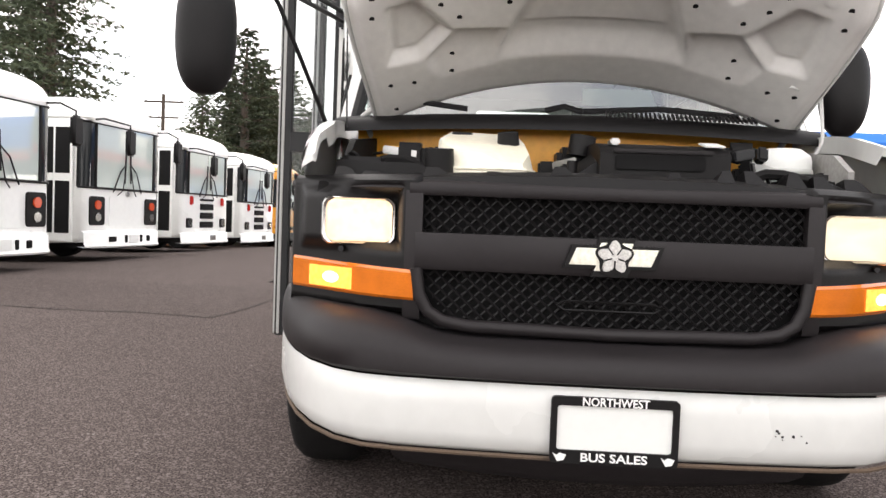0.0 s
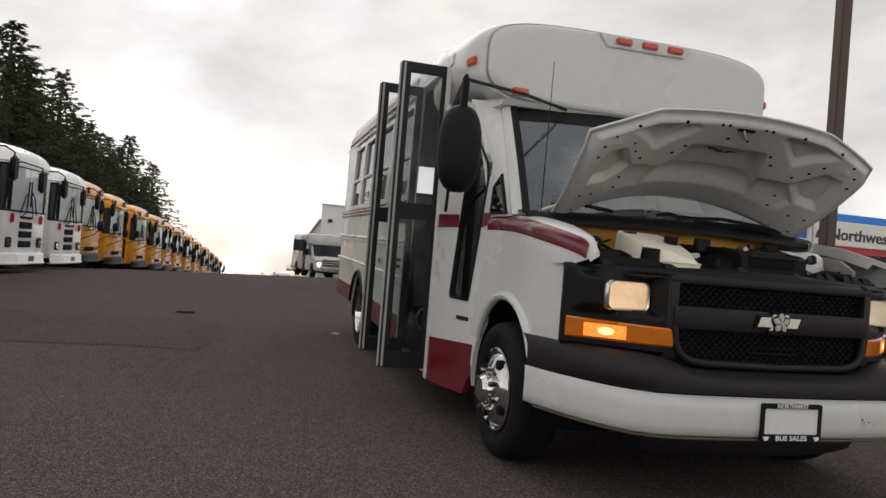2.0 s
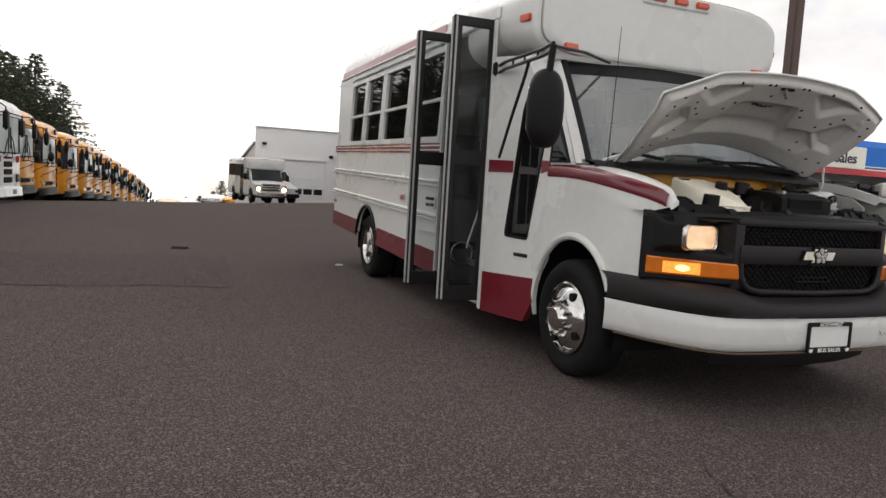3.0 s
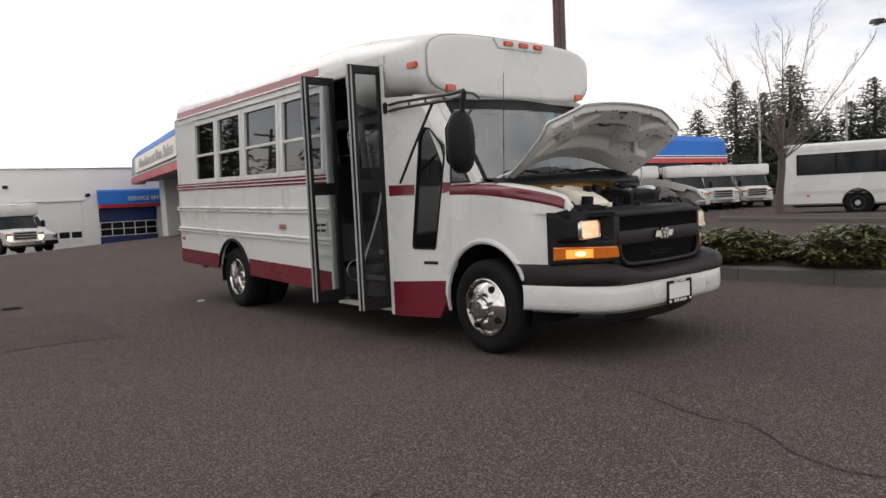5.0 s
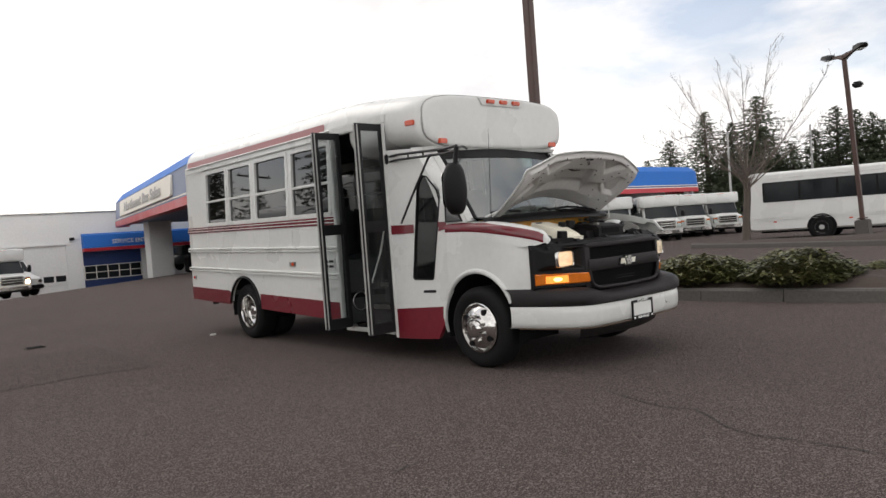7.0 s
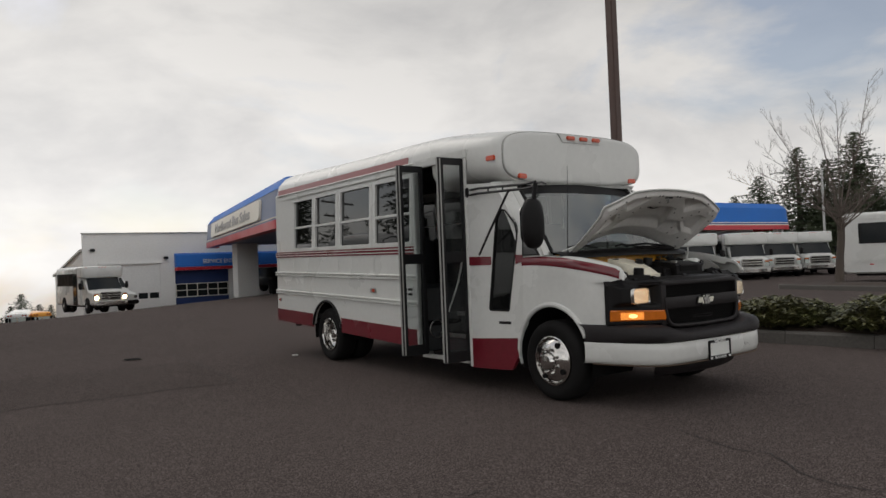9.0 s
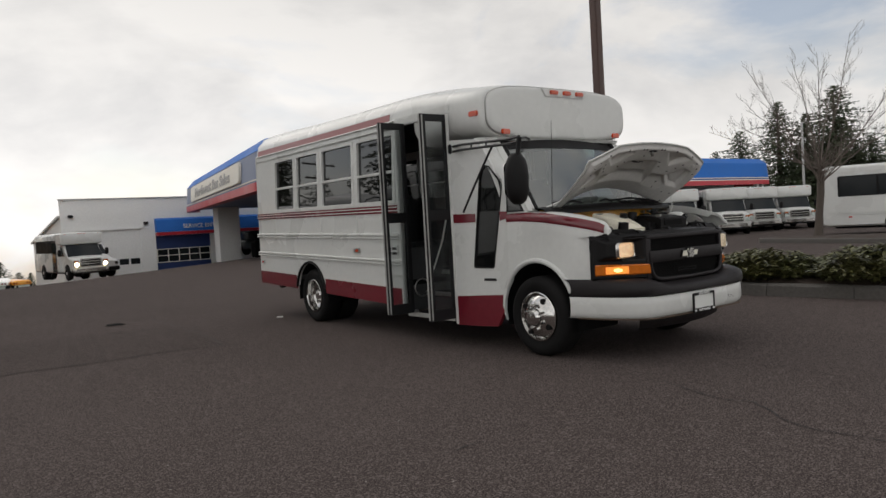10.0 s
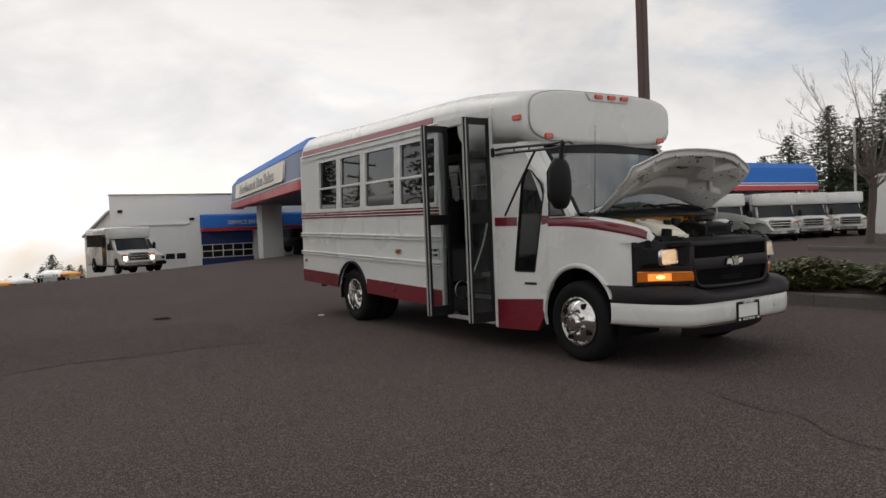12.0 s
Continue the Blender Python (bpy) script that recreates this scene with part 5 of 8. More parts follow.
for k in range(9):
    x, z = 0.40 + 0.10 * random.random(), 0.44 + 0.03 * random.random()
    part("paint_chip", new_cyl((x, bumper_y(x) - 0.0015, z), (x, bumper_y(x) + 0.004, z), random.uniform(0.0015, 0.0040), n=7), GREY_PLASTIC, bumper)
dam = bmesh.new()
sweep(dam, [[(0.60 * u * w, 0.13 + d + 0.10 * u * u, z) for u in (j / 10 - 1 for j in range(21))] for z, d, w in ((0.39, 0.0, 1.0), (0.33, 0.0, 1.0), (0.275, 0.02, 0.97), (0.25, 0.05, 0.93))], closed=False)
part("air_dam", dam, GREY_PLASTIC, bus, "black plastic air dam", smooth=50)
axle = part("front_axle", new_cyl((-0.8, 1.03, 0.34), (0.8, 1.03, 0.34), 0.05, n=12), BLACK_METAL, bus)

# Dealer plate frame with a blank plate.
plate_frame = part("plate_frame", frame_plate(round_rect(-0.159, 0.366, 0.159, 0.535, 0.012), round_rect(-0.143, 0.400, 0.143, 0.513, 0.008), 0.012, lambda x, z, d: (x, -0.012 + d, z)), BLACK_PLASTIC, bus, "black dealer plate frame with white lettering")
part("blank_plate", plate(round_rect(-0.15, 0.380, 0.15, 0.525, 0.01), 0.003, lambda x, z, d: (x, -0.002 - d, z)), material("blank_plate", (0.74, 0.75, 0.72), 0.4, vary=0.05), plate_frame, "blank white plate")
LETTER = material("white_lettering", (0.8, 0.8, 0.78), 0.5)


def lettering(words, size, m, mat, parent, width=None, name="lettering", bold=0.0, label=""):
    """Words as a flat mesh, centred, facing -y at the pose m."""
    curve = bpy.data.curves.new(name, "FONT")
    curve.body, curve.size, curve.align_x, curve.align_y, curve.extrude, curve.offset = words, size, "CENTER", "CENTER", size * 0.02, bold
    curve.resolution_u = 3
    temp = bpy.data.objects.new(name, curve)
    scene.collection.objects.link(temp)
    me = bpy.data.meshes.new_from_object(temp.evaluated_get(bpy.context.evaluated_depsgraph_get()))
    bpy.data.objects.remove(temp)
    bpy.data.curves.remove(curve)
    if width:
        span = max(v.co.x for v in me.vertices) - min(v.co.x for v in me.vertices)
        for v in me.vertices:
            v.co.x *= width / span
    me.materials.clear()
    me.materials.append(mat)
    ob = new(name, me)
    ob.parent = parent
    ob.matrix_local = m
    if label:
        ob["label"] = label
    return ob


lettering("NORTHWEST", 0.030, pose(0, -0.0135, 0.5235, 90, 0, 0), LETTER, plate_frame, 0.165, bold=0.0006)
lettering("BUS SALES", 0.030, pose(0, -0.0135, 0.383, 90, 0, 0), LETTER, plate_frame, 0.165, bold=0.0006)
for s in (-1, 1):
    part("corner_mark", plate([(s * 0.134 + a, 0.383 + b) for a, b in ((-0.018, 0.010), (-0.008, 0.004), (0.0, 0.010), (0.016, 0.006), (0.010, -0.008), (-0.006, -0.011))], 0.002, lambda x, z, d: (x, -0.0145 + d, z)), LETTER, plate_frame, "small white logo shape")

# Wheels.
TYRE = [(0.20, 0.03), (0.225, 0.022), (0.255, 0.000), (0.305, -0.012), (0.343, 0.004), (0.362, 0.028), (0.368, 0.055), (0.368, 0.20), (0.362, 0.215), (0.343, 0.235), (0.25, 0.24), (0.20, 0.23)]


def wheel(x, y, sign, front):
    """A wheel with its outer face at |x|."""
    c = (sign * abs(x), y, HUB)
    tyre = part("tyre", lathe([(r, -o) for r, o in TYRE], c, 56, sign), RUBBER, None, "black tyre")
    w = part("wheel", lathe([(0.228, -0.02), (0.226, 0.0), (0.214, 0.004), (0.205, -0.02)] + ([(0.175, 0.010), (0.12, 0.030), (0.095, 0.040), (0.085, 0.042)] if front else [(0.195, -0.10), (0.15, -0.135), (0.10, -0.12), (0.085, -0.10)]), c, 48, sign), CHROME, bus, "polished steel wheel with chrome lugs")
    tyre.parent = w
    hub_o = 0.04 if front else -0.10
    part("hub", lathe([(0.085, hub_o), (0.08, hub_o + 0.03), (0.06, hub_o + 0.05), (0.001, hub_o + 0.055)], c, 28, sign), CHROME, w, "chrome hub cap")
    for k in range(8):
        a = 2 * math.pi * (k + 0.5) / 8
        p = Vector((c[0], y + 0.112 * math.cos(a), HUB + 0.112 * math.sin(a)))
        o = 0.028 if front else -0.125
        nut = bmesh.new()
        cyl(nut, p + Vector((sign * (o - 0.01), 0, 0)), p + Vector((sign * (o + 0.045), 0, 0)), 0.015, 0.012, n=8)
        part("lug_nut", nut, CHROME, w)
    for k in range(4 if front else 6):
        a = 2 * math.pi * (k + 0.35) / (4 if front else 6)
        p = Vector((c[0], y + 0.168 * math.cos(a), HUB + 0.168 * math.sin(a)))
        o = 0.022 if front else -0.115
        # A solid dark plug paints the shade of an open hand hole.
        hole = bmesh.new()
        cyl(hole, p + Vector((sign * (o - 0.03), 0, 0)), p + Vector((sign * (o + 0.003), 0, 0)), 0.026, n=14)
        part("hand_hole", hole, DARK, w)
    treads = bmesh.new()
    for k in range(5):
        cyl(treads, (c[0] - sign * (0.07 + 0.032 * k), y, HUB), (c[0] - sign * (0.076 + 0.032 * k), y, HUB), 0.3665, n=48, caps=False)
    part("tread_groove", treads, DARK, w)
    return w


for s in (-1, 1):
    wheel(1.015, 1.045, s, True)
    wheel(1.085, 5.40, s, False)
    inner_tyre = part("tyre", lathe([(r, -o) for r, o in TYRE], (s * 0.80, 5.40, HUB), 40, s), RUBBER, bus, "black inner dual tyre")
part("rear_axle", new_cyl((-0.9, 5.40, HUB), (0.9, 5.40, HUB), 0.07, n=12), BLACK_METAL, bus)

# Entry: two outward-opening door leaves, steps, and what shows of the interior.
EDGE = material("door_edge_rubber", (0.42, 0.42, 0.40), 0.6, vary=0.2, scale=20)
DOOR_GLASS = glass_material("door_glass", (0.84, 0.86, 0.86), 0.03, ior=1.3)
for y, z0, z1, name, back in ((2.115, 0.292, 2.365, "door_leaf", 0.0), (2.885, 0.300, 2.385, "door_leaf", 0.02)):
    x0, x1 = -1.462, -1.125
    def at(a, b, d, y=y):
        return (a, y - 0.018 + d + 0.03 * (b - 1.3) * 0.0, b)
    frame_bm = bmesh.new()
    for c, sz in ((((x0 + 0.033), y, (z0 + z1) / 2), (0.066, 0.036, z1 - z0)), (((x1 - 0.025), y, (z0 + z1) / 2), (0.05, 0.036, z1 - z0)), (((x0 + x1) / 2, y, z1 - 0.035), (x1 - x0, 0.034, 0.07)), (((x0 + x1) / 2, y, z0 + 0.055), (x1 - x0, 0.034, 0.11)), (((x0 + x1) / 2, y, 1.355), (x1 - x0, 0.034, 0.11))):
        box(frame_bm, c, sz, 0.006)
    leaf = part(name, frame_bm, BLACK_METAL, bus, "black framed glazed door leaf, open")
    for lo, hi in ((z0 + 0.10, 1.305), (1.405, z1 - 0.06)):
        part("door_pane", new_box(((x0 + x1) / 2, y, (lo + hi) / 2), (x1 - x0 - 0.10, 0.006, hi - lo)), DOOR_GLASS, leaf, "smoked door pane", smooth=0)
    part("rubber_edge", new_box((x0 - 0.004, y, (z0 + z1) / 2), (0.014, 0.016, z1 - z0 - 0.02), 0.003), EDGE, leaf, "pale rubber edge strip")
    part("rubber_edge", new_box((x0 + 0.020, y - 0.021, (z0 + z1) / 2), (0.016, 0.008, z1 - z0 - 0.02), 0.003), EDGE, leaf, "pale rubber edge strip")
    part("leaf_hinge", new_box((x1 + 0.02, y, 0.30), (0.06, 0.05, 0.05), 0.006), STEEL, leaf)
INSIDE = material("interior_grey", (0.05, 0.051, 0.053), 0.7, vary=0.2, scale=4)
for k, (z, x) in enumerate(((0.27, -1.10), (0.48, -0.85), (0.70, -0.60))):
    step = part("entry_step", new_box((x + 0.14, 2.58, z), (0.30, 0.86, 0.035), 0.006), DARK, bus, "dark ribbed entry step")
    part("step_nosing", new_box((x - 0.012, 2.58, z + 0.006), (0.025, 0.86, 0.045), 0.004), STEEL if k else EDGE, step, "worn metal step nosing")
    part("step_riser", new_box((x + 0.29, 2.58, z + 0.11), (0.012, 0.86, 0.20)), INSIDE, step)
panel_in = part("stepwell_panel", new_box((-0.80, 3.04, 0.66), (0.5, 0.02, 0.72), 0.01), INSIDE, bus, "grey stepwell side panel")
part("stepwell_ring", new_tube([(-0.90 + 0.10 * math.cos(2 * math.pi * k / 16), 3.022, 0.55 + 0.10 * math.sin(2 * math.pi * k / 16)) for k in range(17)], 0.008, 6), STEEL, panel_in)
part("grab_rail", new_tube([(-0.95, 2.80, 0.62), (-0.95, 2.78, 0.68), (-0.95, 2.65, 0.87), (-0.95, 2.52, 1.09), (-0.95, 2.44, 1.30), (-0.95, 2.42, 1.38)], 0.010, 10), WHITE, bus, "bright grab rail")
part("dash", new_box((0.1, 1.45, 1.22), (1.7, 0.5, 0.24), 0.06), DARK, bus, "dark dashboard")
part("steering_wheel", new_tube([(0.42 + 0.19 * math.cos(2 * math.pi * k / 20), 1.78 - 0.08 * math.sin(2 * math.pi * k / 20), 1.38 + 0.17 * math.sin(2 * math.pi * k / 20)) for k in range(21)], 0.015, 8), BLACK_PLASTIC, bus, "black steering wheel")
CLOTH = material("seat_cloth", (0.03, 0.032, 0.038), 0.85, vary=0.3, scale=12)
for y in (3.75, 4.55, 5.35, 6.15):
    for x in (-0.66, 0.66):
        seat = bmesh.new()
        box(seat, (x, y, 0.98), (0.78, 0.42, 0.14), 0.04)
        box(seat, (x, y + 0.22, 1.32), (0.78, 0.12, 0.66), 0.05)
        part("passenger_seat", seat, CLOTH, bus, "dark cloth bench seat")
        part("seat_leg", new_box((x, y, 0.78), (0.5, 0.05, 0.30), 0.01), BLACK_METAL, bus)
seat = bmesh.new()
box(seat, (0.42, 2.25, 0.98), (0.52, 0.50, 0.14), 0.05)
box(seat, (0.42, 2.50, 1.36), (0.52, 0.14, 0.72), 0.06)
part("driver_seat", seat, CLOTH, bus, "dark driver seat")
part("driver_seat_base", new_box((0.42, 2.25, 0.77), (0.4, 0.4, 0.28), 0.02), BLACK_METAL, bus)
part("inner_lining", new_box((0, 4.6, 2.43), (2.0, 4.7, 0.012)), INSIDE, bus)

# Mirrors on bracket arms, antenna.
def egg(centre, rx, ry, rz, squash=2.3):
    bm = bmesh.new()
    rings = []
    for j in range(1, 18):
        p = math.pi * j / 18
        rr, zz = math.sin(p) ** (2 / squash), math.copysign(abs(math.cos(p)) ** (2 / squash), math.cos(p))
        rings.append([(centre[0] + rx * rr * math.cos(t), centre[1] + ry * rr * math.sin(t), centre[2] + rz * zz) for t in (2 * math.pi * k / 28 for k in range(28))])
    sweep(bm, rings)
    return bm


mirror = part("mirror", egg((-1.387, 0.825, 1.612), 0.112, 0.085, 0.222, 2.6), BLACK_PLASTIC, bus, "large black oval door mirror", smooth=70)
part("mirror_glass", plate(round_rect(-1.46, 1.45, -1.315, 1.77, 0.06), 0.004, lambda x, z, d: (x, 0.906 + d, z)), material("mirror_glass", (0.8, 0.8, 0.8), 0.02, metal=1.0), mirror)
part("mirror_stem", new_cyl((-1.39, 0.80, 1.81), (-1.397, 0.76, 1.96), 0.020, n=12), BLACK_METAL, mirror)
for z0, z1 in ((2.035, 1.965), (1.985, 1.925)):
    part("mirror_arm", new_tube([(-1.10, 2.08, z0), (-1.16, 1.85, z0 - 0.005), (-1.36, 0.95, z1), (-1.398, 0.76, z1)], 0.012, 8), BLACK_METAL, mirror)
for t in (0.25, 0.5, 0.75):
    a = Vector((-1.14, 1.93, 2.03)).lerp(Vector((-1.398, 0.76, 1.965)), t)
    part("arm_rung", new_cyl(a, a + Vector((0, 0, -0.048)), 0.008, n=8), BLACK_METAL, mirror)
part("arm_mount", new_box((-1.115, 2.085, 2.01), (0.06, 0.07, 0.10), 0.01), BLACK_METAL, mirror)
part("mirror_stay", new_tube([(-1.398, 0.757, 1.95), (-0.95, 1.15, 2.02), (-0.48, 1.585, 2.065)], 0.010, 8), BLACK_METAL, mirror)
part("mirror_strut", new_tube([(-1.135, 1.90, 1.367), (-1.20, 1.62, 1.62), (-1.265, 1.33, 1.87), (-1.30, 1.22, 1.945)], 0.011, 8), BLACK_METAL, mirror)
mirror_l = part("mirror", egg((1.29, 1.62, 1.63), 0.112, 0.085, 0.222), BLACK_PLASTIC, bus, "large black oval door mirror", smooth=70)
part("mirror_arm", new_tube([(1.02, 1.75, 1.98), (1.20, 1.66, 1.96), (1.29, 1.62, 1.85)], 0.012, 8), BLACK_METAL, mirror_l)
part("mirror_arm", new_tube([(1.00, 1.62, 1.36), (1.20, 1.62, 1.38), (1.29, 1.62, 1.42)], 0.014, 8), BLACK_METAL, mirror_l)
part("antenna", new_cyl((-0.875, 0.93, 1.30), (-0.887, 0.876, 2.14), 0.0035, 0.002, n=6), BLACK_METAL, bus, "thin whip antenna")


# Other vehicles on the lot.
RED_PAINT = material("red_paint", (0.45, 0.03, 0.03), 0.35, vary=0.1)
FAR_GLASS = material("dark_glazing", (0.016, 0.019, 0.021), 0.09, vary=0.2, scale=2, spec=0.25)
# Reflected sky is painted in as a pale, nearly opaque diffuse film.
PAINTED_SKY_GLASS = glass_material("painted_sky_glass", (0.80, 0.90, 0.85), 0.97, 0.03, ior=3.6, film=0.9)


def simple_wheel(parent, x, y, r, sign, width=0.26, axis="x"):
    """A wheel with tyre, rim and hub at the outer side, axle along x (or y)."""
    swap = (lambda p: p) if axis == "x" else (lambda p: (p[1], p[0], p[2]))
    def turned(profile, n=28):
        bm = bmesh.new()
        rings = []
        for rr, o in profile:
            rings.append([swap((x + sign * o, y + rr * math.cos(2 * math.pi * k / n), r + rr * math.sin(2 * math.pi * k / n))) for k in range(n)])
        sweep(bm, rings)
        return bm
    w = part("wheel", turned([(0.58 * r, -0.05), (0.58 * r, 0.01), (0.50 * r, -0.03), (0.25 * r, -0.01), (0.20 * r, 0.02)]), RIM, parent, "silver steel wheel")
    part("tyre", turned([(0.55 * r, -width), (0.92 * r, -width), (r, -width + 0.04), (r, -0.04), (0.92 * r, 0.0), (0.60 * r, 0.012), (0.55 * r, 0.0)]), RUBBER, w, "black tyre")
    return w


def section_ring(y, half, z0, z1, r_top, r_low=0.08, inset=0.0, n=5, lean=0.04):
    """An upright body cross-section at y, with rounded roof shoulders."""
    h = half - inset
    pts = [(-h + r_low, z0), (-h, z0 + r_low)]
    for k in range(n + 1):
        a = math.pi / 2 * k / n
        pts.append((-h + lean + r_top - r_top * math.cos(a), z1 - r_top * 0.75 + r_top * 0.75 * math.sin(a)))
    pts.append((0.0, z1 + 0.03))
    return [(x, y, z) for x, z in pts] + [(-x, y, z) for x, z in pts[-2::-1]]


def flat_nose_bus(paint, label, school, coach_style, roof=None):
    """A flat-nosed bus with its nose at the origin, facing -y, ten metres long."""
    t = thing("flat_nose_bus", Matrix.Identity(4), label, "bus", "row of parked buses")
    H, W = (3.14 if coach_style else 3.10 if school else 3.05), 1.22
    z_ws, z_top = (1.46, 2.66) if coach_style else (1.53, 2.50 if school else 2.56)
    roof = roof or paint
    body = bmesh.new()
    sweep(body, [section_ring(0.10, W, 0.50, z_top + 0.14, 0.10, inset=0.12), section_ring(0.13, W, 0.46, z_top + 0.20, 0.16, inset=0.05), section_ring(0.20, W, 0.44, z_top + 0.26, 0.24), section_ring(0.9, W, 0.40, H, 0.42), section_ring(9.9, W, 0.40, H, 0.42), section_ring(10.1, W, 0.45, H - 0.12, 0.42, inset=0.03)])
    part("body", body, paint, t, "painted bus body", smooth=40)
    # Domed roof cap that rolls down over the windscreen.
    cap = bmesh.new()
    sweep(cap, [section_ring(y, W + 0.005, z_top, H - drop, r, inset=inset) for y, drop, r, inset in ((1.30, -0.004, 0.42, 0.0), (0.85, -0.012, 0.42, 0.0), (0.55, 0.0, 0.42, 0.0), (0.36, 0.04, 0.40, 0.005), (0.22, 0.10, 0.34, 0.02), (0.13, 0.17, 0.27, 0.045), (0.07, 0.25, 0.19, 0.085), (0.045, 0.33, 0.10, 0.13))])
    roof_cap = part("roof_cap", cap, roof, t, "domed front roof cap", smooth=60)
    if roof is not paint:
        top = bmesh.new()
        sweep(top, [section_ring(y, W + 0.004, 2.62, H + 0.006, 0.42) for y in (1.25, 9.85)])
        part("roof_skin", top, roof, t, "white painted roof", smooth=40)
    line = [(0.015, 0.078), (0.45, 0.080), (0.94, 0.090)]
    corner = [(0.94, 0.090), (1.04, 0.095), (1.13, 0.108), (1.19, 0.150), (1.232, 0.215), (1.234, 0.24)]
    for s in (-1, 1):
        # Main panes carry the painted sky tone, corner panes plain dark glazing.
        for pts, name, mat, text in ((line, "windscreen", PAINTED_SKY_GLASS, "tall windscreen pane"), (corner, "corner_window", FAR_GLASS, "dark corner window")):
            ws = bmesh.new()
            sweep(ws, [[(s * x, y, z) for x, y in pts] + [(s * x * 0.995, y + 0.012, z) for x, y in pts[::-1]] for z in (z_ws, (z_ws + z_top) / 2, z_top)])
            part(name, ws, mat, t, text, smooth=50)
        for z in (z_ws, z_top):
            part("window_rubber", new_tube([(s * x, y - 0.004, z) for x, y in line + corner[1:]], 0.022, 6), BLACK_PLASTIC, t)
        for x, y, r in ((0.94, 0.084, 0.026), (1.234, 0.24, 0.024)):
            part("window_rubber", new_tube([(s * x, y, z_ws), (s * x, y, z_top)], r, 6), BLACK_PLASTIC, t)
        # Two-piece mirror on a bent arm before the screen.
        reach, mx = (-0.46, -0.72) if s < 0 else (-0.22, 1.36)
        arm = part("mirror_arm", new_tube([(s * 1.02, 0.06, z_top + 0.05), (s * 1.06, -0.16, z_top + 0.06), (mx, reach, z_top - 0.02), (mx, reach, z_top - 0.40)], 0.018, 6), BLACK_METAL, t)
        if school:
            part("mirror_head", egg((mx, reach, z_top - 0.30), 0.13, 0.08, 0.25, 2.6), BLACK_PLASTIC, arm, "black mirror head", smooth=60)
            cx = -0.62 if s < 0 else 1.10
            part("crossover_mirror", egg((cx, -0.44, z_ws + 0.04), 0.14, 0.10, 0.17), BLACK_PLASTIC, t, "black round crossover mirror", smooth=60)
            part("crossover_arm", new_tube([(cx, -0.42, z_ws - 0.06), (cx + s * 0.08, -0.30, z_ws - 0.26), (s * 0.95, 0.06, z_ws - 0.46)], 0.014, 6), BLACK_METAL, t)
            part("crossover_arm", new_tube([(cx, -0.40, z_ws - 0.04), (s * 0.62, -0.22, z_ws - 0.12), (s * 0.52, 0.07, z_ws - 0.16)], 0.014, 6), BLACK_METAL, t)
        else:
            part("mirror_head", new_box((mx, reach - 0.01, z_top - 0.34), (0.25, 0.11, 0.50), 0.045, segments=3), BLACK_PLASTIC, arm, "black mirror head", smooth=60)
        wiper = part("wiper", new_tube([(s * 0.10, 0.046, z_ws + 0.12), (s * 0.07, 0.044, z_ws + 0.72)], 0.017, 6), BLACK_METAL, t, "black wiper")
        part("wiper_arm", new_tube([(s * 0.085, 0.036, z_ws + 0.48), (s * 0.26, 0.030, z_ws + 0.34), (s * 0.46, 0.045, z_ws - 0.06)], 0.014, 6), BLACK_METAL, wiper)
        part("wiper_arm", new_tube([(s * 0.085, 0.036, z_ws + 0.40), (s * 0.18, 0.030, z_ws - 0.02), (s * 0.30, 0.060, z_ws - 0.12)], 0.011, 6), BLACK_METAL, wiper)
        if coach_style:
            cl = part("lamp_panel", plate(round_rect(min(s * 0.66, s * 1.10), 0.76, max(s * 0.66, s * 1.10), 1.30, 0.06), 0.05, lambda x, z, d: (x, 0.075 + 0.06 * max(0.0, abs(x) - 0.95) + d, z), 0.008), BLACK_PLASTIC, t, "black lamp cluster")
            part("turn_lamp", new_cyl((s * 0.88, 0.055, 1.14), (s * 0.88, 0.09, 1.14), 0.085, n=18), ORANGE_LENS, cl, "orange lamp")
            part("head_lamp", new_cyl((s * 0.88, 0.055, 0.91), (s * 0.88, 0.09, 0.91), 0.080, n=18), CHROME, cl, "round headlamp")
        elif school:
            for x in (0.62, 0.86):
                part("head_lamp", new_box((s * x, 0.085, 0.74), (0.20, 0.05, 0.13), 0.02), CHROME, t, "rectangular headlamp")
            part("turn_lamp", new_box((s * 1.05, 0.10, 0.80), (0.12, 0.06, 0.09), 0.015), AMBER, t, "amber turn lamp")
            part("marker_lamp", new_box((s * 1.03, 0.09, 1.02), (0.07, 0.06, 0.07), 0.015), AMBER, t)
        else:
            lamp = part("head_lamp", new_box((s * 0.86, 0.095, 0.80), (0.30, 0.04, 0.24), 0.04), BLACK_PLASTIC, t, "square headlamp housing")
            part("lamp_glass", new_cyl((s * 0.86, 0.066, 0.80), (s * 0.86, 0.085, 0.80), 0.088, n=18), CHROME, lamp, "round headlamp")
            part("turn_lamp", new_box((s * 0.80, 0.075, 1.36), (0.13, 0.07, 0.22), 0.025), RED_LENS, t, "red turn lamp")
    if coach_style:
        part("front_hatch", plate(round_rect(-0.52, 0.74, 0.52, 1.30, 0.04), 0.02, lambda x, z, d: (x, 0.083 + d, z), 0.006), paint, t, "white front hatch", smooth=0)
        part("badge", new_cyl((0.05, 0.070, 1.37), (0.05, 0.11, 1.37), 0.05, n=18), CHROME, t)
    elif school:
        g = part("grille_slot", new_box((0.0, 0.09, 0.74), (0.96, 0.04, 0.15), 0.012), DARK, t, "dark grille opening")
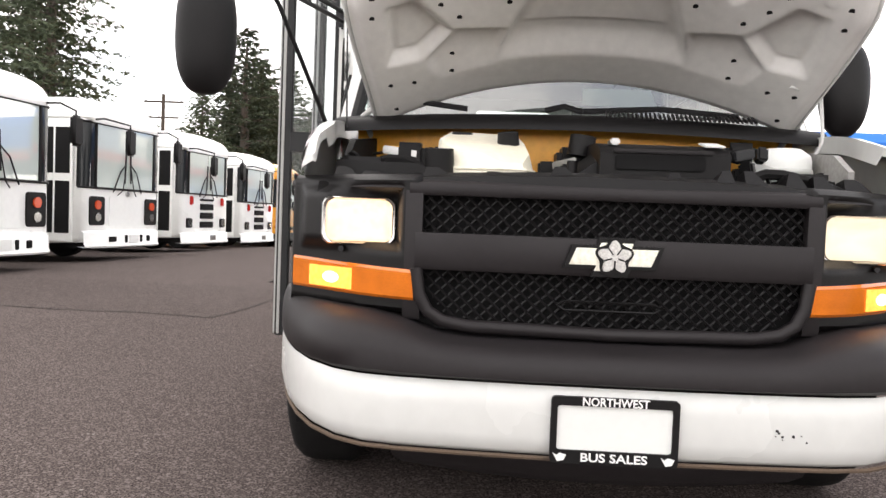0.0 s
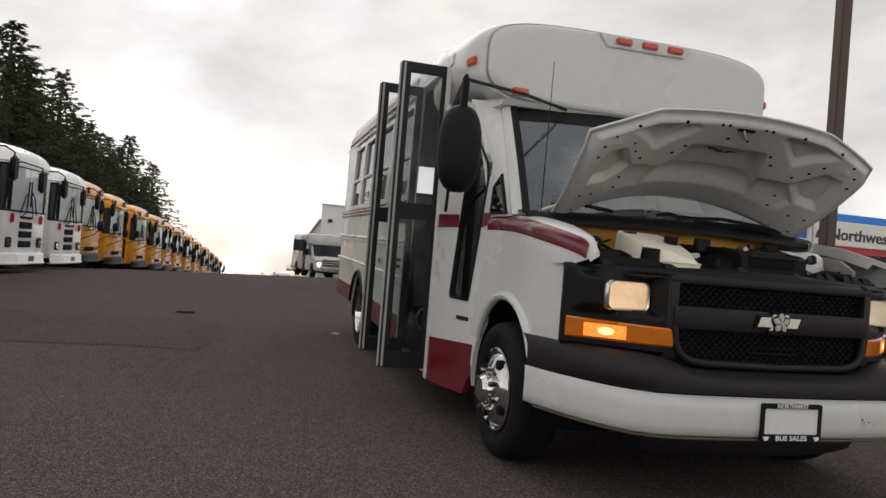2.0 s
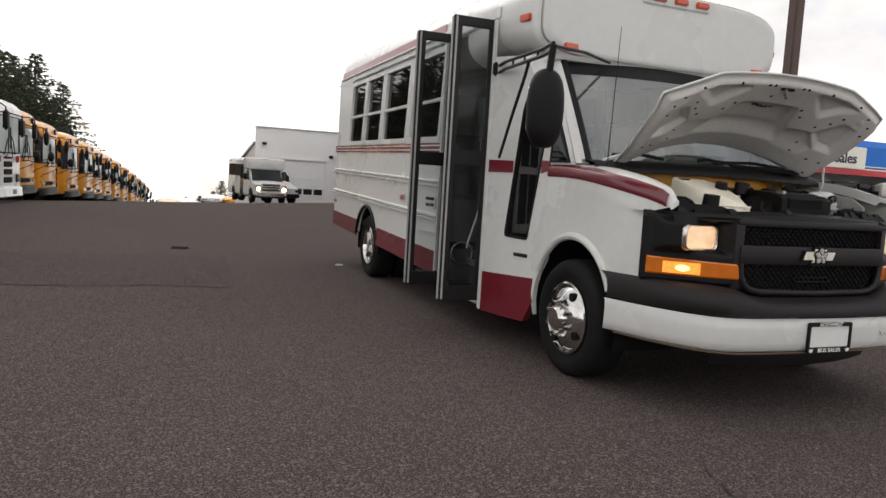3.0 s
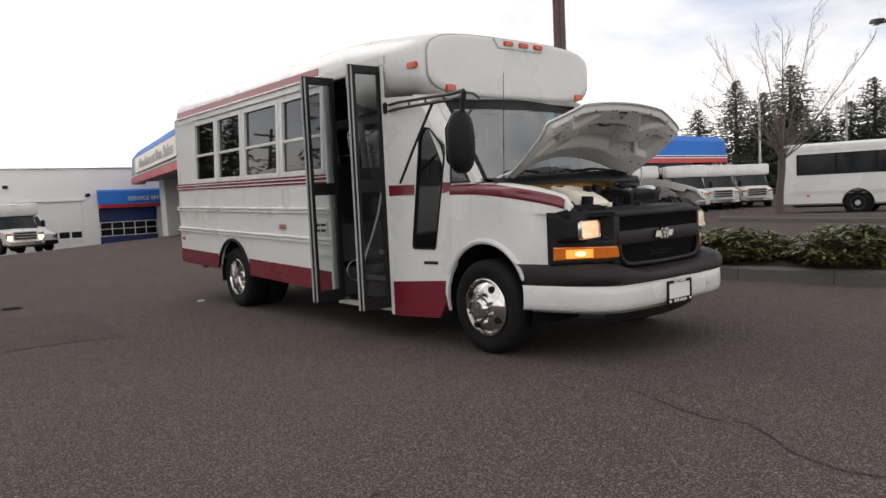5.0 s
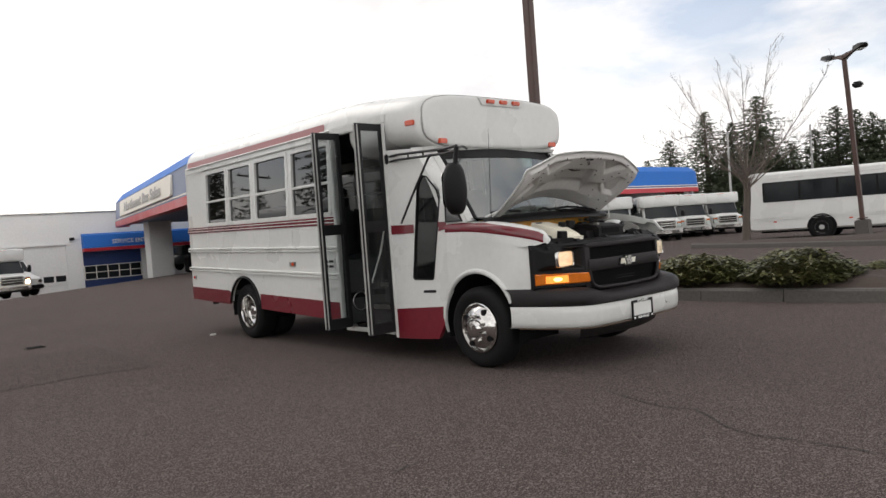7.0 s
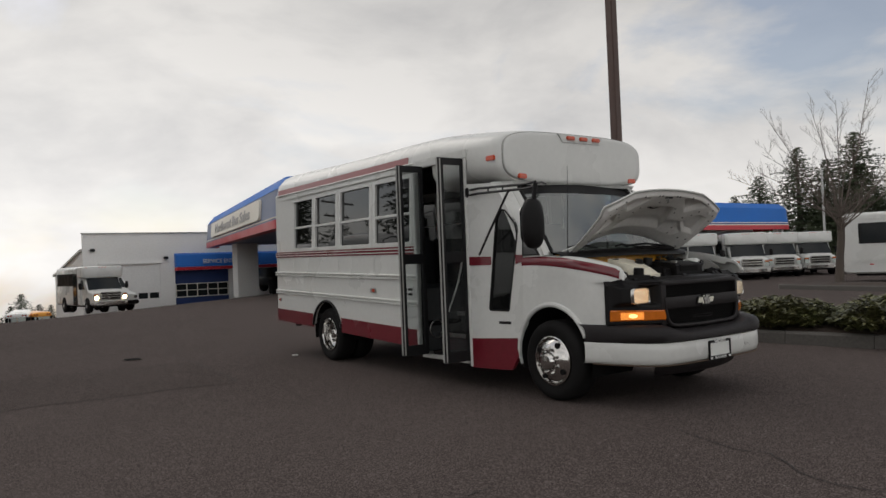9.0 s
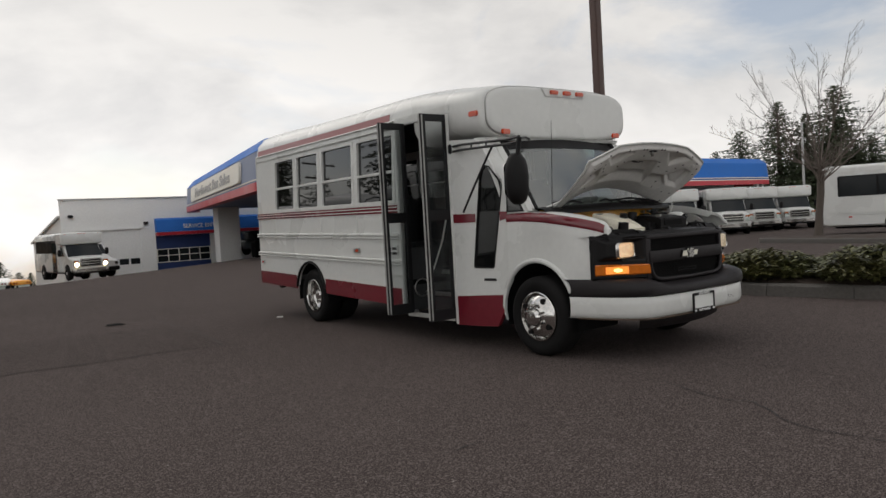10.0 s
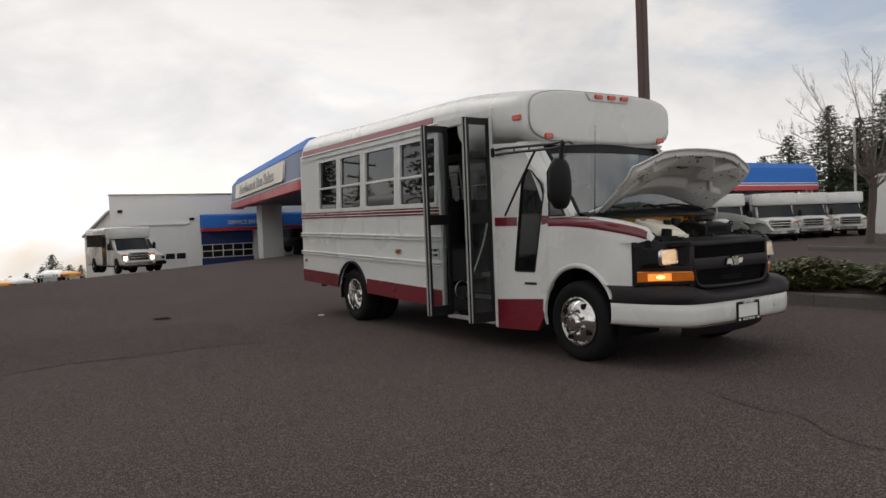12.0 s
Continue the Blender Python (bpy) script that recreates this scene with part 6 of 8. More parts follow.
        for k in range(3):
            part("grille_slat", new_box((0.0, 0.068, 0.69 + 0.05 * k), (0.94, 0.012, 0.012)), GREY_PLASTIC, g)
    else:
        part("grille_slot", new_box((0.0, 0.09, 1.39), (0.66, 0.04, 0.055), 0.01), DARK, t, "narrow dark air slot")
        for z in (1.21, 0.99, 0.76):
            g = part("grille_slot", new_box((0.0, 0.09, z), (0.66, 0.04, 0.155), 0.01), DARK, t, "dark grille opening")
            for k in range(3):
                part("grille_slat", new_box((0.0, 0.067, z - 0.05 + 0.05 * k), (0.64, 0.012, 0.012)), GREY_PLASTIC, g)
    # Deep bumper with a rolled top and lower lip.
    b0, b1 = (0.34, 0.66) if coach_style else (0.29, 0.57)
    bump = bmesh.new()
    sweep(bump, [[(1.21 * u, -0.10 + 0.19 * abs(u) ** 5 + d, z) for u in (j / 10 - 1 for j in range(21))] for z, d in ((b0 + 0.02, 0.16), (b0, 0.02), (b0 + 0.03, 0.0), (b0 + 0.07, 0.025), (b1 - 0.05, 0.03), (b1 - 0.02, 0.045), (b1, 0.09), (b1 + 0.01, 0.22))], closed=False)
    bumper = part("bumper", bump, BLACK_PLASTIC if school else paint, t, "black steel bumper" if school else "white bumper", smooth=40)
    if coach_style:
        for x, w, h in ((-0.62, 0.22, 0.10), (-0.20, 0.09, 0.15), (0.30, 0.08, 0.15), (0.55, 0.12, 0.12)):
            part("bumper_slot", new_box((x, -0.070, 0.50), (w, 0.03, h), 0.01), DARK, bumper)
        part("bumper_plate", new_box((0.05, -0.078, 0.50), (0.30, 0.02, 0.16), 0.008), FLEET_WHITE, bumper)
    elif not school:
        part("bumper_plate", new_box((0.05, -0.075, 0.43), (0.30, 0.02, 0.13), 0.008), STEEL, bumper)
    part("front_valance", new_box((0, 0.30, 0.42), (2.2, 0.5, 0.22), 0.02), DARK, t, "dark underside")
    if school:
        for x, y, m in ((-0.92, 0.10, RED_LENS), (0.92, 0.10, RED_LENS), (-0.62, 0.055, ORANGE_LENS), (0.62, 0.055, ORANGE_LENS)):
            hood_l = part("warning_lamp", new_cyl((x, y - 0.06, 2.75), (x, y + 0.12, 2.75), 0.105, n=18), BLACK_PLASTIC, roof_cap, "hooded warning lamp")
            part("lamp_lens", new_cyl((x, y - 0.068, 2.745), (x, y - 0.05, 2.745), 0.078, n=16), m, hood_l)
        part("black_rail", new_box((-1.235, 5.2, 1.05), (0.02, 9.2, 0.06), 0.006), BLACK_PLASTIC, t)
    for x in (-0.16, 0.0, 0.16):
        part("clearance_lamp", new_box((x, 0.19, H - 0.13), (0.11, 0.07, 0.045), 0.012), RED_LENS if not school else ORANGE_LENS, roof_cap)
    if not school:
        for s in (-1, 1):
            part("marker_lamp", new_box((s * 1.0, 0.12, 2.76), (0.10, 0.08, 0.06), 0.012), RED_LENS, roof_cap)
    # Folding entrance door on its right-hand side, just behind the corner.
    door = part("entrance_door", new_box((-1.225, 0.72, 1.52), (0.03, 0.76, 2.16), 0.01), paint, t, "glazed folding door")
    for z0, z1 in ((0.60, 1.56), (1.70, 2.54)):
        for y0, y1 in ((0.40, 0.70), (0.74, 1.04)):
            part("door_pane", new_box((-1.235, (y0 + y1) / 2, (z0 + z1) / 2), (0.025, y1 - y0, z1 - z0), 0.006), FAR_GLASS if school else DARK, door, "dark door pane")
    for k in range(9):
        for s in (-1, 1):
            y = 1.95 + 0.88 * k
            w = part("side_window", new_box((s * 1.205, y, 2.05), (0.02, 0.78, 0.72), 0.03), BLACK_PLASTIC, t, "black framed side window")
            part("pane", new_box((s * 1.213, y, 2.05), (0.012, 0.70, 0.64), 0.01), FAR_GLASS, w, smooth=0)
    for y in (2.2, 7.6):
        for s in (-1, 1):
            simple_wheel(t, s * 1.17, y, 0.48, s)
    part("underbody", new_box((0, 5.0, 0.40), (2.0, 9.0, 0.22), 0.02), DARK, t)
    return t


LIT_LAMP = glow_material("lit_parked_headlamp", (1.0, 0.74, 0.42), 14.0)


def cutaway_bus(label, lit, group):
    """A van-nosed white shuttle, its nose at the origin facing -y."""
    t = thing("parked_shuttle", Matrix.Identity(4), label, "bus", group)
    nose = bmesh.new()
    sweep(nose, [section_ring(0.02, 0.93, 0.50, 1.13, 0.16, inset=0.05), section_ring(0.10, 0.97, 0.45, 1.20, 0.20), section_ring(0.9, 1.0, 0.45, 1.33, 0.22), section_ring(1.15, 1.0, 0.45, 1.38, 0.22)])
    part("hood", nose, WHITE, t, "white hood and fenders", smooth=45)
    cabm = bmesh.new()
    sweep(cabm, [section_ring(0.95, 1.0, 0.40, 1.30, 0.10), section_ring(1.55, 1.02, 0.40, 1.98, 0.14), section_ring(2.2, 1.04, 0.40, 2.02, 0.14)])
    part("cab", cabm, WHITE, t, "white cab", smooth=40)
    ws = bmesh.new()
    sweep(ws, [[(w * (j / 5 - 1), y - 0.07 * (1 - (j / 5 - 1) ** 2), z) for j in range(11)] for y, z, w in ((0.905, 1.32, 0.93), (1.43, 1.99, 0.88))], closed=False)
    part("windscreen", ws, FAR_GLASS, t, "raked windscreen", smooth=60)
    body = bmesh.new()
    sweep(body, [section_ring(1.92, 1.16, 0.42, 2.62, 0.22, inset=0.02), section_ring(2.05, 1.16, 0.40, 2.70, 0.24), section_ring(6.6, 1.16, 0.40, 2.70, 0.24), section_ring(6.7, 1.16, 0.5, 2.62, 0.24, inset=0.03)])
    part("body", body, WHITE, t, "white passenger body", smooth=40)
    cap = bmesh.new()
    sweep(cap, [super_ring(2.3, 1.165, 0.350, 2.358, 11, 48), super_ring(1.46, 1.160, 0.350, 2.355, 11, 48), super_ring(1.37, 1.145, 0.335, 2.350, 10, 48), super_ring(1.33, 1.10, 0.29, 2.345, 9, 48)])
    c = part("front_cap", cap, WHITE, t, "white roof cap", smooth=60)
    for x in (-0.16, 0.0, 0.16):
        part("clearance_lamp", new_box((x, 1.36, 2.63), (0.10, 0.07, 0.035), 0.006), ORANGE_LENS, c)
    for x in (-0.9, 0.9):
        part("marker_lamp", new_box((x, 1.36, 2.62), (0.10, 0.07, 0.035), 0.01), ORANGE_LENS, c)
    g = part("grille", new_box((0, -0.01, 0.96), (1.16, 0.08, 0.46), 0.05), CHROME, t, "chrome grille frame")
    for k in range(3):
        part("grille_slot", new_box((0, -0.05, 0.82 + 0.135 * k), (1.02, 0.02, 0.085), 0.012), DARK, g)
    for s in (-1, 1):
        lamp = part("headlamp", new_box((s * 0.77, 0.03, 0.92), (0.34, 0.08, 0.36), 0.05), CHROME, t, "chrome ringed headlamp")
        part("headlamp_lens", new_cyl((s * 0.77, -0.035, 0.86), (s * 0.77, 0.0, 0.86), 0.115, n=20), LIT_LAMP if lit else PAINTED_SKY_GLASS, lamp, "lit headlamp" if lit else "")
        part("turn_lamp", new_box((s * 0.79, -0.010, 1.04), (0.24, 0.03, 0.08), 0.015), AMBER, t)
        part("side_glass", plate([(1.35, 1.36), (2.0, 1.36), (2.0, 1.90), (1.66, 1.90)], 0.01, lambda y, z, d, s=s: (s * (1.022 - d + 0.006), y, z)), FAR_GLASS, t, smooth=0)
        m = part("mirror", egg((s * 1.30, 1.15, 1.55), 0.10, 0.07, 0.20, 3.0), BLACK_PLASTIC, t, "black mirror", smooth=60)
        part("mirror_arm", new_tube([(s * 1.0, 1.35, 1.40), (s * 1.28, 1.18, 1.45)], 0.02, 6), BLACK_METAL, m)
        win = part("side_window", new_box((s * 1.15, 4.55, 1.93), (0.03, 3.5, 0.74), 0.05), BLACK_PLASTIC, t, "black side window strip")
        for k in range(4):
            part("pane", new_box((s * 1.162, 3.25 + 0.87 * k, 1.93), (0.012, 0.80, 0.64), 0.01), BLACK_PLASTIC, win, smooth=0)
        for y in (0.95, 4.9):
            # Solid dark disc painted as the shaded wheel well.
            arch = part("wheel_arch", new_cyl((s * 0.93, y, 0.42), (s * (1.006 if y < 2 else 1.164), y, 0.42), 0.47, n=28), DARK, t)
            simple_wheel(t, s * (1.03 if y < 2 else 1.19), y, 0.38, s)
    d = part("entrance_door", new_box((-1.162, 2.62, 1.35), (0.03, 0.78, 1.85), 0.01), BLACK_METAL, t, "dark entrance door")
    part("door_pane", new_box((-1.172, 2.62, 1.40), (0.02, 0.64, 1.55), 0.01), FAR_GLASS, d)
    bump = bmesh.new()
    sweep(bump, [[(1.0 * u, -0.08 + 0.20 * abs(u) ** 3 + dd, z) for u in (j / 7 - 1 for j in range(15))] for z, dd in ((0.42, 0.08), (0.43, 0.0), (0.62, 0.0), (0.64, 0.10))], closed=False)
    part("bumper", bump, CHROME, t, "chrome bumper", smooth=50)
    part("valance", new_box((0, 0.15, 0.40), (1.7, 0.2, 0.16), 0.03), BLACK_PLASTIC, t)
    part("underbody", new_box((0, 3.6, 0.42), (1.7, 6.0, 0.2), 0.02), DARK, t)
    return t


def at_ground(x, y, heading=0.0, dz=0.0):
    """A pose on the ground; heading turns the nose from -y, to the left as seen from above."""
    return pose(x, y, ground_height(x, y) + dz, 0, 0, heading)


NOSE_X, HEADING = -7.30, 83


def in_row(x, y):
    """A place in the row, nose on x, standing at the height of its front axle."""
    return pose(x, y, ground_height(x - 2.2, y), 0, 0, HEADING)


# Row along the fence line: two white coaches, two white buses, then yellow school buses.
coach_bus = flat_nose_bus(FLEET_WHITE, "white flat-nosed bus with black lamp clusters, parked in the row", False, True)
coach_bus.matrix_world = in_row(NOSE_X, 8.3)
copy_thing(coach_bus, in_row(NOSE_X, 12.25))
white_bus = flat_nose_bus(FLEET_WHITE, "white flat-nosed bus with slotted grille, parked in the row", False, False)
white_bus.matrix_world = in_row(NOSE_X, 16.55)
copy_thing(white_bus, in_row(NOSE_X, 21.0))
yellow_bus = flat_nose_bus(YELLOW, "yellow flat-nosed school bus with black bumper, parked in the row", True, False)
yellow_bus.matrix_world = in_row(-7.48, 25.0)
for y, x in ((29.3, -7.30), (33.6, -6.9), (37.9, -6.6), (42.2, -6.45), (46.5, -6.2), (50.8, -5.85), (55.1, -5.5), (59.4, -5.1), (63.7, -4.85)):
    copy_thing(yellow_bus, in_row(x, y))
# Buses on the lower part of the lot; little more than their roofs shows over the crest.
far_white = copy_thing(white_bus, at_ground(1.0, 105.0, 4))
far_white["label"] = "white bus parked beyond the crest of the lot"
white_roofed = flat_nose_bus(YELLOW, "yellow school bus with a white roof beyond the crest", True, False, FLEET_WHITE)
white_roofed.matrix_world = at_ground(3.2, 98.0, -8)
for x, y, h in ((-1.2, 106.0, 6), (6.6, 104.0, 10), (-4.6, 69.5, HEADING), (-4.4, 75.0, HEADING)):
    far_bus = copy_thing(yellow_bus, at_ground(x, y, h))
    far_bus["label"] = "distant yellow school bus on the lower part of the lot"

lit_bus = cutaway_bus("white shuttle bus with lit headlamps, parked before the garage", True, "")
lit_bus.matrix_world = at_ground(2.72, 40.0, 7) @ Matrix.Diagonal((0.97, 0.97, 0.97, 1))
van = cutaway_bus("white shuttle bus with chrome grille, parked before the showroom", False, "parked white shuttles")
van.matrix_world = at_ground(32.0, 19.1, -46)
for x, y in ((28.4, 19.9), (35.9, 19.4), (38.9, 18.8)):
    copy_thing(van, at_ground(x, y, -46))
copy_thing(van, at_ground(42.0, 15.5, -60))


def long_coach():
    """A long white coach seen from its side, nose towards -y, tail at y = 11."""
    t = thing("coach", Matrix.Identity(4), "long white coach with a dark window band, parked", "bus")
    H = 3.25
    body = bmesh.new()
    sweep(body, [section_ring(0.0, 1.25, 0.6, H - 0.25, 0.3, inset=0.10), section_ring(0.2, 1.25, 0.42, H - 0.05, 0.22), section_ring(10.9, 1.25, 0.42, H, 0.22), section_ring(11.05, 1.25, 0.50, H - 0.08, 0.22, inset=0.05)])
    part("body", body, WHITE, t, "white coach body", smooth=40)
    for s in (-1, 1):
        band = part("window_band", new_box((s * 1.232, 5.6, 2.28), (0.05, 9.6, 0.95), 0.03), BLACK_PLASTIC, t, "dark window band")
        for k in range(6):
            part("pane", new_box((s * 1.258, 1.65 + 1.58 * k, 2.28), (0.012, 1.50, 0.86), 0.01), FAR_GLASS, band, smooth=0)
        for z in (1.05, 0.95):
            part("body_moulding", new_box((s * 1.253, 5.6, z), (0.02, 10.4, 0.02), 0.004), WHITE, t)
        part("roof_rail", new_box((s * 1.20, 5.6, 2.93), (0.05, 10.6, 0.05), 0.015), WHITE, t)
        for y in (2.3, 7.9):
            # The shaded hollow of the arch is a solid dark disc.
            part("wheel_arch", new_cyl((s * 1.0, y, 0.50), (s * 1.262, y, 0.50), 0.60, n=32), DARK, t)
            part("arch_trim", new_tube([(s * 1.262, y + 0.61 * math.cos(a), 0.50 + 0.61 * math.sin(a)) for a in (math.pi * k / 14 for k in range(15))], 0.025, 6), BLACK_PLASTIC, t)
            simple_wheel(t, s * 1.315, y, 0.49, s)
        for y in (6.7, 9.9):
            part("side_marker", new_box((s * 1.258, y, 0.85), (0.02, 0.14, 0.06), 0.006), ORANGE_LENS if y < 8 else RED_LENS, t)
    part("windscreen", new_box((0, 0.06, 2.1), (2.1, 0.06, 1.3), 0.04), FAR_GLASS, t)
    part("underbody", new_box((0, 5.6, 0.42), (2.1, 10, 0.2), 0.02), DARK, t)
    part("bumper", new_box((0, 11.05, 0.62), (2.4, 0.12, 0.25), 0.04), WHITE, t)
    return t


coach = long_coach()
tail = Vector((29.33, 13.05))
coach.matrix_world = pose(tail.x + 11.0 * 0.205 + 1.2, tail.y - 11.0 * 0.979, ground_height(31, 6) - 0.02, 0, 0, 12)


def pickup():
    t = thing("pickup_truck", Matrix.Identity(4), "dark grey pickup truck parked under the canopy", "truck")
    paint = material("grey_truck_paint", (0.06, 0.065, 0.07), 0.25, vary=0.1, coat=0.5)
    bm = bmesh.new()
    sweep(bm, [section_ring(0.0, 0.95, 0.5, 1.05, 0.14, inset=0.06), section_ring(0.15, 0.97, 0.45, 1.12, 0.16), section_ring(5.2, 0.97, 0.45, 1.12, 0.12), section_ring(5.3, 0.97, 0.5, 1.08, 0.12, inset=0.03)])
    part("body", bm, paint, t, smooth=45)
    cb = bmesh.new()
    sweep(cb, [section_ring(1.2, 0.9, 1.0, 1.14, 0.06), section_ring(1.8, 0.86, 1.0, 1.72, 0.14), section_ring(3.3, 0.86, 1.0, 1.74, 0.14), section_ring(3.6, 0.9, 1.0, 1.15, 0.06)])
    part("cab", cb, FAR_GLASS, t, "dark glazed cab", smooth=45)
    part("roof", new_box((0, 2.55, 1.75), (1.55, 1.5, 0.06), 0.03), paint, t)
    g = part("grille", new_box((0, -0.01, 0.85), (1.2, 0.06, 0.32), 0.03), CHROME, t, "chrome grille")
    part("bumper", new_box((0, -0.06, 0.55), (1.85, 0.16, 0.2), 0.05), CHROME, t)
    for s in (-1, 1):
        part("headlamp", new_box((s * 0.76, 0.0, 0.90), (0.28, 0.08, 0.2), 0.03), CHROME, t)
        for y in (0.95, 4.2):
            simple_wheel(t, s * 0.95, y, 0.38, s)
    return t


truck = pickup()
truck.matrix_world = at_ground(15.6, 44.0, 20)


def service_van():
    """A tall white delivery van, nose at the origin facing -y."""
    t = thing("delivery_van", Matrix.Identity(4), "white delivery van with dark bumper, parked before the garage", "van")
    bm = bmesh.new()
    sweep(bm, [section_ring(0.0, 0.90, 0.40, 0.95, 0.16, inset=0.05), section_ring(0.12, 0.94, 0.36, 1.05, 0.18), section_ring(0.75, 0.96, 0.36, 1.22, 0.20), section_ring(1.45, 0.97, 0.36, 2.10, 0.25), section_ring(4.9, 0.97, 0.36, 2.20, 0.20), section_ring(5.0, 0.97, 0.45, 2.12, 0.20, inset=0.03)])
    part("body", bm, WHITE, t, "white van body", smooth=40)
    part("windscreen", plate([(-0.78, 0.0), (0.78, 0.0), (0.68, 0.80), (-0.68, 0.80)], 0.02, lambda x, b, d: (x, 0.83 + 0.60 * b - d, 1.28 + 0.92 * b)), FAR_GLASS, t, smooth=0)
    part("bumper", new_box((0, -0.02, 0.50), (1.8, 0.16, 0.24), 0.05), BLACK_PLASTIC, t, "black bumper")
    for s in (-1, 1):
        part("headlamp", new_box((s * 0.70, 0.0, 0.82), (0.26, 0.10, 0.18), 0.04), CHROME, t)
        part("side_glass", new_box((s * 0.955, 1.75, 1.55), (0.03, 0.75, 0.50), 0.03), FAR_GLASS, t)
        part("side_stripe", new_box((s * 0.965, 3.4, 1.75), (0.02, 1.4, 0.10), 0.004), RED_PAINT, t, "red side stripe")
        for y in (0.85, 4.0):
            part("wheel_arch", new_cyl((s * 0.80, y, 0.36), (s * 0.976, y, 0.36), 0.40, n=24), DARK, t)
            simple_wheel(t, s * 0.99, y, 0.33, s)
    return t


service_van().matrix_world = at_ground(4.25, 43.6, 25)


# Service garage, showroom with its blue band, canopy.
BLUE = material("blue_fascia", (0.035, 0.17, 0.56), 0.6, vary=0.12, scale=2, spec=0.15)
DEEP_BLUE = material("deep_blue_door", (0.02, 0.045, 0.16), 0.45, vary=0.15, scale=2)
RED_BAND = material("red_band", (0.50, 0.03, 0.045), 0.4, vary=0.1, scale=2)
WALL_WHITE = material("white_render", (0.86, 0.86, 0.84), 0.8, vary=0.1, scale=1.5, bump=0.1, bump_scale=30)
CREAM = material("sign_face", (0.84, 0.81, 0.72), 0.5, vary=0.08, scale=1)
GREY_BAND = material("grey_blue_fascia", (0.27, 0.31, 0.42), 0.6, vary=0.1, scale=2, spec=0.2)
SIGN_DARK = material("sign_letters", (0.05, 0.05, 0.08), 0.5)


FADED = material("faded_letters", (0.50, 0.49, 0.48), 0.6, vary=0.2, scale=2)


def garage():
    y, zb, zt = 50.0, -1.55, 4.22
    t = thing("service_garage", pose(0, 0, 0), "white rendered service garage with a roll-up door", "building")
    wall = panel([(2.95, zb), (30.0, zb), (30.0, zt), (2.95, zt)], [[(4.1, zb + 0.02), (7.95, zb + 0.02), (7.95, 2.05), (4.1, 2.05)], [(8.98, zb + 0.02), (12.9, zb + 0.02), (12.9, 1.5), (8.98, 1.5)], [(14.6, zb + 0.02), (18.2, zb + 0.02), (18.2, 1.5), (14.6, 1.5)]], lambda x, z, d: (x, y + d, z), 0.25)
    part("front_wall", wall, WALL_WHITE, t, "white rendered wall", smooth=0)
    side = [(50.252, -3.0), (63.0, -3.0), (63.0, 1.45), (50.252, 3.05)]
    part("side_wall", plate(side, 0.25, lambda a, z, d: (2.955 + d, a, z)), WALL_WHITE, t, smooth=0)
    roof_bm = bmesh.new()
    sweep(roof_bm, [[(x, 50.26, 3.06), (x, 63.3, 1.42), (x, 63.3, 1.56), (x, 50.26, 3.20)] for x in (2.80, 30.0)])
    part("roof", roof_bm, STEEL, t, "sloping metal roof behind the parapet", smooth=0)
    part("parapet_cap", new_box((16.5, y + 0.1, zt + 0.03), (27.2, 0.4, 0.08), 0.01), STEEL, t)
    door = part("roll_up_door", new_box((6.02, y + 0.14, (zb + 2.05) / 2), (3.86, 0.06, 2.05 - zb)), WALL_WHITE, t, "white sectional roll-up door")
    for k in range(8):
        part("door_section", new_box((6.02, y + 0.10, zb + 0.23 + 0.44 * k), (3.82, 0.05, 0.405), 0.015), WALL_WHITE, door)
    for k in range(5):
        part("door_pane", new_box((4.52 + 0.75 * k, y + 0.07, -0.18), (0.62, 0.03, 0.40), 0.01), FAR_GLASS, door, "dark door window")
    part("door_trim", new_box((6.02, y - 0.02, 2.14), (4.3, 0.12, 0.14), 0.01), WALL_WHITE, t)
    blue = part("blue_roll_up_door", new_box((10.94, y + 0.14, (zb + 1.5) / 2), (3.94, 0.06, 1.5 - zb)), DEEP_BLUE, t, "dark blue roll-up door with a window grid")
    for k in range(5):
        for r in range(2):
            part("door_pane", new_box((9.42 + 0.76 * k, y + 0.09, -0.17 + 0.46 * r), (0.68, 0.05, 0.40), 0.01), FAR_GLASS, blue)
    for z in (-0.42, 0.06, 0.52):
        part("door_bar", new_box((10.94, y + 0.07, z), (3.90, 0.05, 0.05)), CREAM, blue)
    for k in range(6):
        part("door_bar", new_box((9.04 + 0.76 * k, y + 0.075, 0.05), (0.05, 0.05, 0.96)), CREAM, blue)
    part("blue_roll_up_door", new_box((16.4, y + 0.14, (zb + 1.5) / 2), (3.6, 0.06, 1.5 - zb)), WALL_WHITE, t)
    awn = bmesh.new()
    sweep(awn, [[(x, y - 0.02, 2.75), (x, y - 0.45, 2.62), (x, y - 0.62, 1.75), (x, y - 0.02, 1.75)] for x in (8.95, 20.0)])
    a = part("awning", awn, BLUE, t, "blue fascia awning", smooth=0)
    part("awning_band", new_box((14.48, y - 0.34, 1.62), (11.08, 0.62, 0.22), 0.02), RED_BAND, a, "red lower band")
    lettering("SERVICE ENTRANCE", 0.42, Matrix.Translation((12.6, y - 0.60, 2.10)) @ pose(0, 0, 0, 80, 0, 0), CREAM, a, 3.6, label="pale lettering")
    for x, z in ((3.55, 3.1), (8.35, 2.45)):
        l = part("wall_lamp", new_box((x, y - 0.10, z), (0.3, 0.2, 0.2), 0.03), BLACK_METAL, t, "dark wall lamp")
    return t


garage()


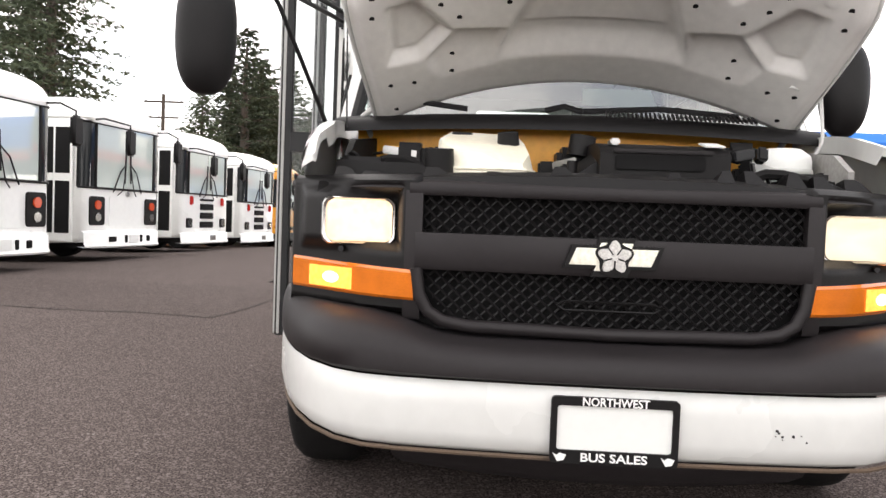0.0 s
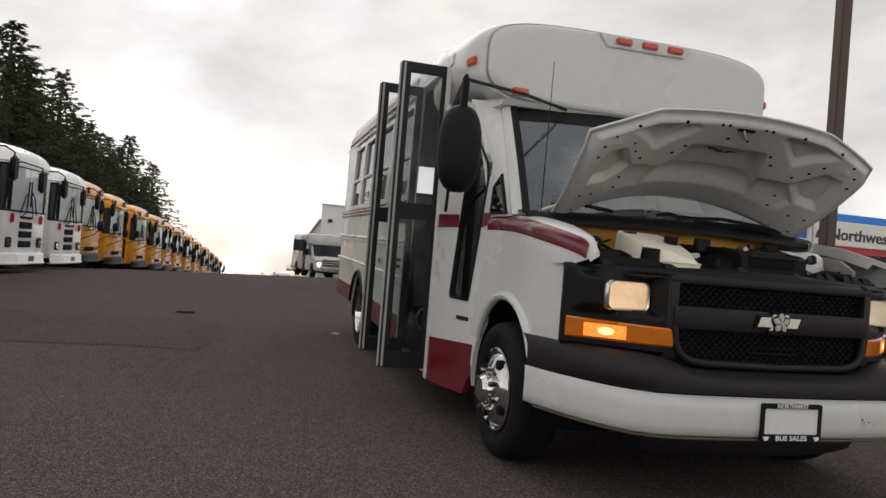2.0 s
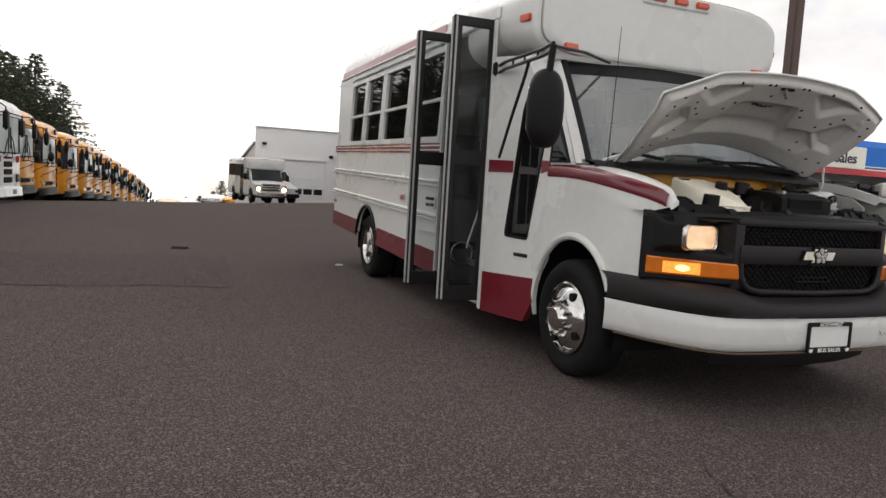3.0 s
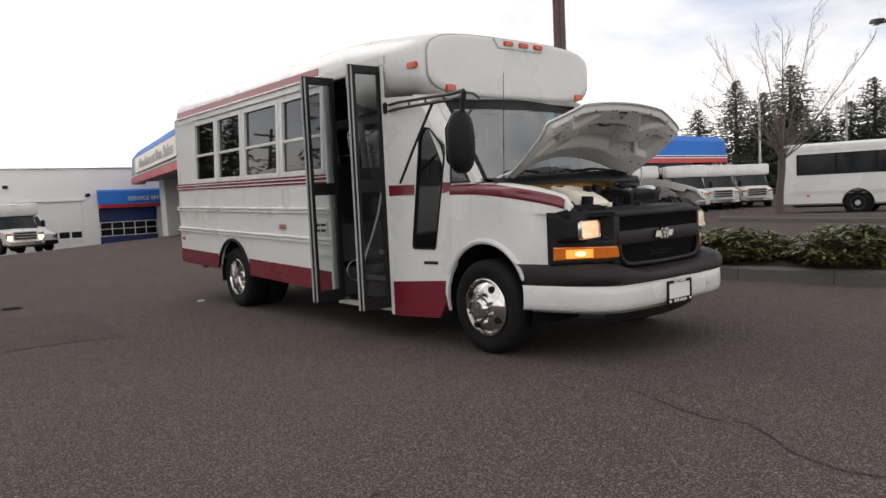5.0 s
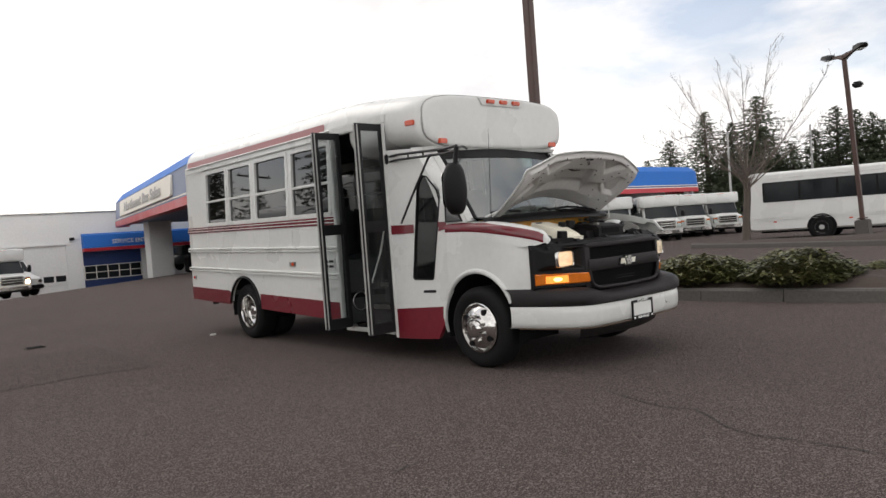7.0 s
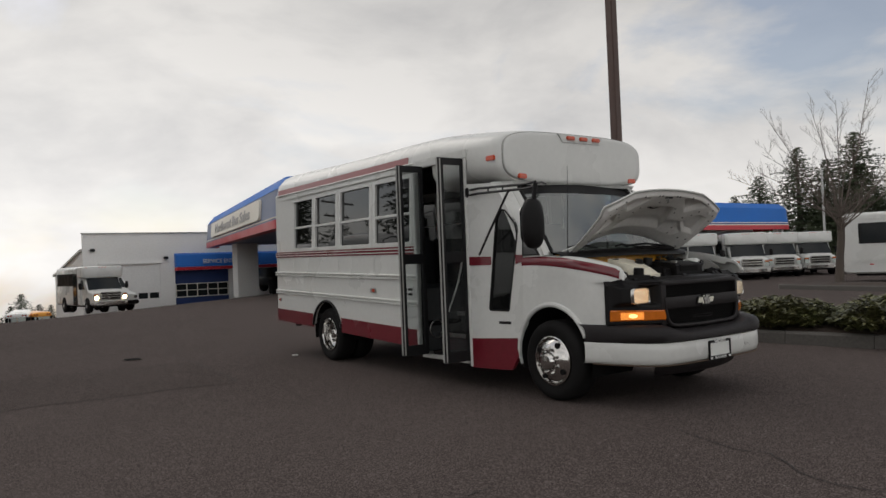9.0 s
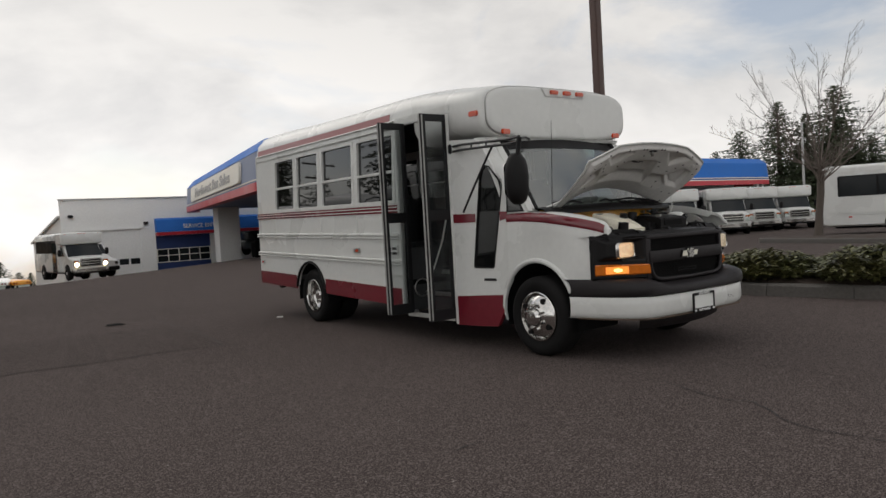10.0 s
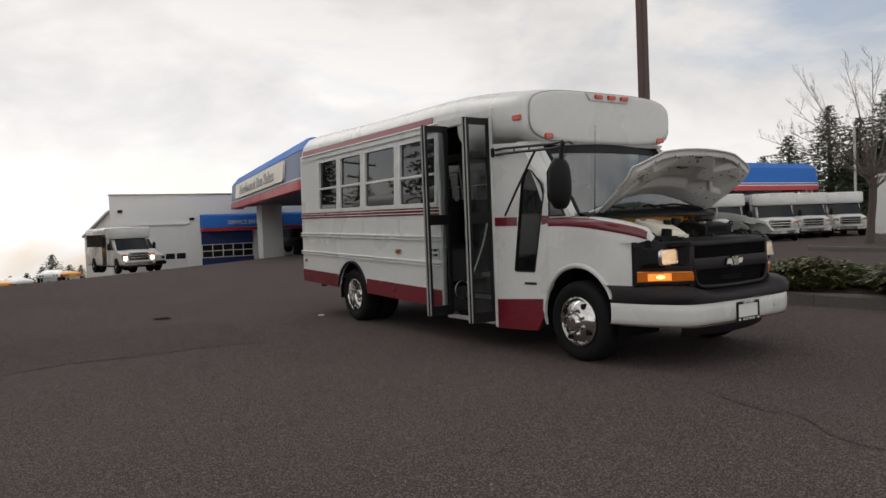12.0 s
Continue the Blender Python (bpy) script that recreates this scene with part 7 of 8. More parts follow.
def showroom():
    t = thing("showroom", pose(0, 0, 0), "low showroom building with a blue roof band and red stripe", "building")
    zg = -1.6
    x0, x1, y0 = 6.1, 45.9, 24.0
    far = (10.8, 48.6)
    # Mansard band on plan lines with rounded corners; the west side runs back towards the garage.
    def corner(a, c, b, reach, n=8):
        """A quarter bend at c between the directions of a and b."""
        a, c, b = Vector(a), Vector(c), Vector(b)
        p, q = c + (a - c).normalized() * reach, c + (b - c).normalized() * reach
        return [tuple(p * (1 - t) ** 2 + c * 2 * t * (1 - t) + q * t * t) for t in (k / n for k in range(n + 1))]

    def band(line, z0, z1, lean, name, mat, label="", off=0.0, parent=t, thick=0.5):
        """A strip along a plan line, leaning inwards from z0 to z1."""
        pts = [Vector(p) for p in line]
        rings = []
        for k, p in enumerate(pts):
            d = (pts[min(k + 1, len(pts) - 1)] - pts[max(k - 1, 0)]).normalized()
            n = Vector((-d.y, d.x))
            q = p - n * off
            rings.append([(q.x, q.y, z0), (q.x + n.x * lean, q.y + n.y * lean, z1), (q.x + n.x * (lean + thick), q.y + n.y * (lean + thick), z1), (q.x + n.x * thick, q.y + n.y * thick, z0)])
        bm = bmesh.new()
        sweep(bm, rings)
        return part(name, bm, mat, parent, label, smooth=30)
    west = Vector((far[0] - x0, far[1] - y0)).normalized()
    n_west = Vector((west.y, -west.x))
    xm = 7.6
    canopy_line = corner((far[0] + 6, far[1] + 0.5), far, (x0, y0), 0.8) + corner(far, (x0, y0), (xm, y0), 1.2)
    front_line = [(xm, y0)] + corner((xm, y0), (x1, y0), (x1, y0 + 16), 1.6) + [(x1, y0 + 16)]
    front = band(front_line, 3.05, 4.20, 0.10, "front_fascia", BLUE, "bright blue fascia")
    band(front_line, 4.20, 4.56, 0.45, "fascia_slope", BLUE, "sloping blue top", off=-0.10, parent=front)
    for z, h, m in ((2.72, 0.30, RED_BAND), (3.02, 0.06, CREAM), (3.10, 0.06, DEEP_BLUE), (3.17, 0.05, CREAM)):
        band(front_line, z, z + h, 0.0, "fascia_stripe", m, "red stripe" if h > 0.2 else "", off=0.03 if h > 0.2 else 0.02, parent=front, thick=0.2)
    side = band(canopy_line, 3.38, 4.66, 0.10, "canopy_fascia", GREY_BAND, "grey-blue canopy fascia")
    band(canopy_line, 4.66, 5.20, 0.45, "canopy_cap", BLUE, "sloping blue top band", off=-0.08, parent=side)
    band(canopy_line, 3.02, 3.38, 0.0, "canopy_stripe", RED_BAND, "red lower band", off=0.03, parent=side)
    band(canopy_line, 3.46, 3.52, 0.0, "canopy_pinstripe", CREAM, off=0.012, parent=side, thick=0.05)
    # Sign panels.
    s1 = part("sign_panel", new_box((25.9, y0 - 0.02, 3.58), (8.4, 0.22, 1.10), 0.03), CREAM, front, "pale sign panel with dark lettering")
    lettering("Northwest Bus Sales", 0.72, Matrix.Translation((26.1, y0 - 0.145, 3.52)) @ pose(0, 0, 0, 90, 0, 0), SIGN_DARK, s1, 6.6, bold=0.012)
    part("sign_logo", plate([(22.0, 3.3), (22.5, 3.28), (22.75, 3.5), (22.4, 3.62), (22.3, 3.85), (22.1, 3.6)], 0.02, lambda x, z, d: (x, y0 - 0.16 + d, z)), SIGN_DARK, s1, "small dark logo shape")
    mid = Vector((x0, y0)).lerp(Vector(far), 0.50)
    ang = math.degrees(math.atan2(west.y, west.x))
    s2 = part("sign_panel", plate(round_rect(-8.6, -0.48, 8.6, 0.48, 0.22), 0.12, lambda x, z, d: (x, -0.06 + d, z), 0.02), CREAM, side, "pale sign panel with dark lettering")
    s2.matrix_local = pose(mid.x - n_west.x * 0.02, mid.y - n_west.y * 0.02, 4.06, -4, 0, ang + 180)
    lettering("Northwest Bus Sales", 0.75, pose(0, -0.085, -0.04, 90, 0, 0), FADED, s2, 12.5, bold=0.014)
    # Canopy soffit, roof and pillar.
    roof_bm = bmesh.new()
    sweep(roof_bm, [[(x0 + 0.6, y0 + 0.7, z), (x1 - 0.2, y0 + 0.7, z), (x1 - 0.2, 46, z), (far[0] + 0.6, 48.4, z)] for z in (3.20, 4.5)])
    part("roof_deck", roof_bm, GREY_BAND, t, "grey soffit and roof deck", smooth=0)
    for x, y in ((12.6, 45.6), (9.0, 29.0)):
        zz = ground_height(x, y)
        part("pillar", new_box((x, y, (zz + 3.35) / 2), (1.5 if y > 40 else 1.2, 1.0, 3.35 - zz), 0.02), WALL_WHITE, t, "white canopy pillar", smooth=0)
    # Glazed shopfront under the front band.
    for k in range(16):
        x = 14.5 + 1.95 * k
        w = part("shop_window", new_box((x, y0 + 2.6, 1.15), (1.85, 0.08, 2.6), 0.02), BLACK_METAL, t, "dark framed shop window")
        part("pane", new_box((x, y0 + 2.55, 1.2), (1.70, 0.03, 2.4)), FAR_GLASS, w, smooth=0)
    part("shop_wall", new_box((29.2, y0 + 3.4, 0.8), (31.5, 1.2, 5.0)), WALL_WHITE, t, smooth=0)
    for x in (44.2, 44.9):
        part("pylon", new_box((x, y0 + 0.6, 1.2), (0.25, 0.25, 3.4), 0.01), WALL_WHITE, t)
    return t


showroom()
bin_ob = thing("litter_bin", at_ground(14.2, 44.2), "dark brown litter bin beside the canopy pillar", "bin")
part("bin_body", new_box((0, 0, 0.5), (0.75, 0.75, 1.0), 0.05), DARK, bin_ob)
part("bin_lid", new_box((0, 0, 1.08), (0.8, 0.8, 0.16), 0.06), BLACK_PLASTIC, bin_ob)


# Kerbed islands, shrubs, trees, poles.
MULCH = material("bark_mulch", (0.055, 0.038, 0.028), 0.95, vary=0.5, scale=12, bump=0.8, bump_scale=50)
LEAF = material("shrub_leaf", (0.088, 0.110, 0.036), 0.4, vary=0.45, scale=3, tint=(0.125, 0.105, 0.040), per_piece=0.45)
NEEDLE = material("conifer_needles", (0.074, 0.096, 0.050), 0.8, vary=0.4, scale=0.8, per_piece=0.4)
BARK = material("bark", (0.10, 0.080, 0.065), 0.9, vary=0.4, scale=6, bump=0.5, bump_scale=40)
TWIG = material("twigs", (0.16, 0.13, 0.11), 0.9, vary=0.3, scale=6)
POLE_BROWN = material("brown_pole_paint", (0.085, 0.048, 0.038), 0.5, vary=0.25, scale=3)


def kerb_run(points, name, label, width=0.16, height=0.17, closed=True):
    """Kerb stones end to end round an outline, each a part, over a mounded bed."""
    t = thing(name, pose(0, 0, 0), label, "planted island")
    pts = [Vector((x, y)) for x, y in points]
    n = len(pts)
    mid = sum(pts, Vector((0, 0))) / n
    for k in range(n if closed else n - 1):
        a, b = pts[k], pts[(k + 1) % n]
        count = max(1, round((b - a).length / 2.4))
        for j in range(count):
            p, q = a.lerp(b, j / count), a.lerp(b, (j + 1) / count)
            d = (q - p).normalized()
            p, q = p + d * 0.005, q - d * 0.005
            nrm = Vector((-d.y, d.x))
            if nrm.dot(mid - (p + q) / 2) < 0:
                nrm = -nrm
            bm = bmesh.new()
            rings = []
            for c in (p, q):
                g = ground_height(c.x, c.y)
                rings.append([(c.x, c.y, g - 0.05), (c.x + nrm.x * 0.02, c.y + nrm.y * 0.02, g + height - 0.03), (c.x + nrm.x * 0.045, c.y + nrm.y * 0.045, g + height), (c.x + nrm.x * width, c.y + nrm.y * width, g + height), (c.x + nrm.x * width, c.y + nrm.y * width, g - 0.05)])
            sweep(bm, rings)
            part("kerb_stone", bm, CONCRETE, t, smooth=30)
    bed = bmesh.new()
    rim = []
    for k in range(n):
        for j in range(6):
            c = pts[k].lerp(pts[(k + 1) % n], j / 6)
            c = c + (mid - c).normalized() * 0.15
            rim.append(c)
    rings = []
    for f, h in ((1.0, height - 0.02), (0.85, height + 0.05), (0.5, height + 0.12), (0.1, height + 0.15)):
        rings.append([(mid.x + (c.x - mid.x) * f, mid.y + (c.y - mid.y) * f, ground_height(c.x, c.y) + h + 0.03 * noise.noise((c.x * 2, c.y * 2, f * 3))) for c in rim])
    sweep(bed, rings)
    part("mulch_bed", bed, MULCH, t, "dark bark mulch", smooth=60)
    return t


kerb_run([(4.75, -7.0), (4.45, -3.0), (4.20, -0.7), (4.02, 0.5), (3.90, 1.6), (3.84, 4.0), (3.80, 8.5), (4.3, 9.6), (5.4, 9.9), (6.4, 9.4), (6.8, 8.0), (6.9, 0.0), (7.0, -6.0), (6.5, -7.6), (5.4, -7.8)], "planted_island", "concrete kerbed island with dark bark mulch and low shrubs")
kerb_run([(21.6, 11.7), (20.4, 9.2), (19.6, 6.8), (18.9, 4.4), (17.8, -1.0), (16.6, -7.0), (19.2, -7.4), (20.5, -1.0), (21.7, 4.2), (22.7, 7.0), (23.6, 9.8), (23.5, 11.6), (22.6, 12.3)], "far_island", "narrow concrete kerbed island with mulch, tree and lamp pole")


def leaf_at(bm, p, d, size, up):
    """One pointed leaf, folded slightly along its midrib."""
    d = d.normalized()
    side = d.cross(up)
    if side.length < 1e-3:
        side = d.orthogonal()
    side.normalize()
    w = size * 0.20
    lift = side.cross(d) * size * 0.05
    a, b, c, e = (bm.verts.new(p), bm.verts.new(p + d * size * 0.5 + side * w + lift), bm.verts.new(p + d * size), bm.verts.new(p + d * size * 0.5 - side * w + lift))
    bm.faces.new((a, b, c))
    bm.faces.new((a, c, e))


def shrub(seed, rx, ry, h):
    """A low spreading shrub: stems with whorls of long leaves."""
    rng = random.Random(seed)
    t = thing("shrub", Matrix.Identity(4), "low evergreen shrub with long glossy leaves on the mulch", "shrub", "island shrubs")
    leaves, stems = bmesh.new(), bmesh.new()
    for k in range(300):
        a, r = rng.uniform(0, 2 * math.pi), math.sqrt(rng.random())
        x, y = rx * r * math.cos(a), ry * r * math.sin(a)
        top = h * (1 - 0.75 * r ** 2.2) * rng.uniform(0.70, 1.08) + 0.08
        tip = Vector((x, y, top))
        foot = Vector((x * 0.55, y * 0.55, 0.0))
        if k % 4 == 0:
            tube(stems, [foot, foot.lerp(tip, 0.6) + Vector((0, 0, 0.04)), tip], 0.006, 4)
        for ring in range(3):
            base = tip - (tip - foot) * 0.13 * ring
            for j in range(7):
                b = 2 * math.pi * (j + rng.random()) / 7
                d = Vector((math.cos(b), math.sin(b), rng.uniform(-0.45, 0.45) - 0.12 * ring)) + Vector((x, y, 0)) * 0.3
                leaf_at(leaves, base, d, rng.uniform(0.08, 0.14), Vector((0, 0, 1)))
    tagged(part("foliage", leaves, LEAF, t, "olive green leaves", smooth=0), kind="stuff")
    tagged(part("stem_work", stems, BARK, t), kind="stuff")
    return t


bush = shrub(1, 0.85, 0.75, 0.42)
bush.matrix_world = pose(4.75, 0.55, 0.13)
bush_b = shrub(2, 0.75, 0.85, 0.36)
bush_b.matrix_world = pose(4.68, 1.95, 0.13)
for k, (x, y, s, r) in enumerate(((4.8, 3.4, 1.0, 70), (4.75, 4.8, 0.95, 200), (4.85, 6.2, 1.05, 130), (4.75, 7.5, 0.9, 20), (5.9, 1.2, 0.85, 250), (5.9, 2.9, 0.85, 310), (5.5, -0.25, 0.55, 160))):
    copy_thing((bush, bush_b)[k % 2], pose(x, y, 0.12, 0, 0, r) @ Matrix.Diagonal((s, s, s, 1)))


def conifer(seed, height, spread, label, limbs_per_metre=15, gap=0.35):
    """A conifer: tapered trunk, tiers of drooping limbs with many needle clumps, ragged outline."""
    rng = random.Random(seed)
    t = thing("conifer", Matrix.Identity(4), label, "tree", "conifers")
    trunk = bmesh.new()
    tube(trunk, [(0, 0, -0.5), (0.05, 0, height * 0.4), (0, 0.05, height * 0.75), (0, 0, height * 0.99)], [0.022 * height, 0.015 * height, 0.007 * height, 0.01], 8)
    part("trunk", trunk, BARK, t, "brown trunk")
    limbs = bmesh.new()
    verts, faces = [], []
    count = int(height * limbs_per_metre)
    for k in range(count):
        f = 0.07 + 0.92 * (k + rng.random()) / count
        a = k * 2.39996 + rng.uniform(-0.5, 0.5)
        z = height * f
        bulge = 1 + gap * noise.noise((1.3 * math.cos(a), 1.3 * math.sin(a), z * 0.35 + seed))
        r = (spread * (1 - f) ** 0.86 * min(1.0, 0.55 + 2.2 * f) * rng.uniform(0.55, 1.16) * bulge) + 0.12
        out_d = Vector((math.cos(a), math.sin(a), 0))
        root = Vector((0, 0, z))
        tip = root + out_d * r + Vector((0, 0, (-0.28 + 0.55 * f) * r))
        if k % 3 == 0 and r > 0.8:
            tube(limbs, [root, root.lerp(tip, 0.5) + Vector((0, 0, 0.06 * r)), tip], [0.02 + 0.01 * r, 0.02, 0.006], 4)
        n = max(3, int(r / 0.17))
        for m in range(n):
            u = 0.12 + 0.88 * (m + rng.random()) / n
            wide = 0.10 + 0.30 * r * (1 - u) * 0.5
            p = root.lerp(tip, u) + Vector((rng.uniform(-wide, wide), rng.uniform(-wide, wide), 0.06 * r * math.sin(math.pi * u) + rng.uniform(-0.16, 0.05)))
            for q in range(8):
                d = out_d * rng.uniform(0.1, 1.0) + Vector((rng.uniform(-0.8, 0.8), rng.uniform(-0.8, 0.8), rng.uniform(-0.75, 0.25)))
                d.normalize()
                s = rng.uniform(0.16, 0.44) * (1.1 - 0.35 * u)
                side = d.cross(Vector((rng.uniform(-1, 1), rng.uniform(-1, 1), rng.uniform(-1, 1)))).normalized() * s * 0.14
                i = len(verts)
                verts += [p - d * s * 0.3, p + d * s * 0.15 + side, p + d * s * 0.7, p + d * s * 0.15 - side]
                faces.append((i, i + 1, i + 2, i + 3))
    mesh = bpy.data.meshes.new("crown")
    mesh.from_pydata([tuple(v) for v in verts], [], faces)
    mesh.materials.append(NEEDLE)
    crown = new("crown", mesh)
    crown.parent = t
    crown["label"] = "dark green needle clumps"
    tagged(part("limb_work", limbs, BARK, t), kind="stuff")
    return t


kinds = [conifer(21, 19.0, 5.6, "tall dark green fir with drooping limbs behind the lot", 20, 0.22), conifer(22, 16.5, 5.2, "dark green fir with a ragged outline behind the lot", 20, 0.25), conifer(23, 14.0, 5.2, "broad dark green conifer behind the lot")]
ragged = [conifer(31, 17.0, 6.2, "ragged dark green fir with open limbs beyond the coach", 17, 0.5), conifer(32, 13.0, 5.6, "open, uneven dark fir beyond the coach", 17, 0.5)]
# Left: two big firs near the street, a gap with a small one, then a closed wall of firs beside the row.
heights = [19.0, 16.5, 14.0]
belt = [(-20.4, 31.0, 17.6), (-24.6, 36.0, 16.9), (-19.6, 22.5, 15.9), (-28.6, 29.0, 18.6), (-20.6, 49.8, 11.2), (-25.6, 52.5, 9.4), (-21.6, 40.0, 5.8), (-19.6, 44.5, 5.8), (-19.8, 57.0, 16.7), (-19.6, 60.8, 16.8), (-20.1, 64.5, 17.0), (-18.8, 68.0, 16.9), (-18.2, 72.0, 16.5), (-17.8, 76.0, 16.0), (-17.6, 80.0, 16.0), (-17.4, 84.5, 16.9), (-17.2, 89.0, 17.5), (-16.8, 94.0, 17.5), (-16.4, 99.0, 16.4), (-16.0, 104.0, 15.7), (-15.6, 109.0, 16.9), (-15.6, 115.0, 14.8), (-23.1, 63.0, 17.0), (-23.1, 69.0, 19.0), (-22.1, 75.0, 17.8), (-21.6, 81.0, 17.2), (-21.6, 88.0, 18.2), (-21.1, 95.0, 18.1), (-20.6, 103.0, 17.1), (-20.1, 111.0, 16.6)]
spots = [(x, y, h / heights[k % 3]) for k, (x, y, h) in enumerate(belt)]
grove = [(70.1, 41.0, 9.6, 1), (67.5, 42.5, 7.4, 1), (72.0, 37.6, 12.4, 0), (74.0, 35.4, 11.0, 1), (74.4, 32.7, 13.5, 0), (77.5, 33.6, 10.5, 1), (75.7, 29.7, 7.9, 1), (76.5, 27.6, 9.1, 1), (77.3, 25.6, 11.3, 0), (77.8, 23.9, 10.7, 1), (80.0, 23.0, 10.4, 0), (78.6, 21.6, 9.3, 1), (80.5, 18.5, 10.2, 0), (80.0, 14.5, 9.6, 1), (84.0, 9.0, 10.5, 0), (79.0, 39.0, 8.0, 1), (80.0, 36.5, 8.6, 1), (81.0, 33.5, 7.6, 1), (82.0, 28.0, 7.0, 1), (83.0, 24.0, 8.2, 1)]
far_trees = [(-3.5, 172.0, 0.40), (-0.5, 168.0, 0.38), (1.0, 171.0, 0.36), (2.5, 170.0, 0.40), (5.2, 165.0, 0.46), (9.6, 162.0, 0.66), (8.2, 168.0, 0.46), (11.5, 168.0, 0.42), (13.0, 165.0, 0.52), (15.5, 168.0, 0.42), (-6.5, 168.0, 0.40), (6.6, 170.0, 0.42)]
rng = random.Random(5)
first = [True, True, True]
for k, (x, y, s) in enumerate(spots + far_trees):
    i = k % 3
    w = 1.0 if y < 150 else 1.6
    wide = w * (1.32 if y < 150 and (x > 0 or y > 45) else 1.02)
    m = pose(x, y, ground_height(x, y) - 0.1, 0, 0, rng.uniform(0, 360)) @ Matrix.Diagonal((s * wide * rng.uniform(0.9, 1.1), s * wide * rng.uniform(0.9, 1.1), s * rng.uniform(0.94, 1.06), 1))
    if first[i]:
        kinds[i].matrix_world, first[i] = m, False
    else:
        copy_thing(kinds[i], m)
last = {}
for x, y, top, i in grove:
    low = ground_height(x, y) - 0.1
    s = (top - low) / (17.0, 13.0)[i]
    m = pose(x, y, low, 0, 0, rng.uniform(0, 360)) @ Matrix.Diagonal((s * rng.uniform(1.35, 1.7), s * rng.uniform(1.35, 1.7), s, 1))
    if i in last:
        copy_thing(ragged[i], last[i])
    last[i] = m
for i, m in last.items():
    ragged[i].matrix_world = m


def bare_tree(seed, height):
    """A leafless street tree: leaning trunk, a knot of short shoots at the fork, long arching limbs with side twigs."""
    rng = random.Random(seed)
    t = thing("bare_tree", Matrix.Identity(4), "leafless grey-brown street tree on the far island", "tree")
    trunk, limbs, twigs = bmesh.new(), bmesh.new(), bmesh.new()
    tube(trunk, [(0.10, 0, -0.15), (0.06, 0, 0.2), (0.03, 0.02, 0.9), (-0.05, 0.04, 1.7), (-0.10, 0.0, 2.5)], [0.21, 0.16, 0.135, 0.13, 0.13], 10)
    fork = Vector((-0.10, 0, 2.35))

    def limb(p, heading, rise, droop, length, r, depth):
        """An arching limb that starts steep and spreads, with twigs along it."""
        pts, n = [], 9 if depth == 0 else 5
        pos, tilt, wander = Vector(p), rise, heading
        for k in range(n):
            pts.append(pos.copy())
            pos += Vector((math.cos(wander) * math.cos(tilt), math.sin(wander) * math.cos(tilt), math.sin(tilt))) * length / (n - 1)
            tilt -= droop / n * rng.uniform(0.3, 1.7)
            wander += rng.uniform(-0.16, 0.16)
        bm = limbs if depth == 0 else twigs
        tube(bm, pts, [r * (1 - 0.78 * k / (n - 1)) for k in range(n)], 5 if depth == 0 else 3)
        if depth >= 3:
            return
        count = (13, 6, 3)[depth]
        for k in range(count):
            f = 0.22 + 0.76 * (k + rng.random()) / count
            i = min(n - 2, int(f * (n - 1)))
            q = pts[i].lerp(pts[i + 1], f * (n - 1) - i)
            limb(q, heading + rng.choice((-1, 1)) * rng.uniform(0.3, 1.2), rng.uniform(0.5, 1.45), rng.uniform(-0.4, 0.3), length * (0.27, 0.42, 0.45)[depth] * (1.15 - 0.6 * f) * rng.uniform(0.6, 1.3), max(0.0036, r * (0.32, 0.5, 0.6)[depth]), depth + 1)

    for k in range(11):
        a = 2 * math.pi * k / 11 + rng.uniform(-0.2, 0.2)
        limb(fork + Vector((0, 0, rng.uniform(-0.5, 0.2))), a, 0.40 + 0.98 * ((k * 4) % 11) / 10, rng.uniform(-0.1, 0.5), height * (0.54 + 0.16 * ((k * 4) % 11) / 10) * rng.uniform(0.85, 1.1), 0.027, 0)
    for k in range(60):
        a = rng.uniform(0, 2 * math.pi)
        limb(fork + Vector((0, 0, rng.uniform(-0.35, 0.5))), a, rng.uniform(0.3, 1.4), 0.2, rng.uniform(0.6, 1.5), 0.014, 2)
    part("trunk", trunk, BARK, t, "smooth brown trunk", smooth=70)
    tagged(part("limb_work", limbs, TWIG, t, "long grey limbs", smooth=70), kind="stuff")
    tagged(part("twig_work", twigs, TWIG, t, "fine bare twigs", smooth=0), kind="stuff")
    return t


tree = bare_tree(8, 7.8)
tree.matrix_world = pose(22.1, 9.55, ground_height(22.1, 9.55) + 0.16, 0, 0, 150)
far_bare = copy_thing(tree, pose(58.0, 44.0, ground_height(58, 44), 0, 0, 40) @ Matrix.Diagonal((0.9, 0.9, 0.9, 1)))
far_bare["label"] = "distant leafless tree behind the showroom"


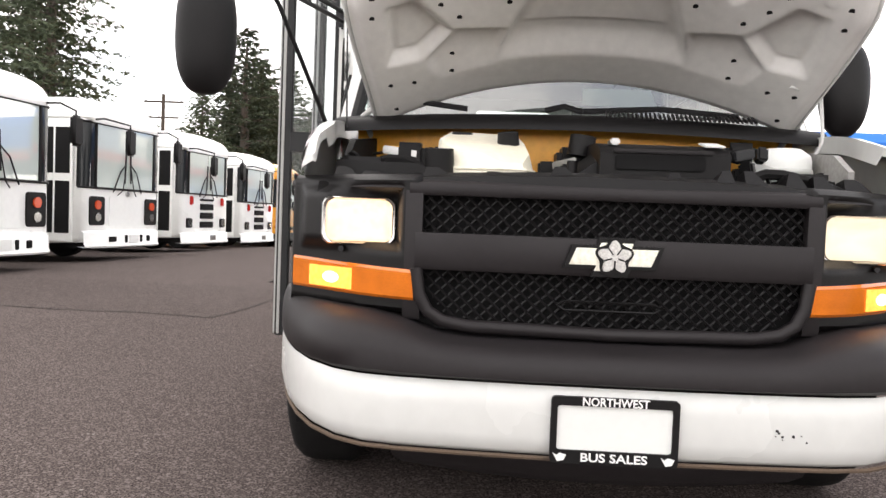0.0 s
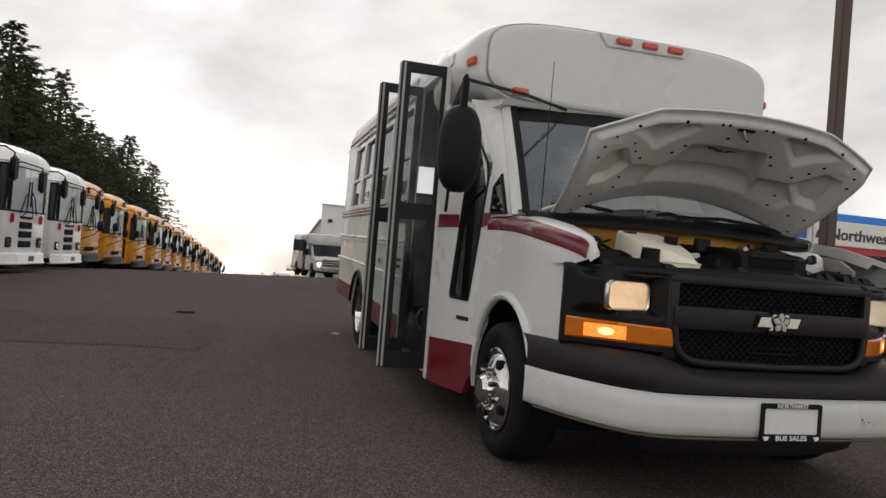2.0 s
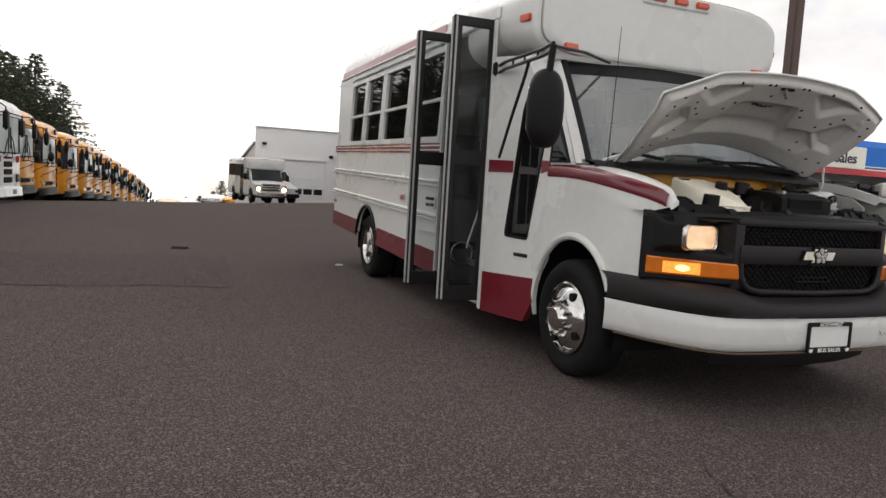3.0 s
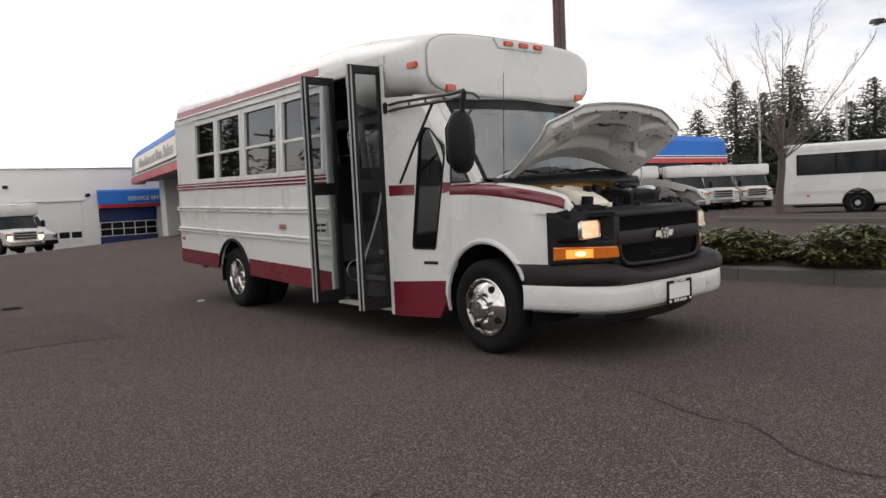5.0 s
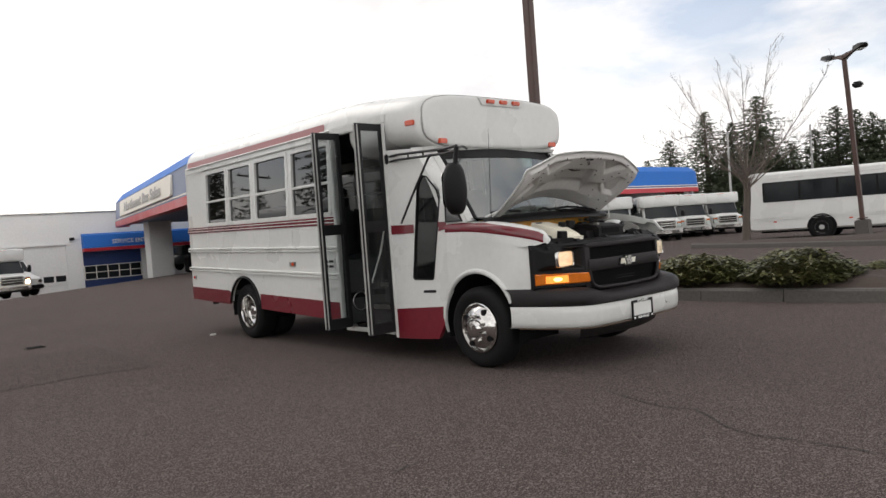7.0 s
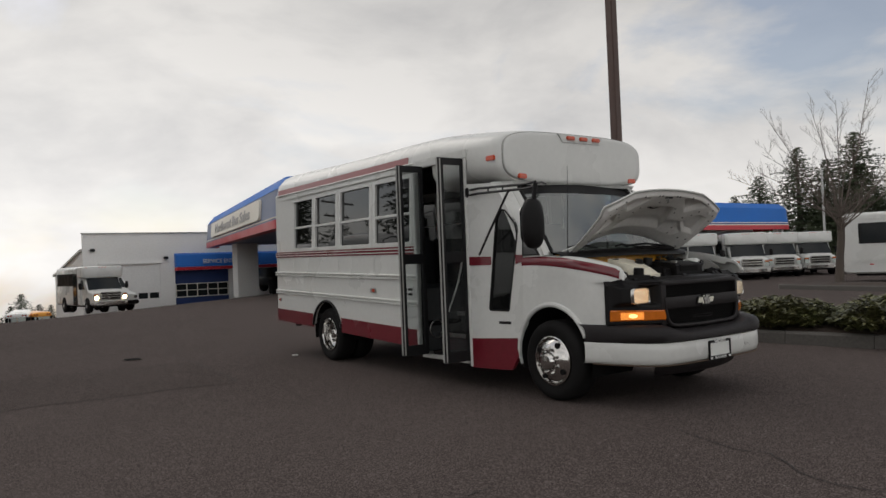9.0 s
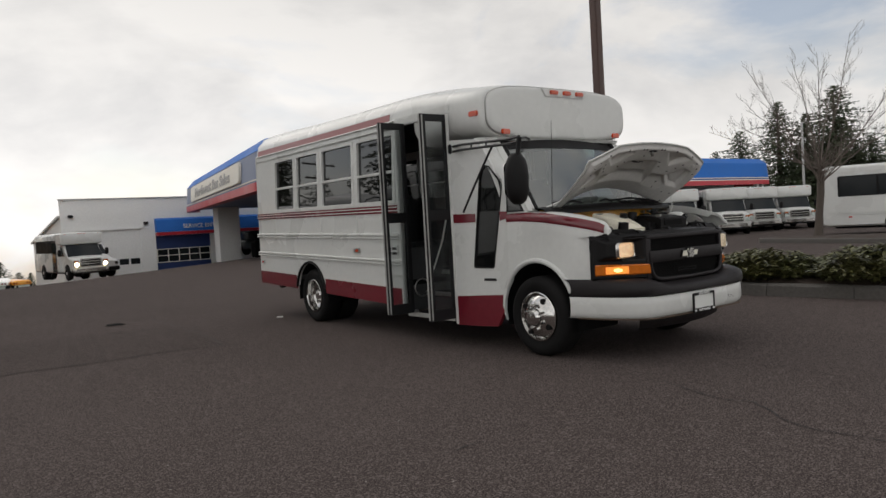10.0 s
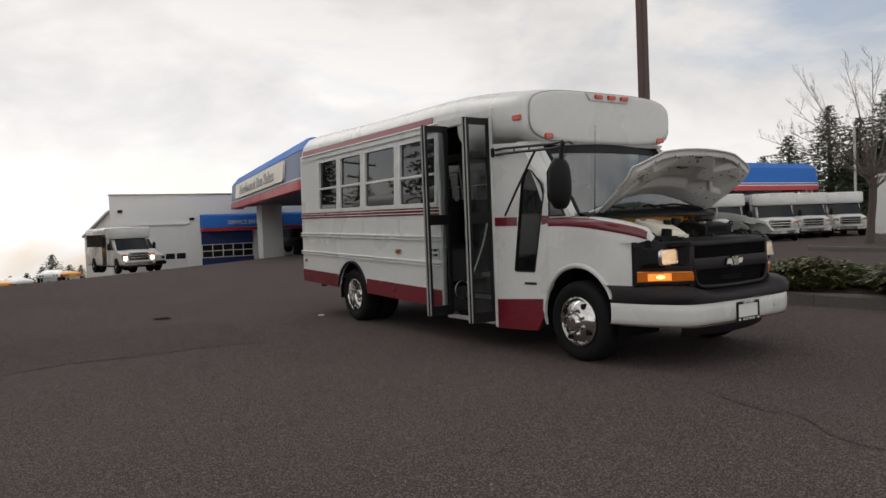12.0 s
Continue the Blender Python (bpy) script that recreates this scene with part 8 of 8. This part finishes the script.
def lamp_pole(x, y, height, heads, base, width, label, up=0.14, lean=(0, 0)):
    t = thing("lamp_pole", pose(x, y, ground_height(x, y) + up, lean[0], lean[1]), label, "street lamp")
    if base:
        part("concrete_base", new_box((0, 0, 0.31), (width * 3.2, width * 3.2, 0.80), 0.03), CONCRETE, t, "square concrete base")
    part("pole", new_box((0, 0, height / 2), (width, width, height), 0.012), POLE_BROWN, t, "brown painted square pole")
    part("base_plate", new_box((0, 0, 0.76 if base else 0.03), (width * 2, width * 2, 0.04), 0.005), POLE_BROWN, t)
    if heads:
        for s in (-1, 1):
            arm = bmesh.new()
            sweep(arm, [[(s * 0.53 * f - 0.85 * w, s * 0.85 * f + 0.53 * w, height + z - h), (s * 0.53 * f + 0.85 * w, s * 0.85 * f - 0.53 * w, height + z - h), (s * 0.53 * f + 0.85 * w, s * 0.85 * f - 0.53 * w, height + z + h), (s * 0.53 * f - 0.85 * w, s * 0.85 * f + 0.53 * w, height + z + h)] for f, z, w, h in ((0.0, -0.10, 0.10, 0.09), (0.18, -0.05, 0.08, 0.06), (0.42, 0.0, 0.05, 0.04), (0.52, 0.02, 0.05, 0.035))])
            part("lamp_arm", arm, POLE_BROWN, t, smooth=40)
            head = bmesh.new()
            sweep(head, [[(s * 0.53 * f - 0.85 * w, s * 0.85 * f + 0.53 * w, height + z - h), (s * 0.53 * f + 0.85 * w, s * 0.85 * f - 0.53 * w, height + z - h), (s * 0.53 * f + 0.6 * w, s * 0.85 * f - 0.37 * w, height + z + h), (s * 0.53 * f - 0.6 * w, s * 0.85 * f + 0.37 * w, height + z + h)] for f, z, w, h in ((0.50, 0.03, 0.10, 0.05), (0.58, 0.05, 0.17, 0.085), (0.80, 0.08, 0.19, 0.08), (0.95, 0.10, 0.15, 0.05), (1.02, 0.11, 0.06, 0.02))])
            h = part("lamp_head", head, BLACK_METAL, t, "flat dark lamp head", smooth=40)
            part("lamp_lens", new_box((s * 0.40, s * 0.64, height - 0.02), (0.22, 0.26, 0.02), 0.01, Euler((0, 0, radians(-32))).to_matrix()), PAINTED_SKY_GLASS, h)
        part("flood_lamp", new_box((0.32, -0.22, height - 1.05), (0.26, 0.30, 0.20), 0.05), BLACK_METAL, t)
    return t


lamp_pole(5.79, 6.0, 8.2, True, True, 0.17, "brown lamp pole rising from the planted island")
lamp_pole(46.0, 10.3, 9.0, True, False, 0.16, "brown twin-headed lamp pole behind the parked coach", up=0.0)
lamp_pole(21.3, 5.15, 6.3, True, True, 0.13, "brown twin-headed lamp pole on a concrete base", up=0.10, lean=(-2.3, -2.1))


def utility_pole(x, y, height, label):
    t = thing("utility_pole", pose(x, y, ground_height(x, y)), label, "utility pole")
    part("mast", new_cyl((0, 0, -0.3), (0, 0, height), 0.16, 0.11, n=10), BARK, t, "weathered wooden mast")
    for z, w in ((height - 0.5, 1.3), (height - 1.5, 1.0)):
        bar = part("cross_arm", new_box((0, 0.05, z), (2 * w, 0.10, 0.12), 0.01), BARK, t)
        for k in range(4):
            part("insulator", new_cyl((-w + 0.15 + k * (2 * w - 0.3) / 3, 0.05, z + 0.05), (-w + 0.15 + k * (2 * w - 0.3) / 3, 0.05, z + 0.2), 0.04, n=8), STEEL, bar)
    return t


utility_pole(-20.8, 43.8, 9.6, "wooden utility pole with cross arms behind the parked buses")
utility_pole(-18.2, 68.0, 9.4, "wooden utility pole with cross arms among the conifers")
for x, y, h in ((66.0, 32.0, 9.0), (74.0, 27.0, 9.5)):
    p = thing("flag_pole", pose(x, y, ground_height(x, y)), "slim pale pole behind the parked coach", "pole")
    part("mast", new_cyl((0, 0, 0), (0, 0, h), 0.14, 0.10, n=10), STEEL, p)
    part("finial", new_cyl((0, 0, h), (0, 0, h + 0.15), 0.14, 0.02, n=10), STEEL, p)
